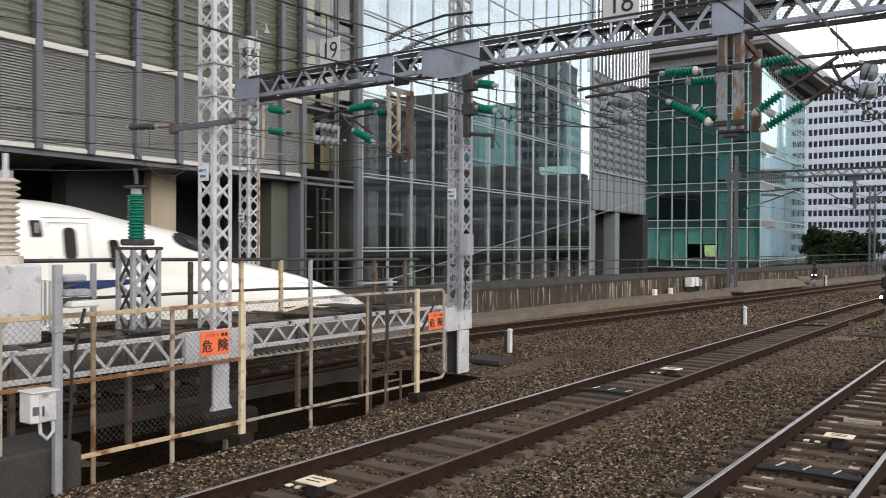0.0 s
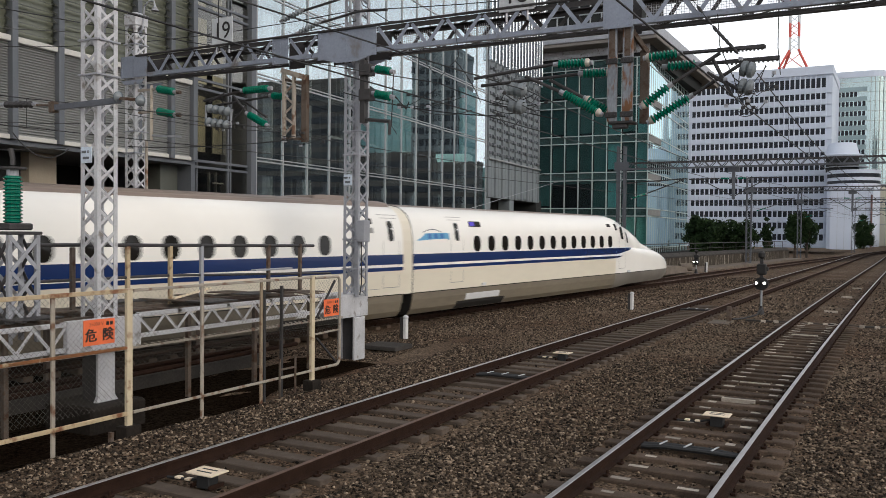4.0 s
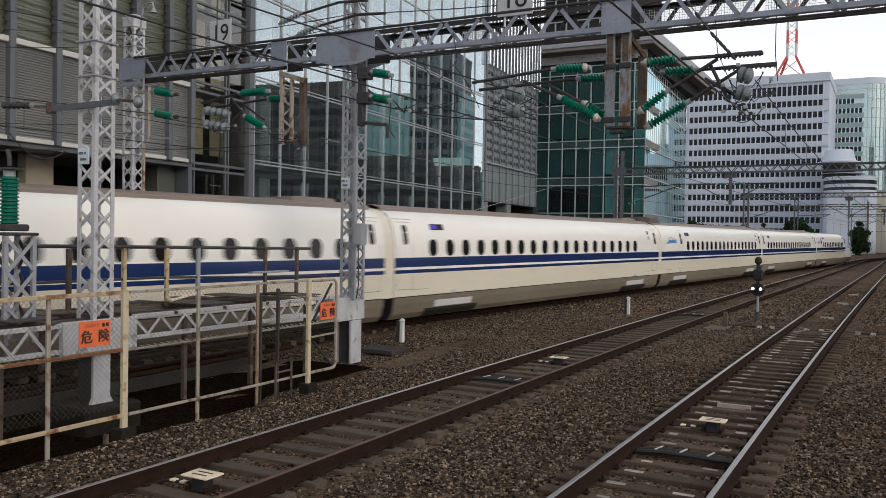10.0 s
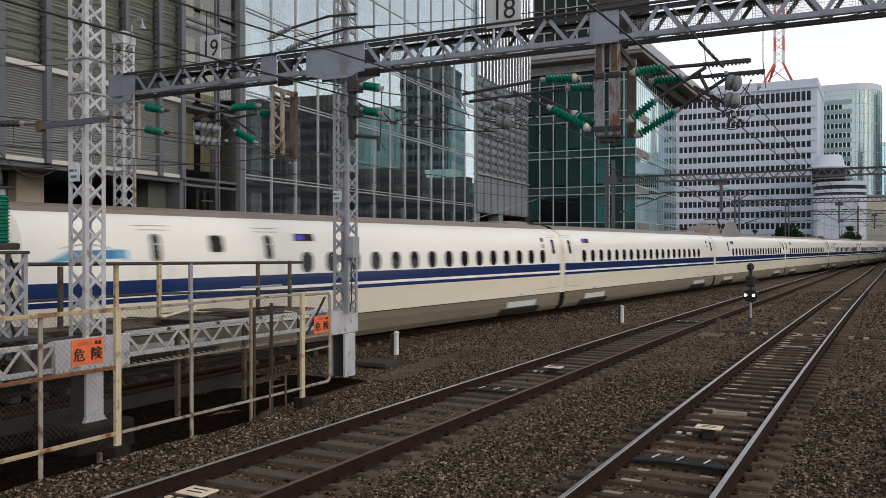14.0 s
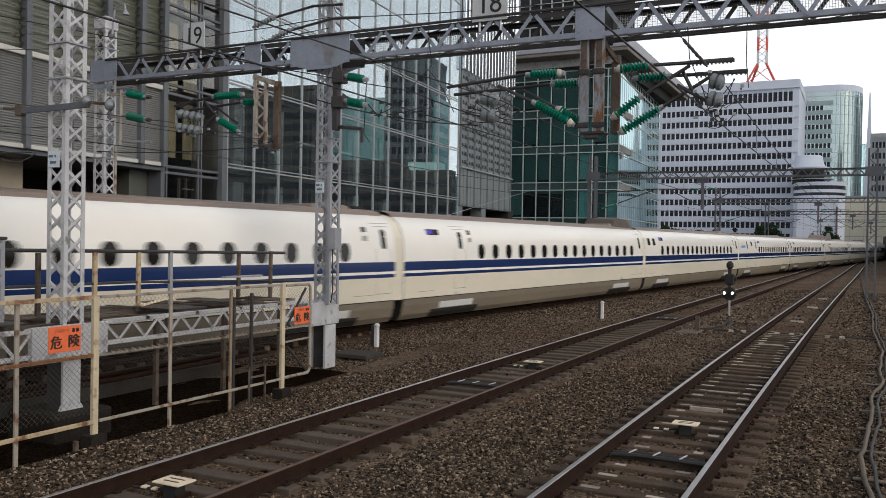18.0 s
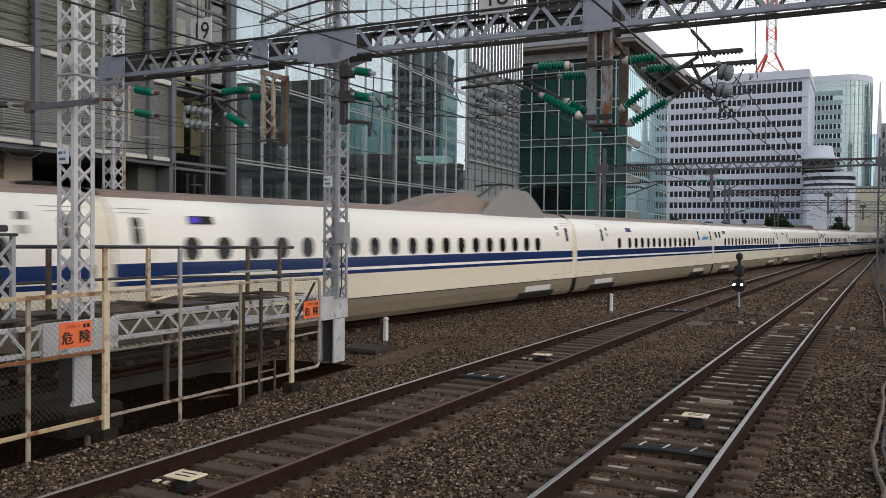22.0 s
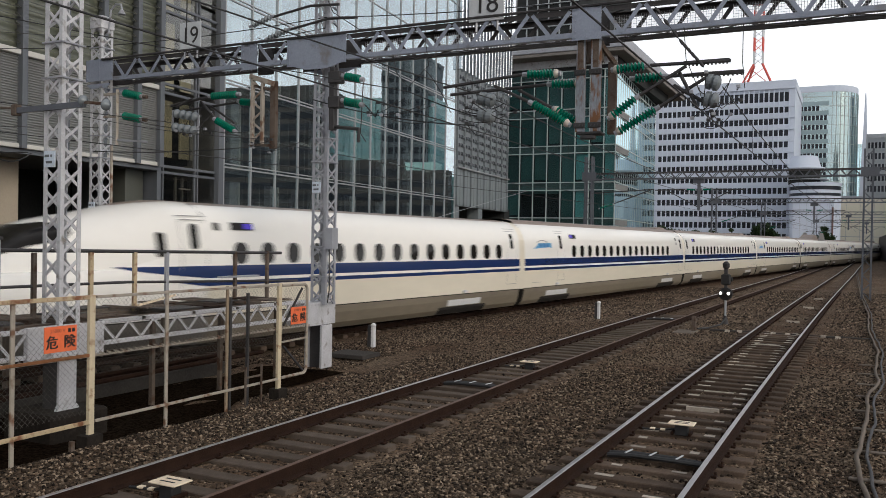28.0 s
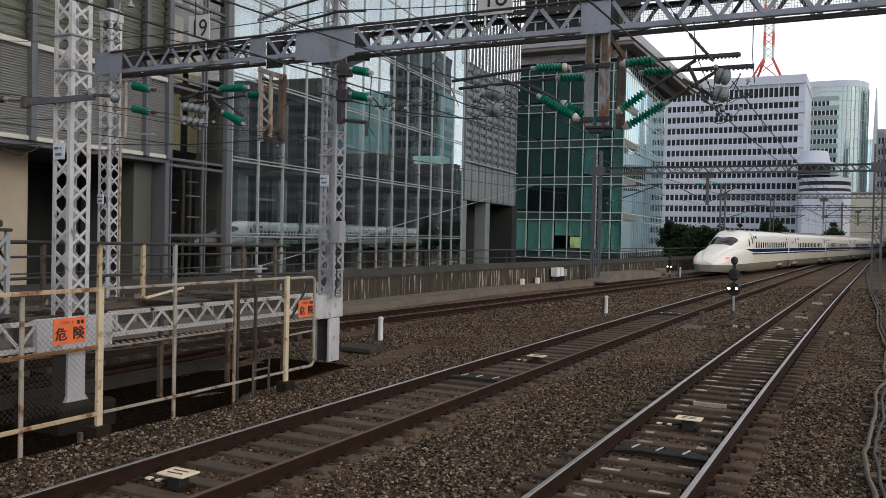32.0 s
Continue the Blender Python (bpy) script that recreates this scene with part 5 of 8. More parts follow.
def camera_post():
    t = thing("trackside_post", "grey post with small cameras and a bracket beside the fence", "post")
    x, y = -9.75, 5.6
    part("pole", Geo().box(x - 0.05, x + 0.05, y - 0.05, y + 0.05, -0.3, 2.55, 0.012), GALV, t)
    for z, d in ((2.38, 0.28), (2.20, 0.34)):
        part("camera_housing", Geo().box(x - 0.04, x + 0.14, y + 0.03, y + 0.03 + d, z - 0.045, z + 0.045, 0.02), GALV, t)
        part("bracket", Geo().bar((x, y + 0.05, z - 0.12), (x + 0.1, y + 0.2, z - 0.05), 0.04), DARKSTEEL, t)
    part("lamp_tray", Geo().box(x - 0.1, x + 0.2, y + 0.08, y + 0.45, 2.02, 2.10, 0.02), BOXWHITE, t)
    part("clamp", Geo().box(x - 0.07, x + 0.07, y - 0.07, y + 0.07, 1.72, 1.80, 0.01), GALV, t)
    part("cable", Geo().tube([(x + 0.1, y + 0.3, 2.0), (x + 0.1, y + 0.22, 1.7), (x + 0.1, y + 0.13, 1.3), (x + 0.1, y + 0.12, 0.8), (x + 0.1, y + 0.05, -0.2)], 0.022, 7), CABLE, t)
    t = thing("control_box", "white steel control box with conduit hanging on the fence", "control box")
    part("case", Geo().box(-9.88, -9.62, 5.20, 5.52, 0.68, 1.04, 0.012), BOXWHITE, t)
    part("door", Geo().box(-9.62, -9.605, 5.30, 5.50, 0.70, 1.02, 0.004), GALV_PALE, t)
    part("lid", Geo().box(-9.90, -9.58, 5.18, 5.54, 1.04, 1.06, 0.006), BOXWHITE, t)
    part("window", Geo().box(-9.62, -9.60, 5.22, 5.29, 0.78, 0.88, 0.002), PIER, t)
    part("handle", Geo().box(-9.605, -9.585, 5.33, 5.35, 0.76, 0.88, 0.004), DARKSTEEL, t)
    part("conduit", Geo().tube([(-9.7, 5.35, 0.68), (-9.66, 5.34, 0.55), (-9.66, 5.42, 0.47), (-9.66, 5.5, 0.55), (-9.68, 5.5, 0.7)], 0.022, 7), SIGNWHITE, t)
    single("concrete_block", Geo().box(-10.9, -9.85, 2.5, 6.0, -0.6, 0.30, 0.04), DARKCONCRETE, "dark concrete block under the fence", "block")


# ---- small track-side things ----
def marker_post(x, y, h, z=-0.24):
    t = thing("marker_post", "short white post with a rounded cap beside the track", "post", "white marker posts")
    part("post", Geo().box(x - 0.05, x + 0.05, y - 0.07, y + 0.07, z, z + h, 0.015), BOXWHITE, t)
    part("cap", Geo().lathe((x, y, z + h), (x, y, z + h + 0.1), [(0, 0.075), (0.4, 0.085), (0.75, 0.065), (1, 0.02)], 12), BOXWHITE, t, smooth=True)
    part("back_strip", Geo().box(x - 0.16, x - 0.055, y - 0.06, y + 0.06, z, z + h + 0.03, 0.01), DARKSTEEL, t)


def dwarf_signal(x, y, z, k=1.0):
    t = thing("dwarf_signal", "black shunting signal with two lit white lamps on a thin post", "signal", "dwarf signals", at=(x, y, z))
    part("post", Geo().tube([(0, 0, 0), (0, 0, 1.25 * k)], 0.045, 8), GALV, t)
    part("foot", Geo().lathe((0, 0, 0), (0, 0, 0.35), [(0, 0.16), (0.2, 0.12), (1, 0.05)], 8), DARKSTEEL, t)
    part("lower_head", Geo().tube([(0, -0.08, 1.18 * k), (0, 0.06, 1.18 * k)], 0.25, 14), INK, t)
    part("upper_head", Geo().box(-0.17, 0.18, -0.12, 0.12, 1.52 * k, 1.94 * k, 0.05), INK, t)
    part("side_horn", Geo().box(0.17, 0.25, -0.06, 0.06, 1.66 * k, 1.82 * k, 0.02), INK, t)
    part("neck", Geo().box(-0.06, 0.06, -0.05, 0.05, 1.2 * k, 2.2 * k), DARKSTEEL, t)
    part("top_lamp", Geo().lathe((0, 0, 2.12 * k), (0, 0, 2.42 * k), [(0, 0.06), (0.25, 0.13), (0.7, 0.13), (1, 0.05)], 12), INK, t)
    for dx in (-0.14, 0.14):
        part("hood", Geo().tube([(dx, -0.30, 1.22 * k), (dx, -0.08, 1.22 * k)], 0.085, 10), INK, t)
        part("lamp", Geo().tube([(dx, -0.315, 1.22 * k), (dx, -0.302, 1.22 * k)], 0.05, 12), LAMPWHITE, t, "lit white lamp")


def wall_cabinets():
    x, y = wall_x(50.3) + 0.28, 50.3
    for k, (dy, w) in enumerate(((-0.7, 0.55), (0.05, 0.55), (0.8, 0.4))):
        t = thing("wall_cabinet", "small pale grey cabinet on legs beside the wall", "cabinet", "cabinets by the wall")
        part("case", Geo().box(x - 0.22, x + 0.22, y + dy, y + dy + w, 0.28, 0.82 if k < 2 else 0.7, 0.02), BOXWHITE if k < 2 else GALV, t)
        for a in (0.08, w - 0.08):
            part("leg", Geo().box(x - 0.05, x + 0.05, y + dy + a - 0.03, y + dy + a + 0.03, -0.08, 0.28), DARKSTEEL, t)
    for y in (45.6, 47.5):
        t = thing("yellow_marker", "short yellow marker block at the foot of the wall", "marker", "yellow markers")
        part("block", Geo().box(wall_x(y) + 0.2, wall_x(y) + 0.4, y - 0.15, y + 0.15, -0.08, 0.28, 0.02), YELLOW, t)
    x = wall_x(58) + 0.3
    g = Geo().rings([[(x, 53.0, -0.15), (x + 1.4, 53.0, -0.15), (x + 1.4, 53.0, -0.05), (x, 53.0, -0.05)], [(x + 0.1, 55.5, -0.15), (x + 1.6, 55.5, -0.15), (x + 1.5, 55.5, 0.42), (x + 0.1, 55.5, 0.42)], [(x + 0.9, 63.0, -0.15), (x + 2.3, 63.0, -0.15), (x + 2.2, 63.0, 0.40), (x + 0.9, 63.0, 0.40)], [(x + 1.1, 66.0, -0.15), (x + 2.5, 66.0, -0.15), (x + 2.4, 66.0, 0.05), (x + 1.1, 66.0, 0.05)]])
    single("concrete_plinth", g, CONCRETE, "long sloping concrete plinth beside the rail", "plinth")
    t = thing("concrete_duct", "short concrete pipe section lying by the plinth", "duct")
    part("pipe", Geo().tube([(x + 1.8, 65.0, 0.22), (x + 2.6, 65.4, 0.22)], 0.30, 12), CONCRETE, t)
    part("bore", Geo().tube([(x + 2.6, 65.4, 0.22), (x + 2.63, 65.41, 0.22)], 0.20, 12), DARKSTEEL, t)


def ground_cables():
    path = [(0.10, 6.0), (0.05, 9.0), (0.18, 11.0), (0.06, 13.4), (0.22, 16.0), (0.26, 18.7), (0.5, 21.0), (0.48, 23.1), (0.62, 27.0), (0.45, 34.0), (0.55, 42.0), (0.32, 55.9), (0.2, 75.0), (0.0, 110.0)]
    for k, (dx, r) in enumerate(((0, 0.034), (0.12, 0.024))):
        fine = [(xa + (xb - xa) * j / 8, ya + (yb - ya) * j / 8) for (xa, ya), (xb, yb) in zip(path, path[1:]) for j in range(8)]
        pts = [(x + dx + 0.014 * math.sin(y * 1.9 + 2 * k) + 0.006 * math.sin(y * 5.1 + k), y, -0.17 + 0.015 * math.sin(3 * y)) for x, y in fine]
        single("ground_cable", Geo().tube(pts, r, 8), DARKSTEEL if k else CONCRETE, "grey cable snaking over the ballast", "cable", "cables on the ballast", smooth=True)
    for k in range(9):
        y = 10.5 + 1.7 * k
        single("cable_cleat", Geo().box(-0.05 + 0.02 * k, 0.45 + 0.02 * k, y - 0.05, y + 0.05, -0.22, -0.19, 0.008), CONCRETE, "small concrete cleat under the cables", "cleat", "cleats under the cables")
    single("concrete_cover", Geo().box(-12.5, -11.4, 18.55, 19.45, -0.34, -0.225, 0.015), DARKCONCRETE, "flat concrete duct cover in the ballast", "cover")
    single("concrete_cover", Geo().box(-5.6, -4.9, 29.2, 30.4, -0.3, -0.20, 0.02), CONCRETE, "flat concrete duct cover beside a stub post", "cover")
    single("stub_post", Geo().box(-5.09, -4.95, 30.0, 30.16, -0.3, 0.32, 0.015), RUSTY, "short brown stub post in the ballast", "post")
    single("peg", Geo().box(-9.86, -9.79, 8.23, 8.29, -0.27, -0.10, 0.008), RUSTY, "small orange peg in the ballast", "peg")
    single("signal_cable", Geo().tube([(-4.42, 33.4, 0.0), (-4.5, 32.8, -0.18), (-4.75, 31.4, -0.2), (-4.95, 30.4, -0.15)], 0.03, 6), CABLE, "black cable from the signal to the ground", "cable")
    g = Geo()
    g.box(-4.6, 0.8, 30.85, 31.05, -0.25, -0.185, 0.01)
    single("cross_duct", g, DARKCONCRETE, "dark cable duct crossing beneath the rails", "duct")


# ---- further gantries and wires ----
def far_gantry(y, x0, x1, z, hangers, mat=FARSTEEL, middle=()):
    t = thing("overhead_line_gantry", "grey lattice gantry spanning all the tracks", "gantry", "distant gantries")
    truss_beam(t, x0, x1, y, z - 0.45, z, 0.5, mat, 0.75 if y < 100 else 1.5, 0.08)
    for x in (x0, x1) + tuple(middle):
        for sx in (-0.22, 0.22):
            for sy in (-0.22, 0.22):
                part("leg", Geo().box(x + sx - 0.05, x + sx + 0.05, y + sy - 0.05, y + sy + 0.05, -0.4, z + 1.1), mat, t)
        n = 18 if y < 100 else 9
        for k in range(n):
            za, zb = -0.2 + (z + 1.2) * k / n, -0.2 + (z + 1.2) * (k + 1) / n
            s = 1 if k % 2 else -1
            part("lacing_bar", Geo().bar((x - s * 0.22, y - 0.25, za), (x + s * 0.22, y - 0.25, zb), 0.05, 0.012, (0, 1, 0)), mat, t)
            part("lacing_bar", Geo().bar((x + 0.25, y - s * 0.22, za), (x + 0.25, y + s * 0.22, zb), 0.05, 0.012, (1, 0, 0)), mat, t)
        part("end_plate", Geo().box(x - 0.4, x + 0.55, y - 0.30, y - 0.28, z - 0.5, z + 0.05, 0.004), mat, t)
    for x in hangers:
        part("drop_post", Geo().box(x - 0.09, x + 0.09, y - 0.08, y + 0.08, z - 2.4, z - 0.4, 0.01), mat, t)
        part("drop_head", Geo().box(x - 0.35, x + 0.35, y - 0.12, y + 0.12, z - 0.75, z - 0.4, 0.02), mat, t)
        for s in (-1, 1):
            insulator((x + s * 0.25, y, z - 1.15), (x + s * 0.75, y, z - 1.12), 0.07, 6, GREEN, t)
            part("arm", Geo().tube([(x + s * 0.8, y, z - 1.12), (x + s * 2.7, y, z - 1.15)], 0.035, 6), DARKSTEEL, t)
            part("arm", Geo().tube([(x + s * 0.1, y, z - 2.2), (x + s * 2.0, y, z - 1.15)], 0.03, 6), DARKSTEEL, t)
    # bracket on the end mast
    insulator((x0 + 0.75, y, z - 2.3), (x0 + 1.6, y, z - 2.03), 0.07, 7, GREEN, t)
    part("arm", Geo().tube([(x0 + 1.6, y, z - 2.03), (x0 + 4.0, y, z - 1.15)], 0.035, 6), DARKSTEEL, t)
    part("arm", Geo().tube([(x0 + 0.3, y, z - 1.3), (x0 + 4.2, y, z - 1.1)], 0.035, 6), DARKSTEEL, t)


def overhead_wires():
    def line(points, r, label="dark overhead wire strung between the masts", mat=CABLE):
        single("overhead_wire", Geo().tube(points, r, 5), mat, label, "wire", "overhead line")

    for line_x, z, r in ((track_t, 5.0, 0.012), (track_m, 5.0, 0.012), (track_r, 5.0, 0.012)):
        contact, carrier, stay = [], [], []
        for y in (-12, 0, 16.4, 35, 54, 75, 96, 118, 140):
            contact.append((line_x(y) + 0.1, y, z))
        spans = [(-20, 16.4), (16.4, 54), (54, 96), (96, 140)][1 if line_x is track_r else 0:]
        drops = []
        for a, b in spans:
            for k in range(9):
                y = a + (b - a) * k / 8
                zz = z + 0.72 - 1.3 * (k / 8) * (1 - k / 8)
                carrier.append((line_x(y) + 0.1, y, zz + 0.05))
                if 0 < k < 8:
                    drops.append([(line_x(y) + 0.1, y, z), (line_x(y) + 0.1, y, zz + 0.05)])
        t = thing("catenary", "contact wire hung by droppers from its carrier wire", "overhead line", "overhead line")
        part("contact_wire", Geo().tube(contact, r, 5), CABLE, t)
        part("carrier_wire", Geo().tube(carrier, r, 5), CABLE, t)
        for d in drops:
            part("dropper", Geo().tube(d, 0.006, 4), CABLE, t)
    # feeders and stays round the near gantry
    line(sag((-24.0, 5.0, 8.9), (-9.0, 16.4, 6.1), 0.15), 0.01116)
    line(sag((-9.0, 16.4, 6.1), (-6.6, 17.5, 5.3), 0.08), 0.0124)
    line(sag((-11.5, 16.3, 6.05), (-7.6, 16.9, 5.35), 0.12), 0.01364)
    line(sag((-8.6, 16.4, 6.55), (-8.0, 16.5, 5.6), -0.1), 0.0093)
    line([(-8.5, 16.2, 7.2), (-8.4, 16.2, 6.6), (-8.9, 16.2, 6.15), (-9.2, 16.2, 6.5), (-9.3, 16.2, 6.9)], 0.00868)
    line(sag((-11.3, 16.5, 7.75), (-19.0, 16.5, 7.55), 0.1), 0.00992)
    line(sag((-11.3, 16.5, 8.0), (-30.5, 17.5, 9.4), 0.5), 0.01116)
    line(sag((-11.3, 16.5, 8.0), (2.0, 17.5, 8.3), 0.3), 0.01116)
    line([(-11.2, 16.2, 8.6), (-10.9, 16.2, 8.0), (-10.2, 16.2, 7.55), (-9.6, 16.2, 7.5)], 0.00992)
    line([(-13.0, 16.1, 7.6), (-12.5, 16.1, 7.35), (-12.2, 16.1, 7.1), (-12.3, 16.1, 6.9)], 0.00744)
    line(sag((-18.6, 16.2, 5.05), (-12.9, 16.2, 5.0), 0.08), 0.0124)
    line(sag((-17.3, 16.2, 5.85), (-13.4, 16.2, 5.35), 0.1), 0.00744)
    line(sag((-26.0, 8.0, 5.9), (-18.5, 16.3, 5.7), 0.25), 0.00868)
    line(sag((-26.0, 7.0, 5.5), (-11.9, 9.1, 4.1), 0.35), 0.00868)
    line(sag((-12.2, 8.38, 4.3), (-11.95, 9.2, 4.1), 0.25), 0.00992)
    line(sag((-26.0, 3.0, 7.8), (-18.8, 16.5, 8.2), 0.3), 0.00868)
    line(sag((-16.5, 14.0, 5.6), (-13.0, 16.4, 5.2), 0.1), 0.00744)
    chain = [(-3.76, 16.1, 7.7), (-3.56, 16.1, 7.36), (-3.05, 16.1, 6.64), (-2.84, 16.1, 6.39), (-2.62, 16.1, 6.13)]
    line(chain, 0.007)
    for k, (p, q) in enumerate(zip(chain[1:], chain[2:])):
        strand = thing("strain_insulator", "dark linked strain insulator in the wire below the beam", "insulator", "strain insulators")
        for j in range(3):
            c = Vector(p).lerp(Vector(q), (j + 0.5) / 3)
            part("link", Geo().lathe(c - Vector((-0.05, 0, 0.07)), c + Vector((-0.05, 0, 0.07)), [(0, 0.012), (0.3, 0.03), (0.7, 0.03), (1, 0.012)], 8), DARKSTEEL, strand)
    line([(-1.95, 16.3, 7.2), (-1.95, 16.3, 6.2), (-1.9, 16.3, 5.7)], 0.00868)
    line([(-3.0, 16.2, 6.9), (-2.95, 16.2, 6.3), (-2.7, 16.2, 5.7), (-2.3, 16.3, 5.35), (-2.0, 16.4, 5.6)], 0.00868)
    for z, x in ((8.2, -11.4), (7.85, -10.9)):
        t = thing("strain_insulator", "grey strain insulator in the feeder above the beam", "insulator", "strain insulators")
        insulator((x - 1.9, 16.3, z - 0.25), (x - 1.35, 16.3, z - 0.1), 0.07, 6, PORCELAIN, t)
        part("arm", Geo().tube([(x - 1.3, 16.3, z - 0.1), (x - 0.2, 16.3, z + 0.05), (x + 0.6, 16.3, z)], 0.03, 6), DARKSTEEL, t)
    t = thing("guy_wire", "steel guy wire rising behind the retaining wall", "wire")
    part("wire", Geo().tube([(-19.6, 24.15, 1.48), (-19.6, 38.17, 3.82), (-19.6, 52.0, 6.1)], 0.016, 5), GALV, t)
    part("anchor_post", Geo().box(-19.66, -19.54, 24.05, 24.25, 1.0, 1.52, 0.01), GALV, t)


# ---- buildings along the far side ----
AZ = math.tan(radians(5.0))


def face_x(y):
    """The street face of the two buildings beside the line."""
    return -31.5 - AZ * (y - 20)




def face_pose(y):
    """A pose on the face at y: local x out of the wall, local y along it, z up."""
    return Matrix.Translation((face_x(y), y, 0)) @ pose(0, 0, 0, 0, 0, 5.0)


def louvre_building():
    b = thing("louvred_building", "grey building with louvred panels between metal piers over a dark recess", "building")
    b.matrix_basis = face_pose(0)
    k = 1 / math.cos(radians(5))
    Y = lambda y: y * k  # noqa: E731
    y0, y1 = Y(-10), Y(32.6)
    part("upper_wall", Geo().box(-48, -0.9, y0, y1, 6.4, 40), INTERIORDARK, b)
    part("soffit", Geo().box(-14, 0.0, y0, y1, 6.15, 6.38), PIER, b)
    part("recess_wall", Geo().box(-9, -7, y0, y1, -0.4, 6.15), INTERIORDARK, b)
    for a, c, m, x in ((20.2, 24.3, INTERIORDARK, -2.6), (24.3, 25.8, BEIGESTONE, -2.1), (31.2, 32.5, DARKBLADE, -0.9), (7.0, 8.6, BEIGESTONE, -2.2), (12.0, 13.0, PIER, -1.5), (15.4, 16.0, BEIGESTONE, -6.0), (17.2, 17.9, BEIGESTONE, -6.0), (19.0, 19.5, BEIGESTONE, -6.0)):
        part("column", Geo().box(x - 1.0, x, Y(a), Y(c), -0.4, 6.15, 0.02), m, b)
    part("bottom_rail", Geo().box(-0.05, 0.16, y0, y1, 6.36, 6.55, 0.02), SILL, b)
    part("sill", Geo().box(-0.05, 0.22, y0, y1, 10.28, 10.52, 0.02), SILL, b)
    piers = [17.05 + 2.29 * i for i in range(-11, 7)] + [32.45]
    for y in piers:
        part("pier", Geo().box(-0.05, 0.32, Y(y) - 0.14, Y(y) + 0.14, 6.36, 40, 0.015), PIER, b)
    for a, c in zip(piers, piers[1:]):
        for lo, hi, step, depth, mat, nm in ((6.55, 10.28, 0.11, 0.11, LOUVRE, "louvre_panel"), (10.75, 24.0, 0.37, 0.13, DARKBLADE, "shade_louvre")):
            g = Geo()
            z = lo
            while z < hi - 0.05:
                if nm == "louvre_panel":
                    g.rings([[(0.0, yy, z + 0.085), (0.065, yy, z), (0.078, yy, z + 0.015), (0.012, yy, z + 0.10)] for yy in (Y(a) + 0.14, Y(c) - 0.14)])
                else:
                    g.rings([[(0.05, yy, z + 0.03), (0.20, yy, z), (0.20, yy, z + 0.016), (0.05, yy, z + 0.046)] for yy in (Y(a) + 0.14, Y(c) - 0.14)])
                z += step
            part(nm, g, mat, b, "horizontal grey louvre blades")
        part("louvre_backing", Geo().box(-0.04, -0.01, Y(a) + 0.14, Y(c) - 0.14, 6.56, 10.27), LOUVRE, b)
        for z in [10.75 + 0.37 * i for i in range(30)]:
            for yy in (Y(a) + 0.15, Y(c) - 0.18):
                part("blade_bracket", Geo().rings([[(-0.1, q, z + 0.16), (0.20, q, z), (0.20, q, z + 0.03), (-0.1, q, z + 0.24)] for q in (yy, yy + 0.03)]), DARKBLADE, b)
        part("window_pane", Geo().box(-0.16, -0.14, Y(a), Y(c), 10.5, 40), OLIVEGLASS, b, "olive green glass")
    for z in (14.6, 18.8, 23.0, 27.2, 31.4):
        part("floor_edge", Geo().box(-0.9, -0.5, y0, y1, z, z + 0.5), INTERIOR, b)
    part("end_wall", Geo().box(-14, -0.1, y1, y1 + 0.3, -0.4, 40), PIER, b)


def curtain_wall(b, ys, zs, glass_mat, mull_mat, mull=0.09, deep=0.16, double=(), inner=True):
    """Panes, mullions and floors of a glazed face, in the building's space (x out)."""
    for y in ys:
        part("mullion", Geo().box(-0.03, deep, y - mull / 2, y + mull / 2, zs[0], zs[-1]), mull_mat, b)
    for z in zs:
        part("transom", Geo().box(-0.03, deep * 0.8, ys[0], ys[-1], z - 0.04, z + 0.04), mull_mat, b)
        if z in double:
            part("transom", Geo().box(-0.03, deep * 0.8, ys[0], ys[-1], z + 0.17, z + 0.23), mull_mat, b)
    for y, y2 in zip(ys, ys[1:]):
        for z, z2 in zip(zs, zs[1:]):
            ob = part("window_pane", Geo().box(0.0, 0.012, y + mull / 2, y2 - mull / 2, z + 0.05, z2 - 0.05), glass_mat, b)
            ob.visible_shadow = False
    if inner:
        for z in zs[:-1]:
            part("floor_slab", Geo().box(-7.5, -0.25, ys[0], ys[-1], z - 0.3, z + 0.05), INTERIOR, b)
        part("inner_wall", Geo().box(-8.0, -7.5, ys[0], ys[-1], zs[0], zs[-1]), INTERIORDARK, b)


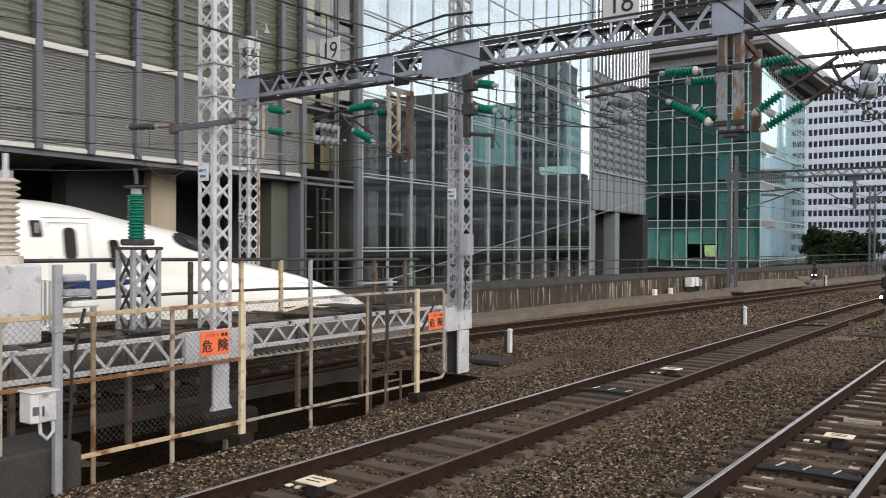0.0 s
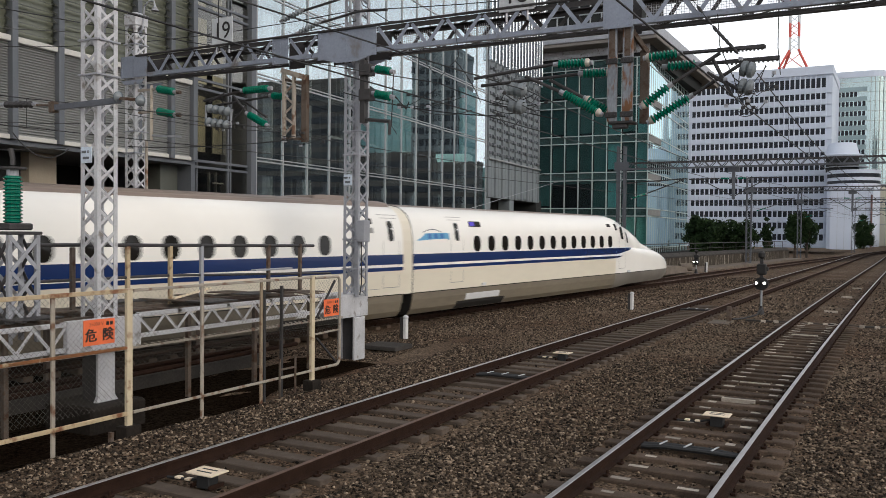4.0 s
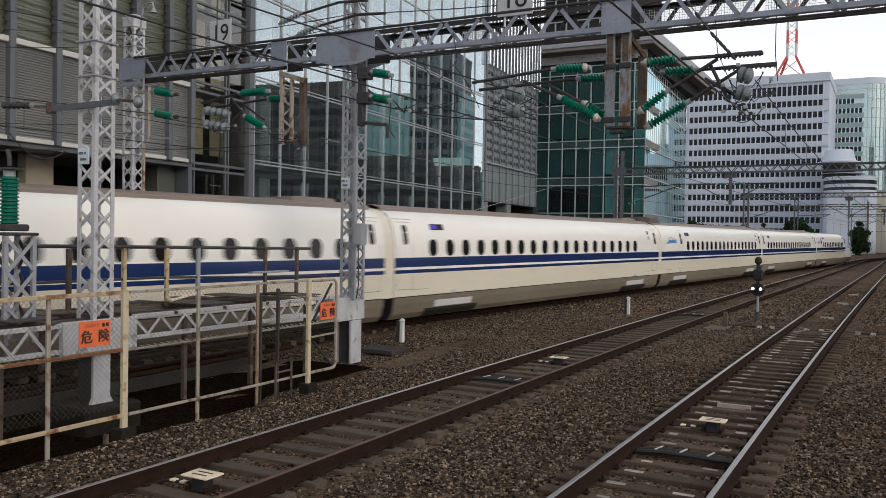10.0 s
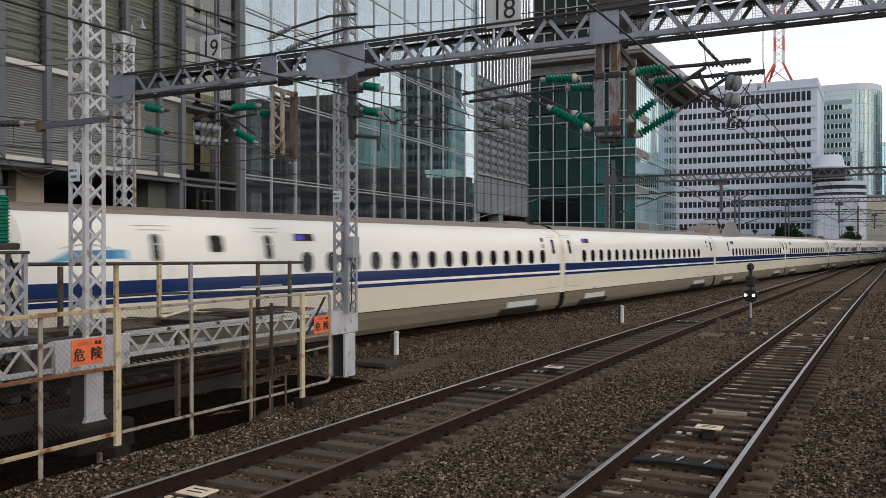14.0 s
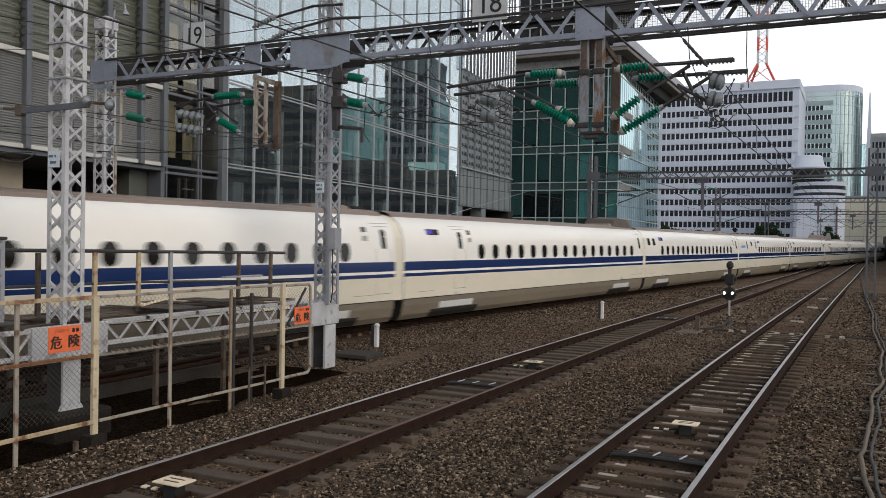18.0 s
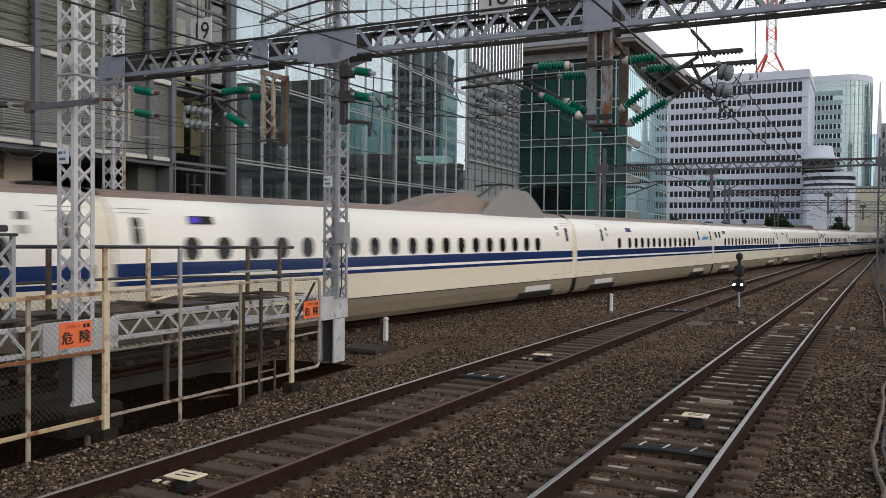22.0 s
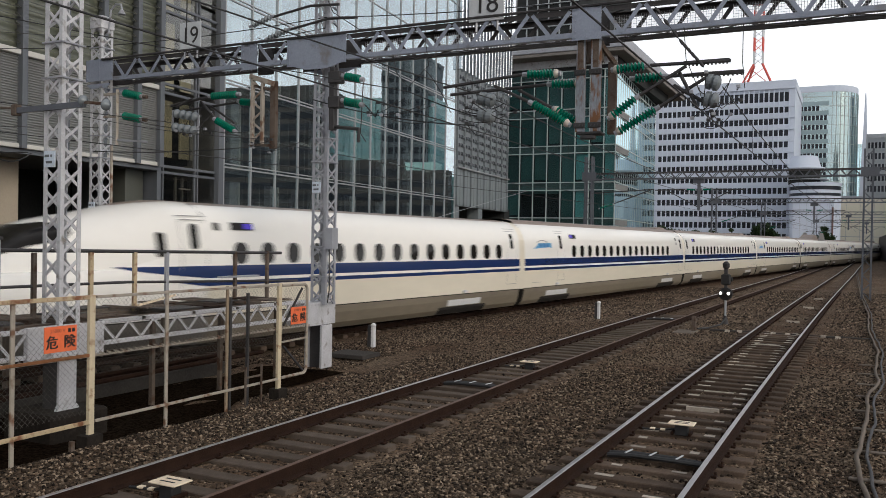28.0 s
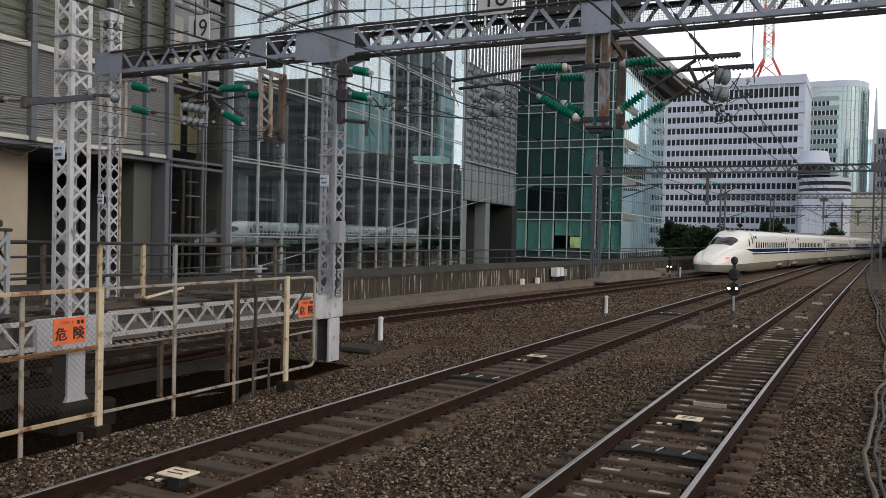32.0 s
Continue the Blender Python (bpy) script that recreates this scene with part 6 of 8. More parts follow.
def glass_building():
    b = thing("glass_building", "grey glass office block with an aluminium grid reflecting sky and towers", "building")
    b.matrix_basis = face_pose(0)
    k = 1 / math.cos(radians(5))
    ys = [(38.05 + 2.73 * i) * k for i in range(15)]
    zs = [-2.3, 2.35, 6.82, 11.72, 16.62, 21.5, 26.4, 31.3, 36.2]
    curtain_wall(b, ys, zs, FACADEGLASS, MULLION, 0.10, 0.09, double=(2.35, 6.82, 11.72, 16.62))
    storeys = list(zip(zs, zs[1:]))[:5]
    for i in range(len(ys) - 1):
        for j, (za, zb) in enumerate(storeys):
            if i % 2 == 0:
                a = ys[i] + (1.35 if i == 0 else 0.25)
                part("inner_column", Geo().box(-0.95, -0.45, a, a + 0.85, za + 0.06, zb - 0.31, 0.03), INNERCOLUMN, b, "grey clad column behind the glass")
                part("inner_strip", Geo().box(-0.46, -0.40, a + 0.80, a + 0.96, za + 0.06, zb - 0.31), SILL, b, "pale inner edge strip")
            else:
                part("inner_rail", Geo().box(-0.22, -0.12, ys[i] + 0.06, ys[i] + 2.05, za + 2.25, za + 2.40), SILL, b, "pale bar behind the pane")
                part("inner_post", Geo().box(-0.9, -0.78, ys[i] + 2.2, ys[i] + 2.32, za + 0.06, zb - 0.31), INTERIOR, b)
            part("ceiling_edge", Geo().box(-0.5, -0.3, ys[i] + 0.05, ys[i + 1] - 0.05, zb - 0.75, zb - 0.31), INTERIORDARK, b)
        part("inner_partition", Geo().box(-4.0, -1.9, ys[i] + 1.9, ys[i] + 2.0, -2.3, 16.5), INTERIOR, b)
        if i % 3 == 1:
            for z in (4.9, 9.6):
                part("ceiling_light", Geo().box(-2.4, -2.2, ys[i] + 0.2, ys[i] + 2.2, z, z + 0.08), SIGNWHITE, b)
    y0, y1 = 32.6 * k, ys[0]
    part("corner_pier", Geo().box(-0.3, 0.10, y1 - 0.50, y1 - 0.05, -2.3, 36, 0.02), PIER, b)
    bay = [33.0 * k, 35.85 * k]
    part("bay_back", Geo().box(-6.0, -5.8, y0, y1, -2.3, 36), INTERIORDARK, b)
    for y in bay:
        for dy in (-0.15, 0.09):
            part("bay_mullion", Geo().box(-0.3, -0.14, y + dy, y + dy + 0.08, -2.3, 36, 0.01), PIER, b)
        part("bay_trim", Geo().box(-0.3, -0.27, y - 0.07, y + 0.09, -2.3, 36), INTERIORDARK, b)
    for z in (1.9, 2.4, 6.1, 6.43, 10.3, 10.78, 14.6, 15.0, 20, 24.5, 29):
        part("bay_transom", Geo().box(-0.3, -0.15, y0 + 0.3, y1 - 0.5, z - 0.07, z + 0.07, 0.01), PIER, b)
    for a, c in zip([y0] + bay, bay + [y1 - 0.4]):
        for z, z2, m in ((-2.3, 2.4, BAYGLASS), (2.4, 6.26, BAYGLASS), (6.26, 10.65, BAYGLASS), (11.05, 15.6, BAYGLASS), (15.6, 20, BAYGLASS), (20, 29, BAYGLASS)):
            part("bay_pane", Geo().box(-0.24, -0.23, a + 0.1, c - 0.1, z + 0.1, z2 - 0.1), m, b).visible_shadow = False
    for a, z, w in ((1.0, 3.6, 1.6), (0.9, 4.3, 1.9), (3.6, 3.4, 1.0), (3.5, 4.6, 1.2), (1.0, 5.2, 1.2), (3.6, 5.4, 0.9), (0.8, 0.6, 1.8), (3.6, 0.2, 1.1)):
        part("bay_fixture", Geo().box(-1.6, -1.5, y0 + a, y0 + a + w, z, z + 0.07), SILL, b)
    for a in (0.9, 1.5, 2.3, 3.9, 4.5):
        part("bay_post", Geo().box(-2.2, -2.08, y0 + a, y0 + a + 0.12, -2.3, 6.1), INTERIOR, b)
    for a, w, m in ((0.5, 1.1, BAYBLIND), (1.75, 1.0, BAYBLIND), (3.4, 0.8, BAYBLIND), (4.3, 0.5, INTERIOR)):
        part("bay_curtain", Geo().box(-1.5, -1.42, y0 + a, y0 + a + w, 7.1, 10.2), m, b)
        part("bay_curtain", Geo().box(-1.5, -1.42, y0 + a, y0 + a + w + 0.1, 10.9, 14.5), m, b)
        part("bay_curtain", Geo().box(-1.5, -1.42, y0 + a, y0 + a + w, 15.2, 28), m, b)
    part("roof_slab", Geo().box(-8, 0.1, y0, ys[-1], 36.2, 36.8), PIER, b)
    part("rear_block", Geo().box(-48, -8.05, y0, ys[-1], -2.3, 36.2), PIER, b)


def panel_block():
    """The ribbed metal volume on columns between the two glass buildings."""
    b = thing("panel_block", "grey ribbed metal volume standing on round columns over a dark passage", "building")
    b.matrix_basis = face_pose(0)
    k = 1 / math.cos(radians(5))
    y0, y1 = 76.6 * k, 94.6
    part("panel_wall", Geo().box(-10, 0.0, y0, y1, 6.3, 40), PANEL, b)
    for i in range(9):
        y = y0 + 0.1 + 2.17 * i
        part("rib", Geo().box(0.0, 0.20, y - 0.09, y + 0.09, 6.3, 40, 0.01), PANEL, b)
        if i < 8:
            part("lower_panel", Geo().box(0.0, 0.08, y + 0.2, y + 1.0, 6.4, 10.15, 0.02), PANEL, b)
            part("lower_panel", Geo().box(0.0, 0.08, y + 1.1, y + 1.95, 6.4, 10.15, 0.02), PANEL, b)
    for i in range(16):
        y = y0 + 0.65 + 1.085 * i
        z = 10.6
        while z < 19.5:
            part("fin", Geo().rings([[(0.0, yy, z), (0.24, yy, z + 0.1), (0.24, yy, z + 0.30), (0.0, yy, z + 0.42)] for yy in (y - 0.28, y + 0.28)]), PIER, b)
            z += 0.86
    for i in range(17):
        y = y0 + 0.1 + 1.085 * i
        part("upper_fin", Geo().box(0.0, 0.5, y - 0.16, y + 0.16, 20.0, 40, 0.04), BRIGHTFIN, b)
    part("ledge", Geo().box(0.0, 0.35, y0, y1, 10.1, 10.25, 0.02), MULLION, b)
    # the passage's shade is put into these near-black walls
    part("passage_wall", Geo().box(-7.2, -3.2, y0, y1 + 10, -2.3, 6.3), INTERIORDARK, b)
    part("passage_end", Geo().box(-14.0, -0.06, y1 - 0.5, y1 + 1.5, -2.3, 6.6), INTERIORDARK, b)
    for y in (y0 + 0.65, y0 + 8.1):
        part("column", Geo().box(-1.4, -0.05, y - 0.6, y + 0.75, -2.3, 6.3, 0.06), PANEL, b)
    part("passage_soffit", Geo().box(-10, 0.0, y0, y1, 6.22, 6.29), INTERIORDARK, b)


def green_building():
    b = thing("green_glass_building", "dark teal glass office block with a wide overhanging roof", "building")
    b.matrix_basis = Matrix.Translation((-30.25, 115.0, -0.706)) @ Matrix.Scale(1.25, 4)
    z_lines = [0.25, 1.1, 4.65, 5.52, 8.69, 9.57, 12.9, 13.75, 17.0, 17.9, 21.3, 22.2]
    xs = [-12.95 + 1.66 * i for i in range(8)] + [0.0]
    g_dark = Geo().rings([[(-12.9, 5.0, z), (-0.9, 5.0, z), (-2.3, 26.5, z), (-12.9, 26.5, z)] for z in (-0.4, 23.6)])
    part("core", g_dark, INTERIORDARK, b)
    for x in xs:
        part("mullion", Geo().box(x - 0.05, x + 0.05, -0.10, 0.03, 0.2, 22.2), MULLIONPALE, b)
    for z in z_lines:
        part("transom", Geo().box(-12.9, 0.0, -0.09, 0.03, z - 0.05, z + 0.05), MULLIONPALE, b)
    rng = random.Random(8)
    for i, (x, x2) in enumerate(zip(xs, xs[1:])):
        for j, (z, z2) in enumerate(zip(z_lines, z_lines[1:])):
            p = part("window_pane", Geo().box(x + 0.06, x2 - 0.06, 0.0, 0.012, z + 0.06, z2 - 0.06), TEALGLASS, b)
            p.visible_shadow = False
            if z2 - z > 2:
                drop = rng.choice((0.9, 0.97, 0.97)) if j > 1 else 0.97
                if j == 3 and i in (1, 2, 3) or j == 1 and i in (3, 4):
                    drop = 0.12 if j == 3 else 0.5
                pale = j == 1 or i == 5 and j < 9
                # column 7 is slightly lit: that light is put into a paler blind
                part("roller_blind", Geo().box(x + 0.1, x2 - 0.1, 0.25, 0.27, z2 - (z2 - z) * drop, z2 - 0.1), BLINDPALE if j == 1 else BLINDMID if pale or i == 7 else BLIND, b)
            else:
                part("spandrel", Geo().box(x + 0.06, x2 - 0.06, 0.06, 0.2, z + 0.06, z2 - 0.06), INTERIOR, b)
    for z in (5.1, 9.1, 13.3, 17.4):
        part("floor_slab", Geo().box(-12.9, 0.0, 0.3, 6.0, z - 0.35, z + 0.3), INTERIOR, b)
    lit = material("warm_lit_wall", (0.85, 0.72, 0.30), 0.7, 0, 0.3, 1.5, 6, 0, glow=0.75)
    part("lit_room", Geo().box(-6.2, -5.05, 0.8, 0.9, 1.5, 2.75), lit, b, "warmly lit office wall")
    part("lit_room", Geo().box(-2.0, -1.55, 0.8, 0.9, 3.3, 3.9), lit, b, "warmly lit lamp panel")
    rp = random.Random(3)
    for cx in (-7.4, -6.0):
        g = Geo()
        for k in range(16):
            a, r = rp.uniform(0, 6.28), rp.uniform(0.15, 0.5)
            tip = (cx + r * math.cos(a), 0.45 + 0.1 * math.sin(a), 1.25 + rp.uniform(0.15, 0.75))
            g.bar((cx, 0.45, 1.15), tip, 0.02)
            g.bar(tip, (tip[0] + 0.1 * math.cos(a), tip[1], tip[2] - 0.08), 0.12, 0.01)
        part("office_plant", g, LEAF, b, "dark leafy pot plant behind the glass")
    # the long side along the line
    zs = z_lines
    drift = -1.5
    n = 22
    for i in range(n + 1):
        y = 27.0 * i / n
        x = drift * i / n
        part("side_mullion", Geo().box(x - 0.02, x + 0.035, y - 0.04, y + 0.04, 0.2, 22.2), MULLIONPALE, b)
    for z in zs:
        part("side_transom", Geo().bar((0.05, 0, z), (drift + 0.05, 27, z), 0.05, 0.10), MULLIONPALE, b)
    for z, z2 in zip(zs, zs[1:]):
        g = Geo().rings([[(0, 0, z + 0.07), (0.012, 0, z + 0.07), (0.012, 0, z2 - 0.07), (0, 0, z2 - 0.07)], [(drift, 27, z + 0.07), (drift + 0.012, 27, z + 0.07), (drift + 0.012, 27, z2 - 0.07), (drift, 27, z2 - 0.07)]])
        part("side_glazing", g, SIDEGLASS, b)
    # roof overhang
    part("roof_soffit", Geo().box(-13.5, 1.35, -2.2, 33, 23.6, 24.0, 0.05), SOFFIT, b)
    part("roof_edge", Geo().box(-13.5, 1.45, -2.3, 33.1, 24.0, 25.2, 0.05), GALV, b)
    part("west_wall", Geo().box(-13.1, -12.95, 0.0, 27, -1.6, 23.6), INTERIORDARK, b)
    part("dark_recess", Geo().box(-12.9, 0.0, 0.3, 28, 22.2, 23.6), INTERIORDARK, b)
    part("pale_band", Geo().box(-12.9, 0.0, 0.1, 0.3, 22.75, 23.6), GALV_PALE, b, "pale grey band under the roof")
    part("upper_storey", Geo().box(-12.9, -5.2, 2.0, 27, 25.2, 42), INTERIORDARK, b)
    part("base_wall", Geo().box(-12.9, -0.1, 0.1, 26.0, -1.6, 0.5), INTERIORDARK, b)
    for i in range(6):
        part("upper_mullion", Geo().box(-12.9 + 1.35 * i, -12.75 + 1.35 * i, 1.85, 2.0, 25.6, 42), MULLION, b)
    for i in range(6):
        part("upper_transom", Geo().box(-12.9, -5.2, 1.8, 2.0, 28 + 2.6 * i, 28.15 + 2.6 * i), MULLION, b)


def white_office():
    b = thing("white_office_block", "white precast office block with rows of small dark windows", "building", at=(-55.0, 255.0, 0))
    w, h = 38.75, 49.5
    part("wall", Geo().box(0, w, 0.5, 30, -1, h), WHITEPANEL, b)
    rows, cols, pitch = 14, 27, 3.27
    frame_mesh = Geo().box(-0.26, 0.26, 0.32, 0.42, 0, 1.55).mesh("window", WINDOWDARK)
    tall = Geo().box(-0.30, 0.30, 0.32, 0.42, 0, 2.6).mesh("window", WINDOWDARK)
    cw = 36.4 / cols
    for i in range(cols + 1):
        x = 0.8 + cw * i
        part("pilaster", Geo().box(x - 0.15, x + 0.15, 0.0, 0.5, -1, h - 2.4, 0.03), WHITEPANEL, b)
    for r in range(rows):
        z = 43.5 - pitch * (13 - r) + (0.1 if r < 13 else 0.0)
        part("spandrel", Geo().box(0, w, 0.12, 0.5, z - pitch + 1.8 if r else -1, z, 0.02), WHITEPANEL, b)
        for i in range(cols):
            p = part("window", tall if r == rows - 1 else frame_mesh, None, b)
            p.location = (0.8 + cw * (i + 0.5), 0.08, z)
            p.scale = (2.0, 1.0, 1.08 if r < rows - 1 else 1.03)
    part("parapet", Geo().box(-0.2, w + 0.2, -0.1, 30.1, h - 2.4, h, 0.05), WHITEPANEL, b)
    part("roof_plant", Geo().box(9, 20, 8, 20, h, h + 1.6), FARGREY, b)
    t = thing("radio_mast", "red and white lattice radio mast on the office roof", "radio mast", at=(-26.9, 262, h))
    for k in range(8):
        z0, z1 = 6.0 + 4 * k, 10.0 + 4 * k
        m = MASTRED if k % 2 else SIGNWHITE
        for sx, sy in ((-1, -1), (1, -1), (1, 1), (-1, 1)):
            part("mast_leg", Geo().bar((sx * 1.2, sy * 1.2, z0), (sx * 1.2, sy * 1.2, z1), 0.32), m, t)
        for zz in (z0, z0 + 2):
            for p, q in (((-1.2, -1.2), (1.2, -1.2)), ((1.2, -1.2), (-1.2, -1.2)), ((1.2, -1.2), (1.2, 1.2))):
                part("mast_brace", Geo().bar((*p, zz), (*q, zz + 2), 0.16), m, t)
    for sx, sy in ((-1, -1), (1, -1), (1, 1), (-1, 1)):
        part("mast_foot", Geo().bar((sx * 4.0, sy * 4.0, 0), (sx * 1.2, sy * 1.2, 6.2), 0.45), MASTRED, t)
        part("foot_brace", Geo().bar((sx * 4.0, sy * 4.0, 0), (-sy * 1.6, sx * 1.6, 4.8), 0.2), MASTRED, t)
    part("mast_platform", Geo().box(-1.9, 1.9, -1.9, 1.9, 24.0, 24.6), MASTRED, t)


def tower_with_rows(name, label, x, y, w, d, h, storey, wall, band, cols=0, group="distant buildings"):
    b = thing(name, label, "building", group, at=(x, y, 0))
    part("wall", Geo().box(0, w, 0, d, -1, h), wall, b)
    z = 2.0
    while z + storey < h:
        part("window_band", Geo().box(0.4, w - 0.4, -0.15, 0.05, z + storey * 0.3, z + storey * 0.85), band, b)
        part("window_band", Geo().box(-0.15, 0.05, 0.4, d - 0.4, z + storey * 0.3, z + storey * 0.85), band, b)
        z += storey
    for i in range(cols + 1):
        part("fin", Geo().box(w * i / max(1, cols) - 0.2, w * i / max(1, cols) + 0.2, -0.35, 0.0, -1, h), wall, b)
    part("roof_edge", Geo().box(-0.2, w + 0.2, -0.3, d, h, h + 1.4), wall, b)
    return b


def rounded_tower():
    b = thing("rounded_glass_tower", "pale teal glass tower with a rounded corner and flat crown", "building", "distant buildings", at=(-25.0, 380.0, 0))
    out = [(0, 10)] + [(0 + 0.0, 0)] + [(14 + 10.5 * math.sin(radians(a)), 14 - 14 * math.cos(radians(a))) for a in range(0, 91, 10)] + [(24.5, 40), (0, 40)]
    part("glazing", Geo().rings([[(x, y, -1) for x, y in out], [(x, y, 66.5) for x, y in out]]), TOWERGLASS, b)
    inner = [(x * 0.92 + 1.2, y * 0.92 + 1.6) for x, y in out]
    part("core", Geo().rings([[(x, y, -1) for x, y in inner], [(x, y, 65) for x, y in inner]]), FARGREY, b)
    for k in range(17):
        z = 2 + 3.9 * k
        part("floor_band", Geo().rings([[(x, y, z) for x, y in [(x * 1.004 - 0.05, y - 0.1) for x, y in out]], [(x, y, z + 0.22) for x, y in [(x * 1.004 - 0.05, y - 0.1) for x, y in out]]]), MULLIONPALE, b)
    for k in range(16):
        z = 2.4 + 3.9 * k
        part("spandrel", Geo().box(1.0, 13.6, -0.35, -0.12, z, z + 1.7), SPANDREL, b)
        for j in range(8):
            if z < 58 - 4 * (j > 5):
                part("window", Geo().box(1.3 + 1.52 * j, 2.35 + 1.52 * j, -0.30, -0.12, z + 1.8, z + 3.7), WINDOWDARK, b)
    for a in range(5, 91, 9):
        x, y = 14 + 10.55 * math.sin(radians(a)), 14 - 14.1 * math.cos(radians(a))
        part("mullion", Geo().box(x - 0.1, x + 0.1, y - 0.1, y + 0.1, -1, 66.5), MULLIONPALE, b)
    part("slim_fin", Geo().rings([[(24.7, 6, -1), (30.0, 6, -1), (30.0, 12, -1), (24.7, 12, -1)], [(27.0, 6, 66), (27.4, 6, 66), (27.4, 12, 66), (27.0, 12, 66)]]), WHITEPANEL, b, "slender pale fin beside the tower")
    part("low_glass_wing", Geo().box(24.6, 31.0, 14, 30, -1, 46), TOWERGLASS, b, "pale glass wing")
    for k in range(4):
        part("mullion", Geo().box(25.4 + 1.7 * k, 25.6 + 1.7 * k, 13.9, 14.0, -1, 46), MULLIONPALE, b)
    part("crown", Geo().rings([[(x, y - 0.2, 66.5) for x, y in out], [(x, y - 0.2, 69.0) for x, y in out]]), WHITEPANEL, b)


def podium():
    b = thing("white_podium", "white round-roofed podium with dark window strips", "building", "distant buildings", at=(-16.7, 240.0, 0))
    def ring(cx, r, z):
        return [(cx + r * math.cos(2 * math.pi * k / 32), 8 + r * math.sin(2 * math.pi * k / 32), z) for k in range(32)]
    part("drum", Geo().rings([ring(6.4, 6.4, -1), ring(6.4, 6.4, 19.5)]), WHITEPANEL, b)
    for z, h in ((16.15, 0.75), (17.75, 1.0)):
        part("window_strip", Geo().rings([ring(6.4, 6.46, z), ring(6.4, 6.46, z + h)]), WINDOWDARK, b)
    part("roof_rim", Geo().rings([ring(6.4, 6.5, 19.3), ring(6.4, 6.5, 19.7)]), WHITEPANEL, b)
    part("rooftop_neck", Geo().rings([ring(3.6, 4.0, 19.5), ring(3.6, 4.0, 23.6)]), INTERIORDARK, b)
    part("rooftop_rail", Geo().rings([ring(4.6, 5.3, 20.6), ring(4.6, 5.3, 20.75)]), FARGREY, b)
    part("saucer_roof", Geo().rings([ring(3.6, 4.3, 23.2), ring(3.6, 5.2, 23.55), ring(3.6, 5.2, 23.9), ring(3.6, 4.5, 24.1), ring(3.6, 4.1, 24.3), ring(3.6, 3.35, 26.9), ring(3.6, 3.1, 27.1)]), WHITEPANEL, b, "flared white round roof", smooth=True)
    part("wing", Geo().box(1.7, 11.4, -4, 8, -1, 14.3), WHITEPANEL, b, "plain pale lower wall")
    part("coping", Geo().box(1.6, 11.5, -4.1, 8, 14.3, 14.6), FARGREY, b)
    part("drain_pipe", Geo().tube([(11.1, -4.15, -1), (11.1, -4.15, 12.8)], 0.22, 8), PIPERED, b, "red-brown drain pipe")
    for k in range(1, 6):
        part("panel_joint", Geo().box(1.7 + 1.61 * k, 1.76 + 1.61 * k, -4.02, -3.99, -1, 14.3), FARGREY, b)


def cream_hall():
    b = thing("cream_hall", "long low cream-coloured hall with a flat roof edge", "building", "distant buildings", at=(-6.5, 268.0, 0))
    part("wall", Geo().box(0, 26, 0, 14, -1, 16.6), CREAMWALL, b)
    part("roof_edge", Geo().box(-0.2, 26.2, -0.25, 14, 16.6, 17.3, 0.05), FARGREY, b)
    for k in range(1, 7):
        part("panel_joint", Geo().box(3.6 * k, 3.6 * k + 0.08, -0.03, 0.0, -1, 16.6), FARGREY, b)
    for z in (5.6, 11.2):
        part("string_course", Geo().box(0, 26, -0.06, 0.0, z, z + 0.14), FARGREY, b)


def trees(x, y, r, h, n, seed):
    t = thing("tree", "dark green leafy street tree behind the railway wall", "tree", "trees behind the wall", at=(x, y, -2.4))
    part("trunk", Geo().tube([(0, 0, -0.5), (0.1, 0, h * 0.3), (0.0, 0.1, h * 0.75)], [0.28, 0.2, 0.06], 7), BARK, t)
    g = Geo()
    rng = random.Random(seed)
    for k in range(5):
        a = rng.uniform(0, 6.28)
        g.tube([(0.05, 0, h * 0.3), (r * 0.5 * math.cos(a), r * 0.5 * math.sin(a), h * 0.6)], [0.1, 0.03], 5)
    part("limbs", g, BARK, t)
    rs = np.random.default_rng(seed)
    c = rs.normal(0, 1, (40, 3))
    c /= np.linalg.norm(c, axis=1)[:, None]
    c *= rs.uniform(0.3, 1.0, (40, 1))
    c = c * [r, r, h * 0.36] + [0, 0, h * 0.62]
    pick = rs.integers(0, 40, n)
    p = c[pick] + rs.normal(0, 0.28 * r * 0.5, (n, 3))
    size = rs.uniform(0.14, 0.32, n)
    d1, d2 = rs.normal(0, 1, (n, 3)), rs.normal(0, 1, (n, 3))
    d1 /= np.linalg.norm(d1, axis=1)[:, None]
    d2 /= np.linalg.norm(d2, axis=1)[:, None]
    v = np.stack([p - d1 * size[:, None], p + d2 * size[:, None] * 0.5, p + d1 * size[:, None], p - d2 * size[:, None] * 0.5], 1).reshape(-1, 3)
    leaf = Geo()
    leaf.v, leaf.f = [tuple(q) for q in v], [(4 * i, 4 * i + 1, 4 * i + 2, 4 * i + 3) for i in range(n)]
    part("crown", leaf, LEAF, t)


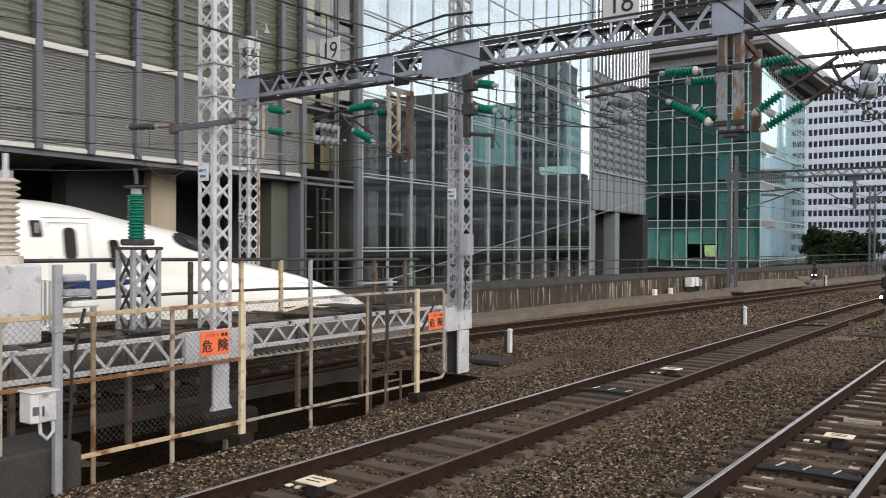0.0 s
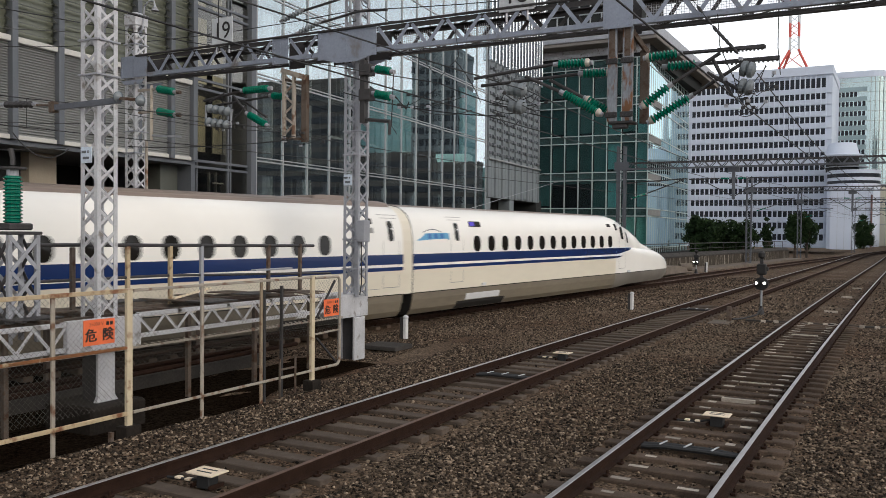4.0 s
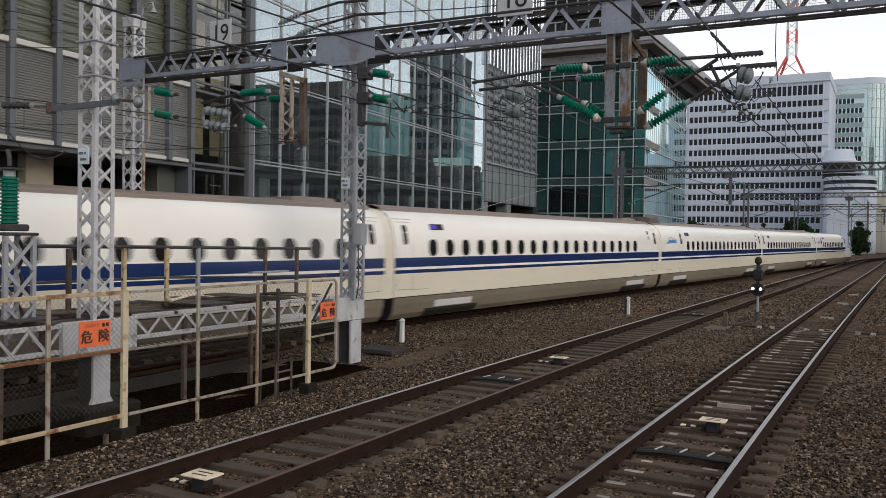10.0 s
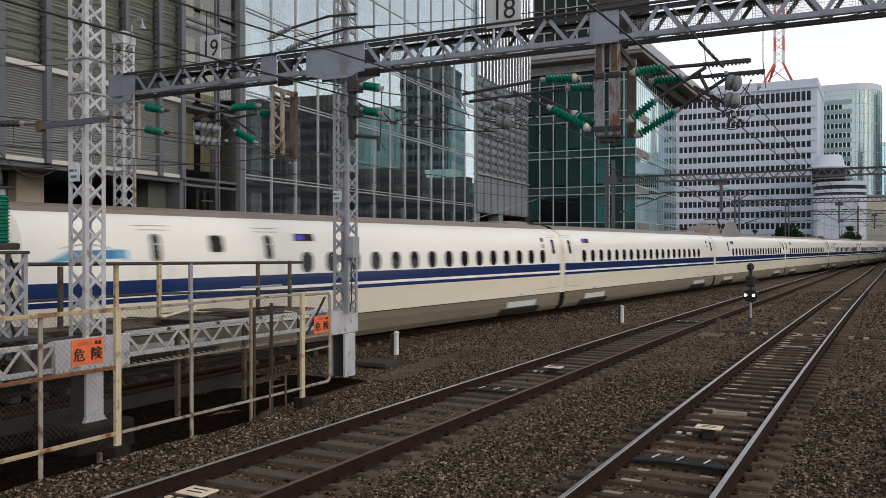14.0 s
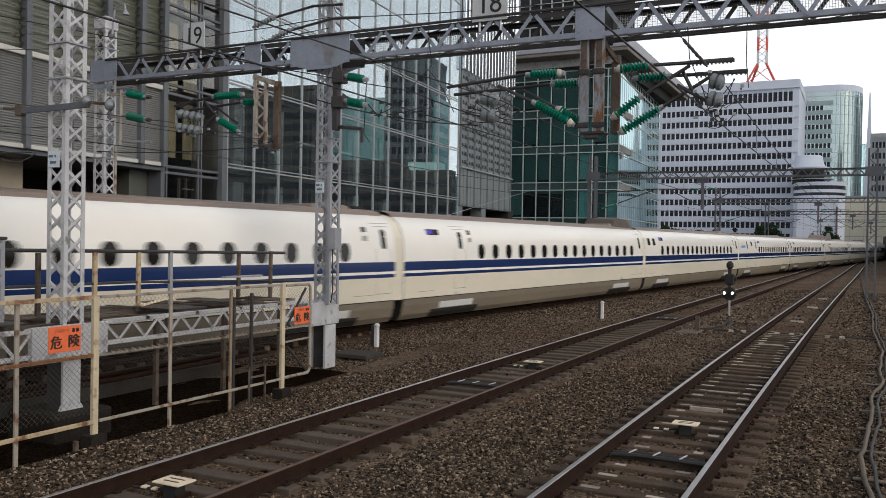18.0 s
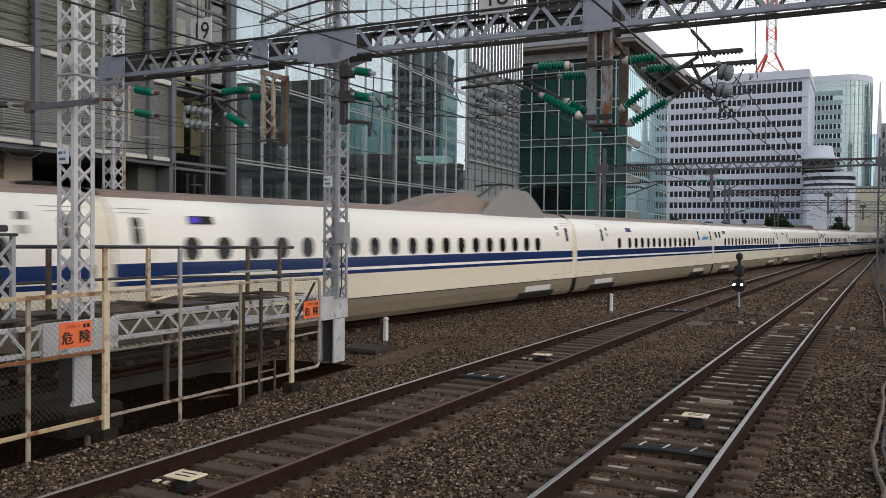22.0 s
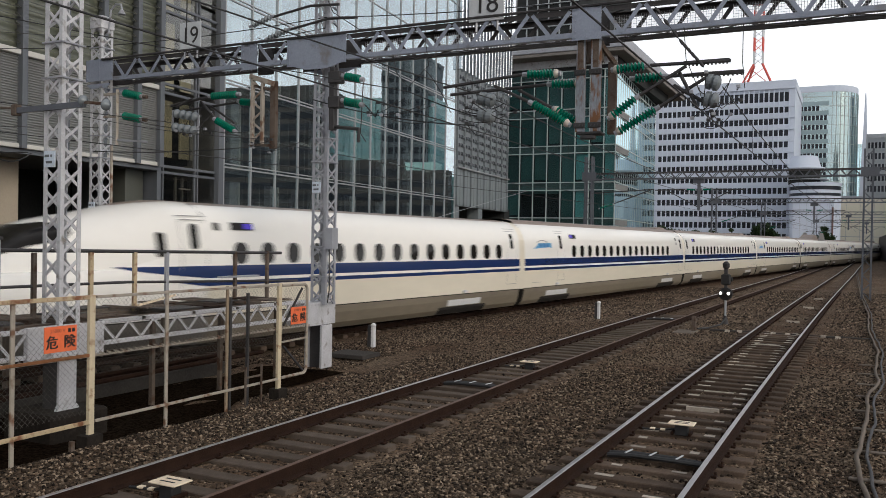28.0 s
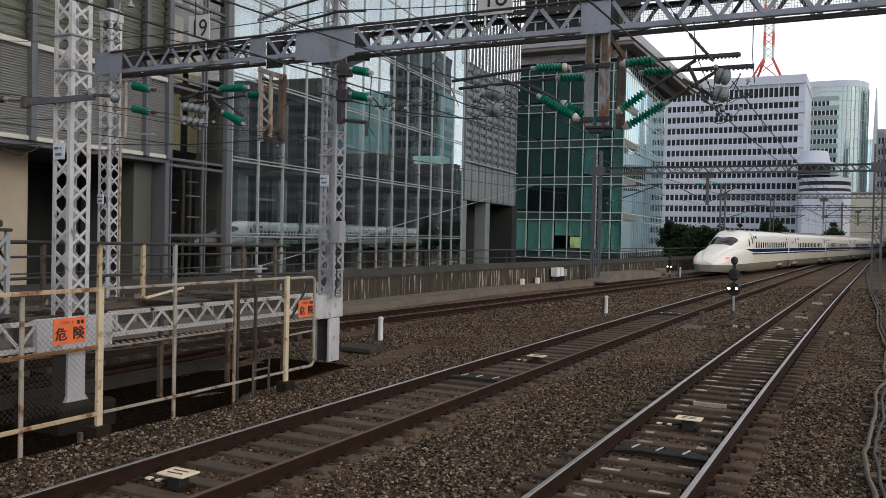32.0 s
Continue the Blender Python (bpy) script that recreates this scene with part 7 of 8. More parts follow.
def surroundings():
    """Blocks that close the place round and behind the camera; the glass faces mirror them."""
    for k, (x, y, w, d, h, m) in enumerate(((62, 256, 60, 30, 53, CITYBROWN), (124, 250, 60, 30, 46, CITYBROWN), (24.5, 260.5, 16.0, 18, 62, CITYGREY), (23.0, 262, 39, 16, 49, CITYTEAL), (12, 258, 11, 20, 22, CITYTEAL), (18.5, 251, 10, 7, 26, CITYSKYPALE), (29, 252, 33, 6, 27, CITYBROWN), (13, 246, 16, 5, 23, CITYBROWN), (140, 60, 30, 50, 16, FARGREY), (150, -40, 40, 60, 18, PIER), (60, -160, 60, 40, 25, FARGREY), (-60, -160, 60, 40, 30, PIER))):
        tower_with_rows("city_block", "plain city block across the railway with window bands", x, y, w, d, h, 4.0, m, TEALBAND if m in (CITYTEAL, CITYSKYPALE) else WINDOWDARK, int(w / 2.2) if m in (CITYTEAL, CITYGREY) else 0, "city blocks round about")
    for k, (x, y, w, h, m) in enumerate(((2.6, 330, 16, 41, FARGREY), (-85, 300, 28, 40, FARGREY))):
        tower_with_rows("far_tower", "grey far tower block with vertical fins", x, y, w, 20, h, 3.8, m, WINDOWDARK, 14, "distant buildings")
    single("platform_slab", Geo().box(-0.9, 6.0, -60, -0.4, -0.4, 1.15, 0.03), CONCRETE, "concrete platform end under the viewpoint", "platform", kind="structure")
    single("low_station_block", Geo().box(5.5, 20, 95, 260, -0.4, 5.5, 0.1), DARKCONCRETE, "low grey railway building beside the line", "building")


# ---- the express train: sixteen cars ----
PROFILE = [(1.40, 0.16), (1.56, 0.34), (1.64, 0.66), (1.66, 0.89), (1.68, 1.60), (1.68, 2.05), (1.665, 2.60), (1.61, 2.98), (1.52, 3.25), (1.37, 3.48), (1.13, 3.65), (0.98, 3.71), (0.55, 3.79), (0.0, 3.82)]


def side_x(z):
    for (xa, za), (xb, zb) in zip(PROFILE, PROFILE[1:]):
        if z <= zb:
            return xa + (xb - xa) * (z - za) / (zb - za)
    return 0.0


def shell(points, y0, y1):
    """A skin over part of the profile, both sides, along y."""
    g = Geo()
    for s in (1, -1):
        g.rings([[(s * x, y, z) for x, z in points] for y in (y0, y1)], caps=False, closed=False)
    return g


def band(z0, z1, y0, y1, out=0.004, s=1, slant=0.0):
    zs = [z0 + (z1 - z0) * k / 3 for k in range(4)]
    return [[(s * (side_x(z) + out), y, z) for z in zs] for y in (y0, y1)]


def plate(y, z, w, h, s, out=0.022, c=None):
    """A rounded plate lying on the body side."""
    c = min(w, h) * 0.42 if c is None else c
    pts = []
    for cy, cz, a0 in ((w / 2 - c, h / 2 - c, 0), (-w / 2 + c, h / 2 - c, 90), (-w / 2 + c, -h / 2 + c, 180), (w / 2 - c, -h / 2 + c, 270)):
        for k in range(4):
            a = radians(a0 + 30 * k)
            pts.append((cy + c * math.cos(a), cz + c * math.sin(a)))
    rings = []
    for o in (-0.01, out):
        rings.append([(s * (side_x(z + b) + o), y + a, z + b) for a, b in pts])
    return Geo().rings(rings)


def emblem(y, s):
    """Plain blue shapes in place of the painted emblem: a slanted streamlined body with pale blocks under a thin arc."""
    def skin(rows, out):
        return Geo().rings([[(s * (side_x(z) + out), y + a, z) for z in zs] for a, zs in rows], caps=False, closed=False)

    body = skin([(-0.98, (2.60, 2.61)), (-0.72, (2.60, 2.70)), (-0.45, (2.62, 2.84)), (0.80, (2.66, 2.86)), (0.95, (2.60, 2.84))], 0.005)
    out = [("emblem", body.mesh("emblem", LOGOBLUE2), "plain pale blue emblem shape")]
    for k, w in enumerate((0.20, 0.24, 0.24)):
        a = -0.34 + 0.36 * k
        out.append(("emblem", skin([(a, (2.66, 2.83)), (a + w, (2.66, 2.83))], 0.009).mesh("emblem", LOGOBLUE), "plain dark blue emblem block"))
    arc = skin([(-0.6 + 0.14 * k, (2.86 + 0.10 * math.sin(math.pi * k / 8), 2.885 + 0.10 * math.sin(math.pi * k / 8))) for k in range(9)], 0.006)
    out.append(("emblem", arc.mesh("emblem", PIER), "thin dark emblem arc"))
    return out


def pieces_for(y_doors, windows, logo, led, small=(), plates=()):
    """Meshes of the fittings on both sides, shared by all cars of a kind."""
    out = []
    for s in (1, -1):
        for y in windows:
            out.append(("window", plate(y, 2.48, 0.46, 0.57, s).mesh("window", TRAINGLASS), ""))
        for y in small:
            out.append(("service_window", plate(y, 2.99, 0.44, 0.42, s, 0.022, 0.08).mesh("service_window", TRAINGLASS), ""))
        for y in y_doors:
            door = Geo()
            for a in (-0.40, 0.40):
                door.rings(band(1.12, 3.30, y + a - 0.010, y + a + 0.010, 0.004, s), caps=False, closed=False)
            for z, w in ((3.30, 0.40), (3.40, 0.50), (1.12, 0.40)):
                door.rings(band(z, z + 0.02, y - w, y + w, 0.004, s), caps=False, closed=False)
            out.append(("door", door.mesh("door", SEAMGREY), "outline of a closed door"))
            out.append(("door_window", plate(y, 2.90, 0.25, 0.64, s).mesh("door_window", TRAINGLASS), ""))
        for y in led:
            out.append(("destination_display", plate(y, 3.18, 0.78, 0.20, s, 0.024, 0.02).mesh("destination_display", TRAINDARK), ""))
            out.append(("display_lamp", plate(y - 0.2, 3.18, 0.32, 0.14, s, 0.03, 0.01).mesh("display_lamp", LEDBLUE), "lit blue display"))
        for y in plates:
            out.append(("number_plate", plate(y, 3.20, 0.20, 0.17, s, 0.024, 0.02).mesh("number_plate", TRAINDARK), ""))
            out.append(("number_plate", plate(y, 2.92, 0.20, 0.17, s, 0.024, 0.02).mesh("number_plate", SEAMGREY), ""))
        for y in logo:
            out += emblem(y, s)
    return out


SEAMGREY = material("grey_panel_seam", (0.30, 0.29, 0.27), 0.5, 0, 0.1, 2, 9, 0)
LOGOBLUE = material("emblem_blue", (0.03, 0.16, 0.42), 0.4, 0, 0.1, 2, 9, 0)
LOGOBLUE2 = material("emblem_pale_blue", (0.12, 0.36, 0.58), 0.4, 0, 0.1, 2, 9, 0)


def common_parts(car, y0, y1, bogies, tall=True):
    upper = [p for p in PROFILE if 1.99 <= p[1] <= 3.72]
    part("body_upper", shell([(side_x(2.05), 2.05)] + [p for p in upper if p[1] > 2.06], y0, y1), TRAINWHITE, car, smooth=True)
    crest = [(1.08, 3.67), (1.02, 3.75), (0.92, 3.81), (0.55, 3.88), (0.0, 3.90)] if tall else [p for p in PROFILE if p[1] >= 3.70]
    part("roof", shell(crest, y0, y1), TRAINROOF, car, "grey-brown roof")
    part("body_lower", shell([(side_x(0.89), 0.89), (1.68, 1.60), (1.68, 2.05)], y0, y1), TRAINCREAM, car, "cream soiled lower side")
    part("skirt", shell([p for p in PROFILE if p[1] <= 0.891], y0, y1), TRAINSKIRT, car, "grimy grey skirt")
    part("underframe", Geo().box(-1.35, 1.35, y0 + 0.3, y1 - 0.3, 0.25, 1.0), TRAINDARK, car)
    for y in (y0, y1):
        ring = [(x, y, z) for x, z in PROFILE] + [(-x, y, z) for x, z in PROFILE[-2::-1]]
        part("end_wall", Geo().add(ring, [tuple(range(len(ring)))]), TRAINDARK, car)
    for s in (1, -1):
        part("blue_band", Geo().rings(band(1.85, 2.16, y0, y1, 0.004, s), caps=False, closed=False), TRAINBLUE, car, "wide blue band")
        part("blue_line", Geo().rings(band(1.65, 1.765, y0, y1, 0.004, s), caps=False, closed=False), TRAINBLUE, car, "thin blue line")
        part("white_line", Geo().rings(band(1.765, 1.85, y0, y1, 0.003, s), caps=False, closed=False), TRAINWHITE, car)
        part("seam", Geo().rings(band(0.87, 0.90, y0, y1, 0.005, s), caps=False, closed=False), TRAINDARK, car)
        for y in bogies:
            part("bogie_cover", Geo().rings(band(0.47, 0.70, y - 1.2, y + 1.2, 0.035, s), caps=False, closed=False), BOXWHITE, car, "pale bogie side cover")
            part("bogie_gap", Geo().rings(band(0.17, 0.44, y - 1.7, y + 1.7, 0.006, s), caps=False, closed=False), TRAINDARK, car)
            part("step_light", plate(y, 0.98, 0.26, 0.10, s, 0.05, 0.03), BOXWHITE, car)
    for y in bogies:
        for x in (-0.75, 0.75):
            for dy in (-1.25, 1.25):
                part("wheel", Geo().tube([(x - 0.06, y + dy, 0.43), (x + 0.06, y + dy, 0.43)], 0.43, 18), TRAINDARK, car)


def gangway(car, y):
    ring = [(x * 0.99, z) for x, z in PROFILE if z >= 0.7]
    full = ring + [(-x, z) for x, z in ring[-2::-1]]
    part("gangway_hood", Geo().rings([[(x, y + d, z * 0.995) for x, z in full] for d in (-0.26, -0.09, -0.05, 0.05, 0.09, 0.26)], caps=False, closed=False), TRAINCREAM, car, "cream hood between cars")
    part("coupler", Geo().box(-1.3, 1.3, y - 0.3, y + 0.3, 0.55, 0.95), TRAINDARK, car)


def low_roof_cover(car):
    cover = [(9.0, 3.80), (9.2, 3.95), (9.5, 3.98), (10.6, 3.98), (10.9, 3.95), (11.1, 3.80)]
    part("roof_cover", Geo().rings([[(-0.9, y, 3.68), (-0.72, y, z), (0.72, y, z), (0.9, y, 3.68)] for y, z in cover]), TRAINROOF, car, "low brown roof cover")


# fittings of each kind of car, in metres from its rear end: doors, first window, pitch, count, display, small windows, emblem
LAYOUTS = {
    "plain": ((0.85, 24.15), 2.4, 1.04, 19, 2.75, (), None),
    "deck": ((3.85, 24.15), 5.2, 1.03, 18, 5.2, (), None),
    "deck_emblem": ((3.85, 24.15), 5.2, 1.03, 18, 5.2, (), 2.05),
    "deck_short": ((4.15, 24.15), 5.7, 1.03, 16, 5.7, (), 2.15),
    "smoking_room": ((3.55, 7.14, 24.15), 8.59, 1.035, 15, 8.55, (5.36,), 1.82),
    "accessible": ((3.49, 21.25, 24.35), 7.48, 1.04, 13, 7.5, (), 22.75),
    "first_class": ((24.15,), 3.57, 1.163, 17, 3.5, (1.03, 2.0), None),
    "first_class_deck": ((3.97, 24.15), 5.54, 1.15, 16, 2.15, (), None),
}


def middle_car(kind, fairing=0):
    car = thing("train_car", "white express train car with a blue band and dark windows", "train car", "cars of the express train")
    common_parts(car, -12.25, 12.25, (-8.75, 8.75))
    doors, first, pitch, count, led, small, logo = LAYOUTS[kind]
    at = lambda u: u - 12.5  # noqa: E731
    wins = [at(first + pitch * k) for k in range(count)] + ([at(5.9)] if kind == "accessible" else [])
    plates = [at(doors[0] + 0.72)] if kind in ("accessible", "first_class_deck") else [at(23.2)]
    for name, me, label in pieces_for([at(u) for u in doors], wins, [at(logo)] if logo else [], [at(led)], [at(u) for u in small], plates):
        part(name, me, None, car, label)
    for s in (1, -1):
        for y in (-10.9, 10.6):
            part("lift_cover", Geo().rings(band(1.10, 1.115, y - 0.5, y + 0.5, 0.005, s), caps=False, closed=False), SEAMGREY, car)
    if fairing >= 0:
        low_roof_cover(car)
    if kind == "first_class_deck":
        roof_hump(car, [(9.3, 3.85), (9.7, 4.22), (10.6, 4.32), (11.6, 4.30), (12.2, 3.85)])
    if fairing == 2:
        roof_hump(car, [(-12.2, 3.85), (-11.9, 4.12), (-10.9, 4.14), (-10.2, 3.85)])
    part("roof_cable_joint", Geo().box(-0.55, 0.55, 11.45, 12.0, 3.82, 3.98, 0.04), TRAINDARK, car)
    gangway(car, 12.5)
    if abs(fairing) == 1:
        pantograph_fairing(car, fairing)
    return car


def roof_hump(car, rows):
    part("roof_hump", Geo().rings([[(-1.0, y, 3.68), (-0.84, y, z - 0.06), (-0.6, y, z), (0.6, y, z), (0.84, y, z - 0.06), (1.0, y, 3.68)] for y, z in rows]), ROOFHUMP, car, "dark brown cable cover on the roof")


def pantograph_fairing(car, way):
    p = [(-8.3, 3.72), (-7.5, 4.25), (-6.7, 4.70), (-6.4, 4.76), (-4.7, 4.80), (-4.3, 4.70), (-2.7, 3.72)]
    if way < 0:
        p = [(y - 2.1, z) for y, z in p]
    for s in (1, -1):
        g = Geo().rings([[(s * 1.16, way * y, 3.60), (s * 1.12, way * y, z), (s * 1.02, way * y, z), (s * 1.0, way * y, 3.60)] for y, z in p])
        part("pantograph_fairing", g, FAIRING, car, "smooth grey side fairing")
    if way > 0:
        covers = ([(-10.9, 3.75), (-10.3, 4.20), (-9.9, 4.40), (-8.4, 4.46), (-7.9, 4.1), (-7.6, 3.75)], [(-3.6, 3.75), (-3.2, 4.25), (-2.6, 4.30), (-0.4, 3.80)])
    else:
        covers = ([(-6.4, 3.9), (-5.8, 4.22), (-4.4, 4.46), (-3.7, 4.48), (-2.4, 4.22), (-0.4, 3.80)],)
    for rows in covers:
        part("insulator_cover", Geo().rings([[(-0.95, way * y, 3.7), (-0.78, way * y, z), (0.78, way * y, z), (0.95, way * y, 3.7)] for y, z in rows]), TRAINROOF, car, "brown-grey roof cover")
    b = 0.0 if way > 0 else -2.1
    part("pantograph_arm", Geo().tube([(0, way * (b - 4.6), 3.8), (0, way * (b - 4.0), 4.35), (0, way * (b - 5.6), 5.0)], 0.05, 7), DARKSTEEL, car)
    part("pantograph_head", Geo().tube([(-0.95, way * (b - 5.6), 4.95), (-0.6, way * (b - 5.6), 5.02), (0.6, way * (b - 5.6), 5.02), (0.95, way * (b - 5.6), 4.95)], 0.04, 7), DARKSTEEL, car)


def curve_at(rows, d):
    for (a, u), (b, v) in zip(rows, rows[1:]):
        if d <= b:
            k = (d - a) / (b - a)
            k = k * k * (3 - 2 * k) * 0.35 + k * 0.65
            return u + (v - u) * k
    return rows[-1][1]


TOP = [(0.3, 1.10), (0.40, 1.22), (0.75, 1.42), (1.2, 1.60), (1.7, 1.75), (2.4, 1.95), (3.1, 2.12), (4.0, 2.29), (4.8, 2.45), (5.3, 2.58), (5.8, 2.84), (6.3, 3.08), (6.9, 3.24), (7.6, 3.37), (8.4, 3.49), (9.5, 3.62), (10.7, 3.82)]
HALF = [(0.3, 0.50), (0.40, 0.74), (0.75, 1.02), (1.2, 1.20), (2.0, 1.36), (3.0, 1.45), (5.0, 1.56), (7.0, 1.63), (10.7, 1.68)]
FENDER = [(0.3, 1.06), (0.75, 1.36), (1.2, 1.50), (2.4, 1.78), (3.2, 1.92), (4.2, 2.03), (5.5, 2.08), (7.0, 2.10), (9.0, 2.12), (10.7, 2.15)]
WAIST = [(0.3, 0.25), (1.0, 0.48), (2.4, 0.74), (4.0, 0.92), (5.5, 1.08), (7.0, 1.30), (9.0, 1.52), (10.7, 1.62)]
UPRIGHT = [(0.3, 0.93), (1.0, 1.05), (3.0, 1.28), (6.0, 1.50), (10.7, 1.75)]
CHIN = 0.89


def resample(points, n):
    acc = [0.0]
    for (a, b), (c, d) in zip(points, points[1:]):
        acc.append(acc[-1] + math.hypot(c - a, d - b))
    out = []
    for k in range(n):
        s = acc[-1] * k / (n - 1)
        j = max(i for i in range(len(acc)) if acc[i] <= s + 1e-9)
        j = min(j, len(points) - 2)
        f = (s - acc[j]) / (acc[j + 1] - acc[j])
        out.append((points[j][0] + (points[j + 1][0] - points[j][0]) * f, points[j][1] + (points[j + 1][1] - points[j][1]) * f))
    return out


LOW = resample([p for p in PROFILE if p[1] <= CHIN + 0.001], 4)
MIDDLE = resample([(1.66, CHIN)] + [p for p in PROFILE if CHIN < p[1] <= 2.61], 8)
HIGH = resample([p for p in PROFILE if p[1] >= 2.59], 9)


def nose_point(d, zone, v):
    """A point of the nose d metres behind its tip: zone 0 skirt, 1 fender, 2 canopy; v from 0 to 1 upwards."""
    half, top, fen, waist, up = (curve_at(r, d) for r in (HALF, TOP, FENDER, WAIST, UPRIGHT))
    foot = 0.26 + 0.10 * max(0, 1 - d / 2.5)
    if zone == 0:
        x, z, ends = half * (0.80 + 0.20 * math.sin(v * math.pi / 2)), foot + (CHIN - foot) * v, LOW
    elif zone == 1:
        a = max(0.0, (v - 0.25) / 0.75) * math.pi / 2
        z = CHIN + (up - CHIN) * v / 0.25 if v < 0.25 else up + (fen - up) * math.sin(a) ** 0.85
        x, ends = waist + (half - waist) * math.cos(a) ** 0.85 if v < 1 else waist, MIDDLE
    else:
        a = v * math.pi / 2
        x, z, ends = waist * math.cos(a) ** 0.8 if v < 1 else 0.0, fen + (top - fen) * math.sin(a) ** 0.9, HIGH
    k = max(0.0, (d - 7.8) / 2.9)
    k = k * k * (3 - 2 * k)
    j = min(int(v * (len(ends) - 1)), len(ends) - 2)
    f = v * (len(ends) - 1) - j
    ex, ez = ends[j][0] + (ends[j + 1][0] - ends[j][0]) * f, ends[j][1] + (ends[j + 1][1] - ends[j][1]) * f
    return x * (1 - k) + ex * k, z * (1 - k) + ez * k


def depth(d):
    return (d - 0.3) * 10.0 / 10.4 + 0.4 * max(0.0, 1 - (d - 0.3) / 4)


def end_car(tail):
    car = thing("train_end_car", "white express train end car with a long duck-billed nose", "train car", "cars of the express train")
    y_joint, y_nose = -13.75, 13.35
    y_shoulder = y_nose - 10.0
    common_parts(car, y_joint, y_shoulder, (-9.3, ), False)
    ds = [0.3, 0.33, 0.40, 0.5, 0.62, 0.75, 0.95, 1.2, 1.5] + [1.9 + 0.4 * k for k in range(8)] + [4.9 + 0.2 * k for k in range(15)] + [8.1 + 0.325 * k for k in range(9)]

    def patch(name, mat, zone, grid, out=0.0, label="", flat=False):
        """A skin over rows of (d, v); both sides."""
        g = Geo()
        for s in (1, -1):
            rows = []
            for row in grid:
                pts = [nose_point(d, zone, v) for d, v in row]
                rows.append([(s * (x + out * (x > 0.02)), y_nose - depth(d), z + out) for (x, z), (d, v) in zip(pts, row)])
            g.rings(rows, caps=False, closed=False)
        return part(name, g, mat, car, label, smooth=True)

    patch("nose_skirt", NOSESKIRT, 0, [[(d, v / 3) for v in range(4)] for d in ds], label="grimy grey nose skirt")
    patch("nose_fender", TRAINWHITE, 1, [[(d, v / 12) for v in range(13)] for d in ds], label="smooth white nose side")
    patch("nose_canopy", TRAINWHITE, 2, [[(d, v / 12) for v in range(13)] for d in ds], label="smooth white nose top")
    patch("roof_start", TRAINROOF, 2, [[(d, v) for v in (0.72 + 0.2 * max(0, (10.7 - d)) / 1.8, 0.84 + 0.1 * max(0, (10.7 - d)) / 1.8, 1.0)] for d in (8.9, 9.4, 9.9, 10.4, 10.7)], 0.006, "grey-brown roof")
    tip = [nose_point(0.3, 0, v / 3) for v in range(4)] + [nose_point(0.3, 1, v / 6) for v in range(1, 7)] + [nose_point(0.3, 2, v / 6) for v in range(1, 7)]
    ring = [(x, y_nose - 0.4, z) for x, z in tip] + [(-x, y_nose - 0.4, z) for x, z in tip[-2::-1]]
    lower = [p for p in ring if p[2] <= CHIN + 0.001]
    upper = [p for p in ring if p[2] >= CHIN - 0.001]
    part("nose_tip", Geo().add(upper, [tuple(range(len(upper)))]), TRAINWHITE, car)
    part("nose_tip_skirt", Geo().add(lower, [tuple(range(len(lower)))]), NOSESKIRT, car)
    edges = ((0.36, 5.75, 6.8), (0.40, 5.55, 7.15), (0.46, 5.42, 7.32), (0.55, 5.33, 7.34), (0.68, 5.26, 7.18), (0.80, 5.22, 6.90), (0.90, 5.20, 6.62), (1.0, 5.20, 6.45))
    patch("windscreen", TRAINGLASS, 2, [[(a - 0.15 + (b - a) * k / 8, v) for k in range(9)] for v, a, b in edges], 0.012, "dark teardrop windscreen")
    for s in (1, -1):
        for lo, hi, nm in ((1.85, 2.16, "blue_band_tip"), (1.65, 1.765, "blue_line_tip")):
            rows = []
            for k in range(9):
                d = 10.7 - (2.7 if nm == "blue_band_tip" else 0.9) * k / 8
                w = (1 - k / 8) ** 0.7
                zs = (hi - (hi - lo) * w * j / 2 for j in range(3)) if nm == "blue_band_tip" else (hi - (hi - lo) * w * j / 2 for j in range(3))
                row = []
                for z in zs:
                    v = min((abs(nose_point(d, 1, u / 60)[1] - z), u / 60) for u in range(61))[1]
                    x, _ = nose_point(d, 1, v)
                    row.append((s * (x + 0.010), y_nose - depth(d), z))
                rows.append(row)
            part(nm, Geo().rings(rows, caps=False, closed=False), TRAINBLUE, car)
        rows = []
        for d, lo, hi in ((1.65, 1.40, 1.42), (1.8, 1.37, 1.46), (2.1, 1.37, 1.50), (2.5, 1.43, 1.53), (2.7, 1.50, 1.53)):
            row = []
            for z in (lo, hi):
                v = min((abs(nose_point(d, 1, u / 60)[1] - z), u / 60) for u in range(61))[1]
                x, _ = nose_point(d, 1, v)
                row.append((s * (x + 0.012), y_nose - depth(d), z + 0.006))
            rows.append(row)
        part("lamp_lens", Geo().rings(rows, caps=False, closed=False), TAILRED if tail else SIGNWHITE, car, "slanted lamp lens in the nose")
        part("seam", Geo().rings([[(s * (nose_point(d, 0, 1)[0] + 0.006), y_nose - depth(d), z) for z in (0.872, 0.90)] for d in ds if d > 5], caps=False, closed=False), TRAINDARK, car)
        part("step_light", plate(13.35 - 8.3, 0.95, 0.34, 0.12, s, 0.03, 0.03), SIGNWHITE, car)
    if tail:
        wins, doors, logo, led = [2.22 - 1.01 * k for k in range(15)], [-13.05, 3.75], [], [2.1]
    else:
        wins, doors, logo, led = [2.58 - 1.03 * k for k in range(13)], [-11.1, 4.15], [-12.55], [-9.8]
    for name, me, label in pieces_for(doors, wins, logo, led):
        part(name, me, None, car, label)
    dd = 0.0 if tail else 0.42
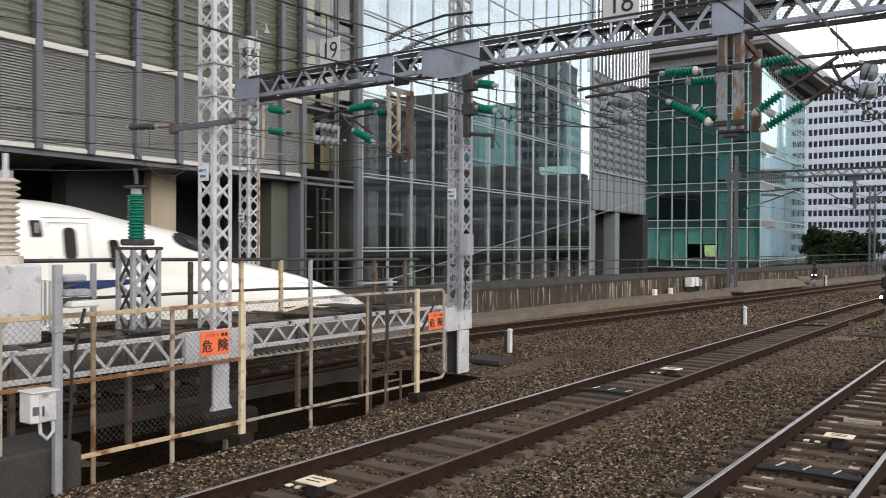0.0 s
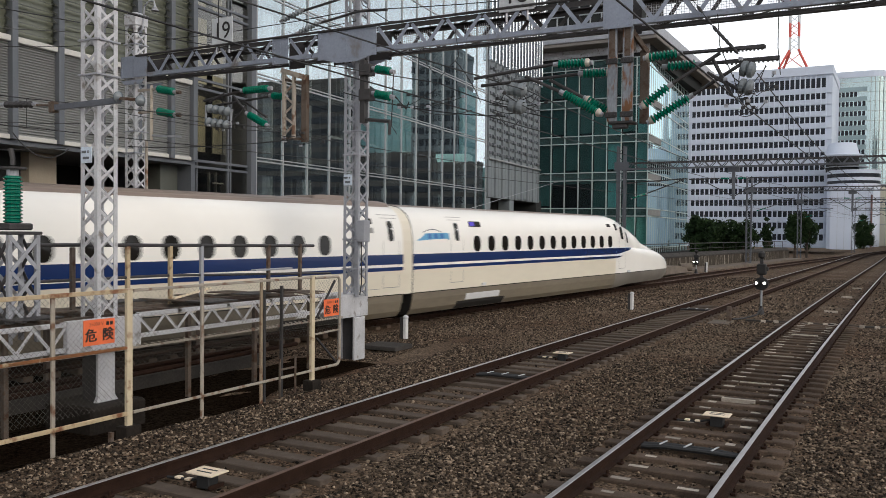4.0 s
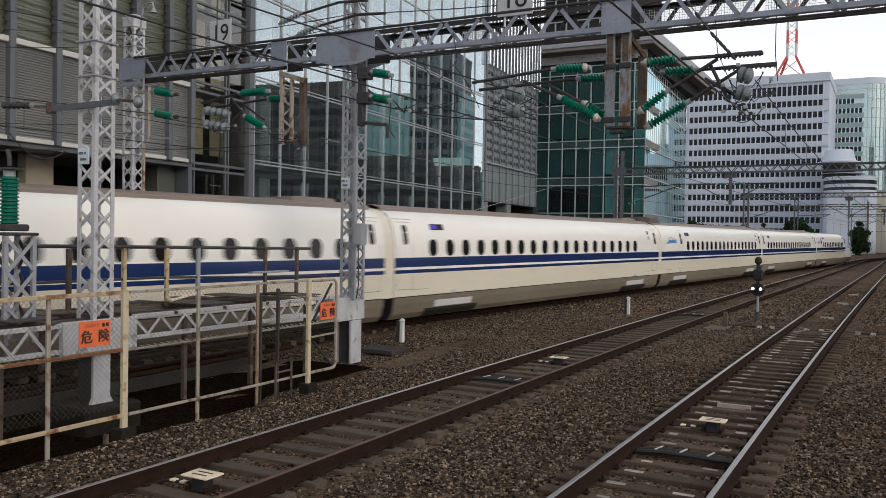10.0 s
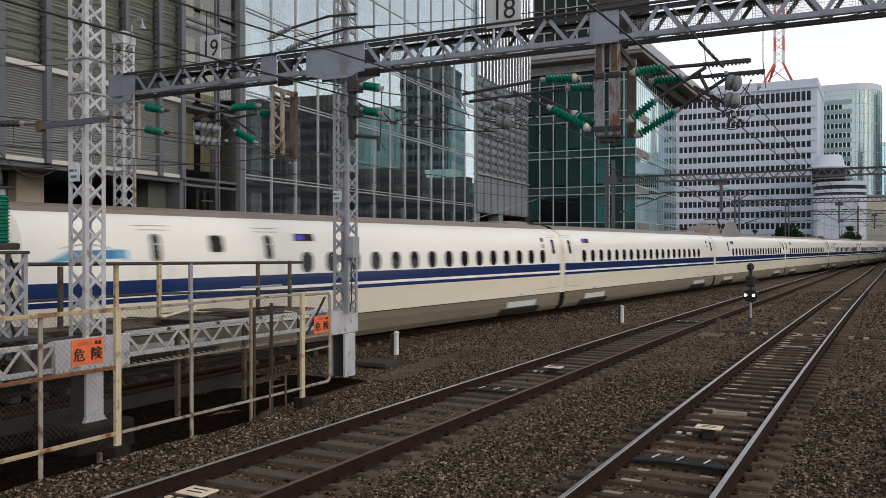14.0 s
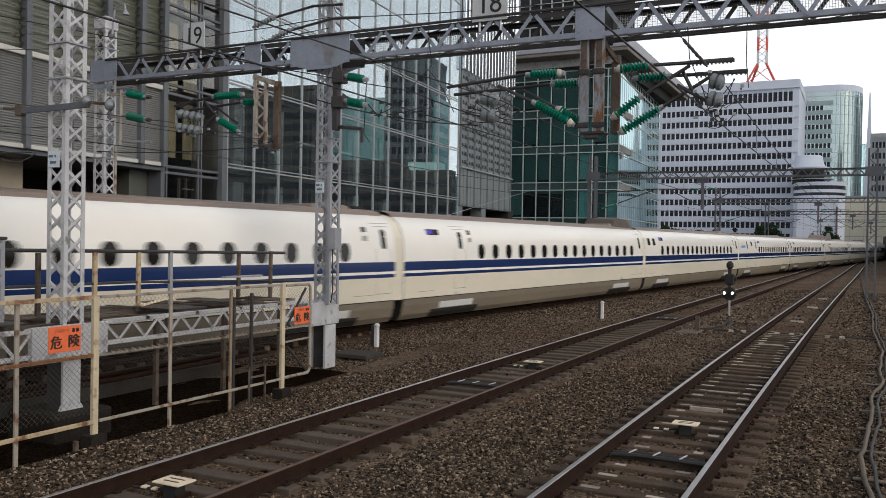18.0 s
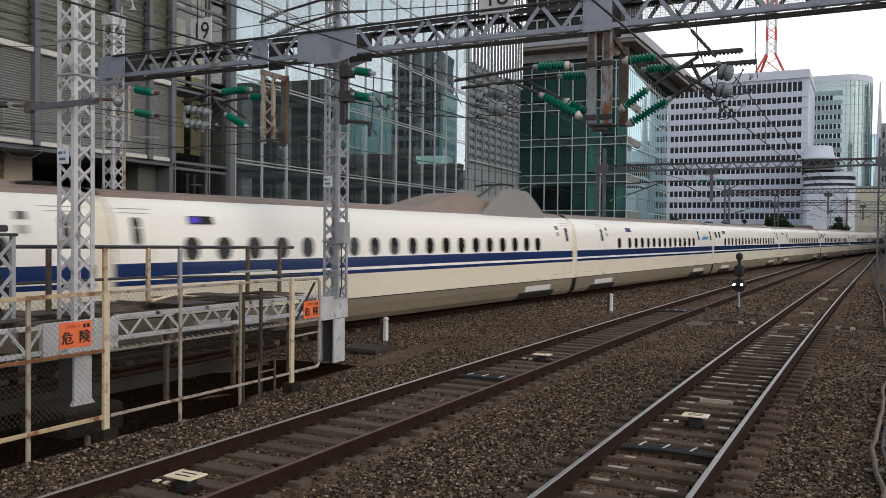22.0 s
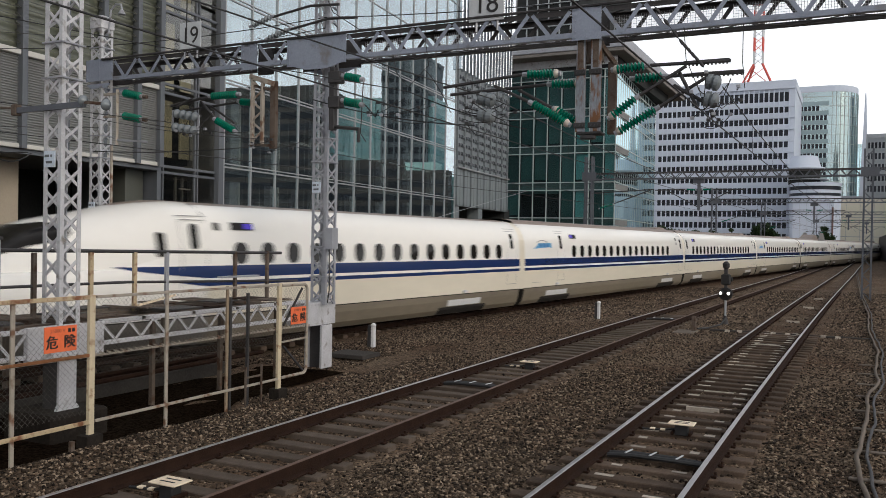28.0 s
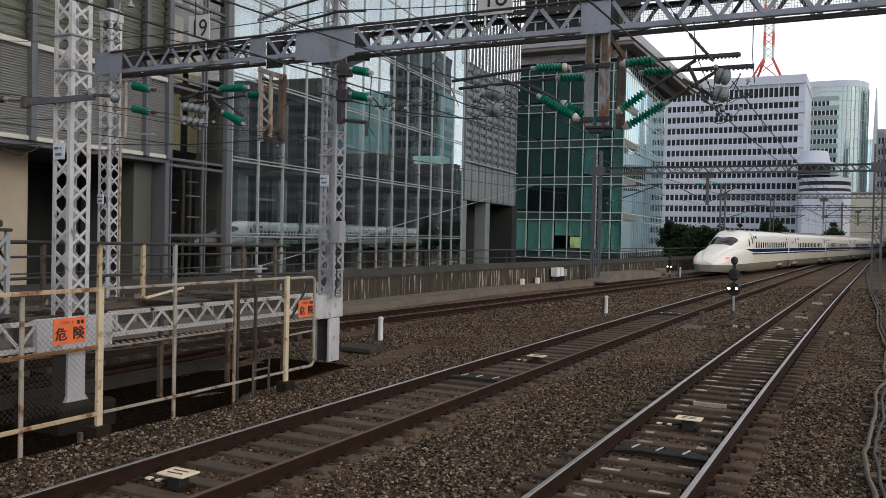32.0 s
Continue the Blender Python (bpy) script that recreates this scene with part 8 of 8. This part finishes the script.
    for s in (1, -1):
        rows = []
        for d in (9.15, 9.20, 9.36, 9.41):
            e = 0.0 if 9.18 < d < 9.4 else 0.05
            rows.append([(s * (min((abs(nose_point(d - dd, q, u / 40)[1] - z), nose_point(d - dd, q, u / 40)[0]) for q in (1, 2) for u in range(41))[1] + 0.02), y_nose - depth(d - dd), z) for z in (2.39 + e, 2.7, 2.98 - e)])
        part("cab_window", Geo().rings(rows, caps=False, closed=False), TRAINGLASS, car)
        if not tail:
            part("destination_display", plate(2.66, 3.26, 0.42, 0.15, s, 0.024, 0.02), TRAINDARK, car)
        part("car_number_plate", plate(3.52, 3.19, 0.22, 0.32, s, 0.024, 0.03) if not tail else plate(3.0, 3.16, 0.20, 0.20, s, 0.024, 0.03), TRAINDARK, car)
        if not tail:
            one = letters("1", 0.28, SIGNWHITE, "numeral")
            one.transform(pose(0, 0, 0, 0, 0, 90 * s))
            part("numeral", one, None, car, "white numeral one").location = (s * (side_x(3.19) + 0.05), 3.52, 3.19)
    if tail:
        gangway(car, y_joint - 0.25)
    part("under_nose", Geo().box(-0.9, 0.9, y_shoulder, y_nose - 2.2, 0.2, 0.8), TRAINDARK, car)
    return car


# where the nose tip stands along its track, in metres, second by second
RUN = [(0, 18.7), (0.5, 22.1), (1, 25.6), (2, 33.4), (3, 41.9), (4, 51.0), (5, 61.0), (6, 72.0), (7, 84.0), (8, 96.9), (9, 110.6), (10, 125.2), (11, 140.6), (12, 156.4), (13, 172.3), (15, 204.2), (17, 236.1), (19, 268.1), (21, 299.8), (23, 331.6), (25, 363.6), (26.5, 387.7), (28, 411.4), (28.5, 419.1), (29, 426.8), (30, 442.4), (31, 458.0), (32, 473.6)]


ARC_TABLE = [(-460.0, 0.0)]
while ARC_TABLE[-1][0] < 520:
    yy, acc = ARC_TABLE[-1]
    ARC_TABLE.append((yy + 2.0, acc + math.hypot(2.0, track_t(max(yy + 2.0, -60)) - track_t(max(yy, -60)) if yy > -60 else 0.27)))
ARC_Y = np.array([a for a, _ in ARC_TABLE])
ARC_S = np.array([b for _, b in ARC_TABLE])
ARC_S -= np.interp(0.0, ARC_Y, ARC_S)


def place(s):
    y = float(np.interp(s, ARC_S, ARC_Y))
    x = track_t(y) if y > -60 else track_t(-60) + 0.135 * (y + 60)
    return Vector((x, y, T_LEVEL))


def run_at(t):
    for (a, u), (b, v) in zip(RUN, RUN[1:]):
        if t <= b:
            return u + (v - u) * (t - a) / (b - a)
    return RUN[-1][1]


def car_pose(s_mid, reach, flip=False):
    a, b = place(s_mid + reach), place(s_mid - reach)
    d = a - b
    yaw = math.degrees(math.atan2(-d.x, d.y))
    m = (a + b) / 2
    return Matrix.Translation(m) @ pose(0, 0, 0, 0, 0, yaw + (180 if flip else 0))


CARS = []


def express_train():
    CARS.append((end_car(False), 13.35, 9.0, False))
    kinds = ("plain", "deck_emblem", "plain", "deck", "plain", "smoking_room", "first_class", "first_class_deck", "first_class", "accessible", "plain", "deck_emblem", "plain", "deck_short")
    first = {}
    for k, kind in enumerate(kinds):
        fairing = {1: 2, 3: 1, 10: -1}.get(k, 0)
        if (kind, fairing) not in first:
            car = first[kind, fairing] = middle_car(kind, fairing)
        else:
            car = copy_thing(first[kind, fairing], pose(0, 0, 0))
        CARS.append((car, 27.35 + 12.5 + 25 * k, 8.75, False))
    CARS.append((end_car(True), 27.35 + 25 * 14 + 14.0, 9.0, True))


def motions():
    times = [r[0] for r in RUN]
    times = sorted(set(times) | {float(k) for k in range(33)})
    for car, behind, reach, flip in CARS:
        walk(car, [(t, car_pose(run_at(t) - behind, reach, flip)) for t in times])


# ---- build: the setting, then the things ----
ground()
dark_strip()
retaining_wall()
railway_track(track_r, 0.0, -14.0, 170, SLEEPER, RAILHEAD, "straight track with bright worn rails on dark sleepers", marks=True, buried=31.5)
railway_track(track_m, 0.0, -14.0, 170, CONCRETE_SLEEPER, RAILHEAD, "middle track with grey sleepers and one bright rail", half=1.02, far_head=RAILDULL, buried=36.0)
railway_track(track_t, T_LEVEL, -30.0, 190, SLEEPER, RAILDULL, "curving express track with rusty brown rails", half=1.02)
louvre_building()
glass_building()
panel_block()
green_building()
white_office()
rounded_tower()
podium()
cream_hall()
surroundings()
for k, (x, y, r, h) in enumerate(((-25.7, 125, 1.7, 6.0), (-23.6, 122, 2.3, 5.0), (-20.9, 123, 2.3, 4.8), (-18.7, 122, 1.9, 4.9), (-16.0, 127, 0.8, 5.4), (-16.3, 165, 1.9, 7.0), (-14.4, 166, 1.8, 7.3), (-6.3, 205, 2.4, 7.0))):
    trees(x, y, r, h + 2.4, int(3400 * r), k + 3)
lattice_mast("lattice_mast", -11.55, 9.47, 1.36, 11.5, 0.40, 0.40, GALV_PALE, "tall pale lattice mast standing on the riveted girder box", base=False)
lattice_mast("lattice_mast", -18.75, 16.6, -0.5, 8.65, 0.40, 0.40, GALV_PALE, "thin pale lattice mast at the end of the gantry")
lattice_mast("lattice_mast", -11.33, 16.6, 1.24, 9.6, 0.42, 0.42, GALV, "grey lattice mast carrying the gantry beam", base=False)
main_gantry()
mast_trim()
number_sign("19", -15.19, 7.84, 0.70, 0.70)
number_sign("18", -7.06, 7.77, 0.80, 0.70)
hanger_one()
hanger_two()
mast_fittings()
hanger_clamps()
low_truss()
walkway()
insulator_stand()
fence()
danger_sign(FENCE_X + 0.07, 8.10, 1.35, 0.53, 0.36)
danger_sign(FENCE_X + 0.07, 13.64, 1.275, 0.50, 0.34)
camera_post()
far_gantry(53.95, -15.9, 8.0, 7.35, (-8.87,), FARSTEEL, (0.55,))
far_gantry(88.0, -12.95, 10.0, 7.4, (-3.7,))
far_gantry(122.0, -11.5, 12.0, 7.4, (-1.0,))
far_gantry(160.0, -6.5, 14.0, 7.4, (1.5, 6.0))
overhead_wires()
for y in (7.25, 18.58):
    transponder(track_m(y) + (0.0 if y < 10 else 0.1), y)
transponder(track_r(13.53) + 0.02, 13.53)
pale_strips()
cable_crossing(track_r(11.6), 11.6)
cable_crossing(track_m(15.6), 15.6)
cable_crossing(track_m(33.0), 33.0)
marker_post(-12.14, 20.31, 0.58)
marker_post(-9.16, 32.75, 0.62)
marker_post(-13.0, 67.5, 0.7)
dwarf_signal(-4.44, 33.5, -0.24)
dwarf_signal(-13.6, 66.5, -0.3, 0.75)
wall_cabinets()
ground_cables()
express_train()
stones()
motions()
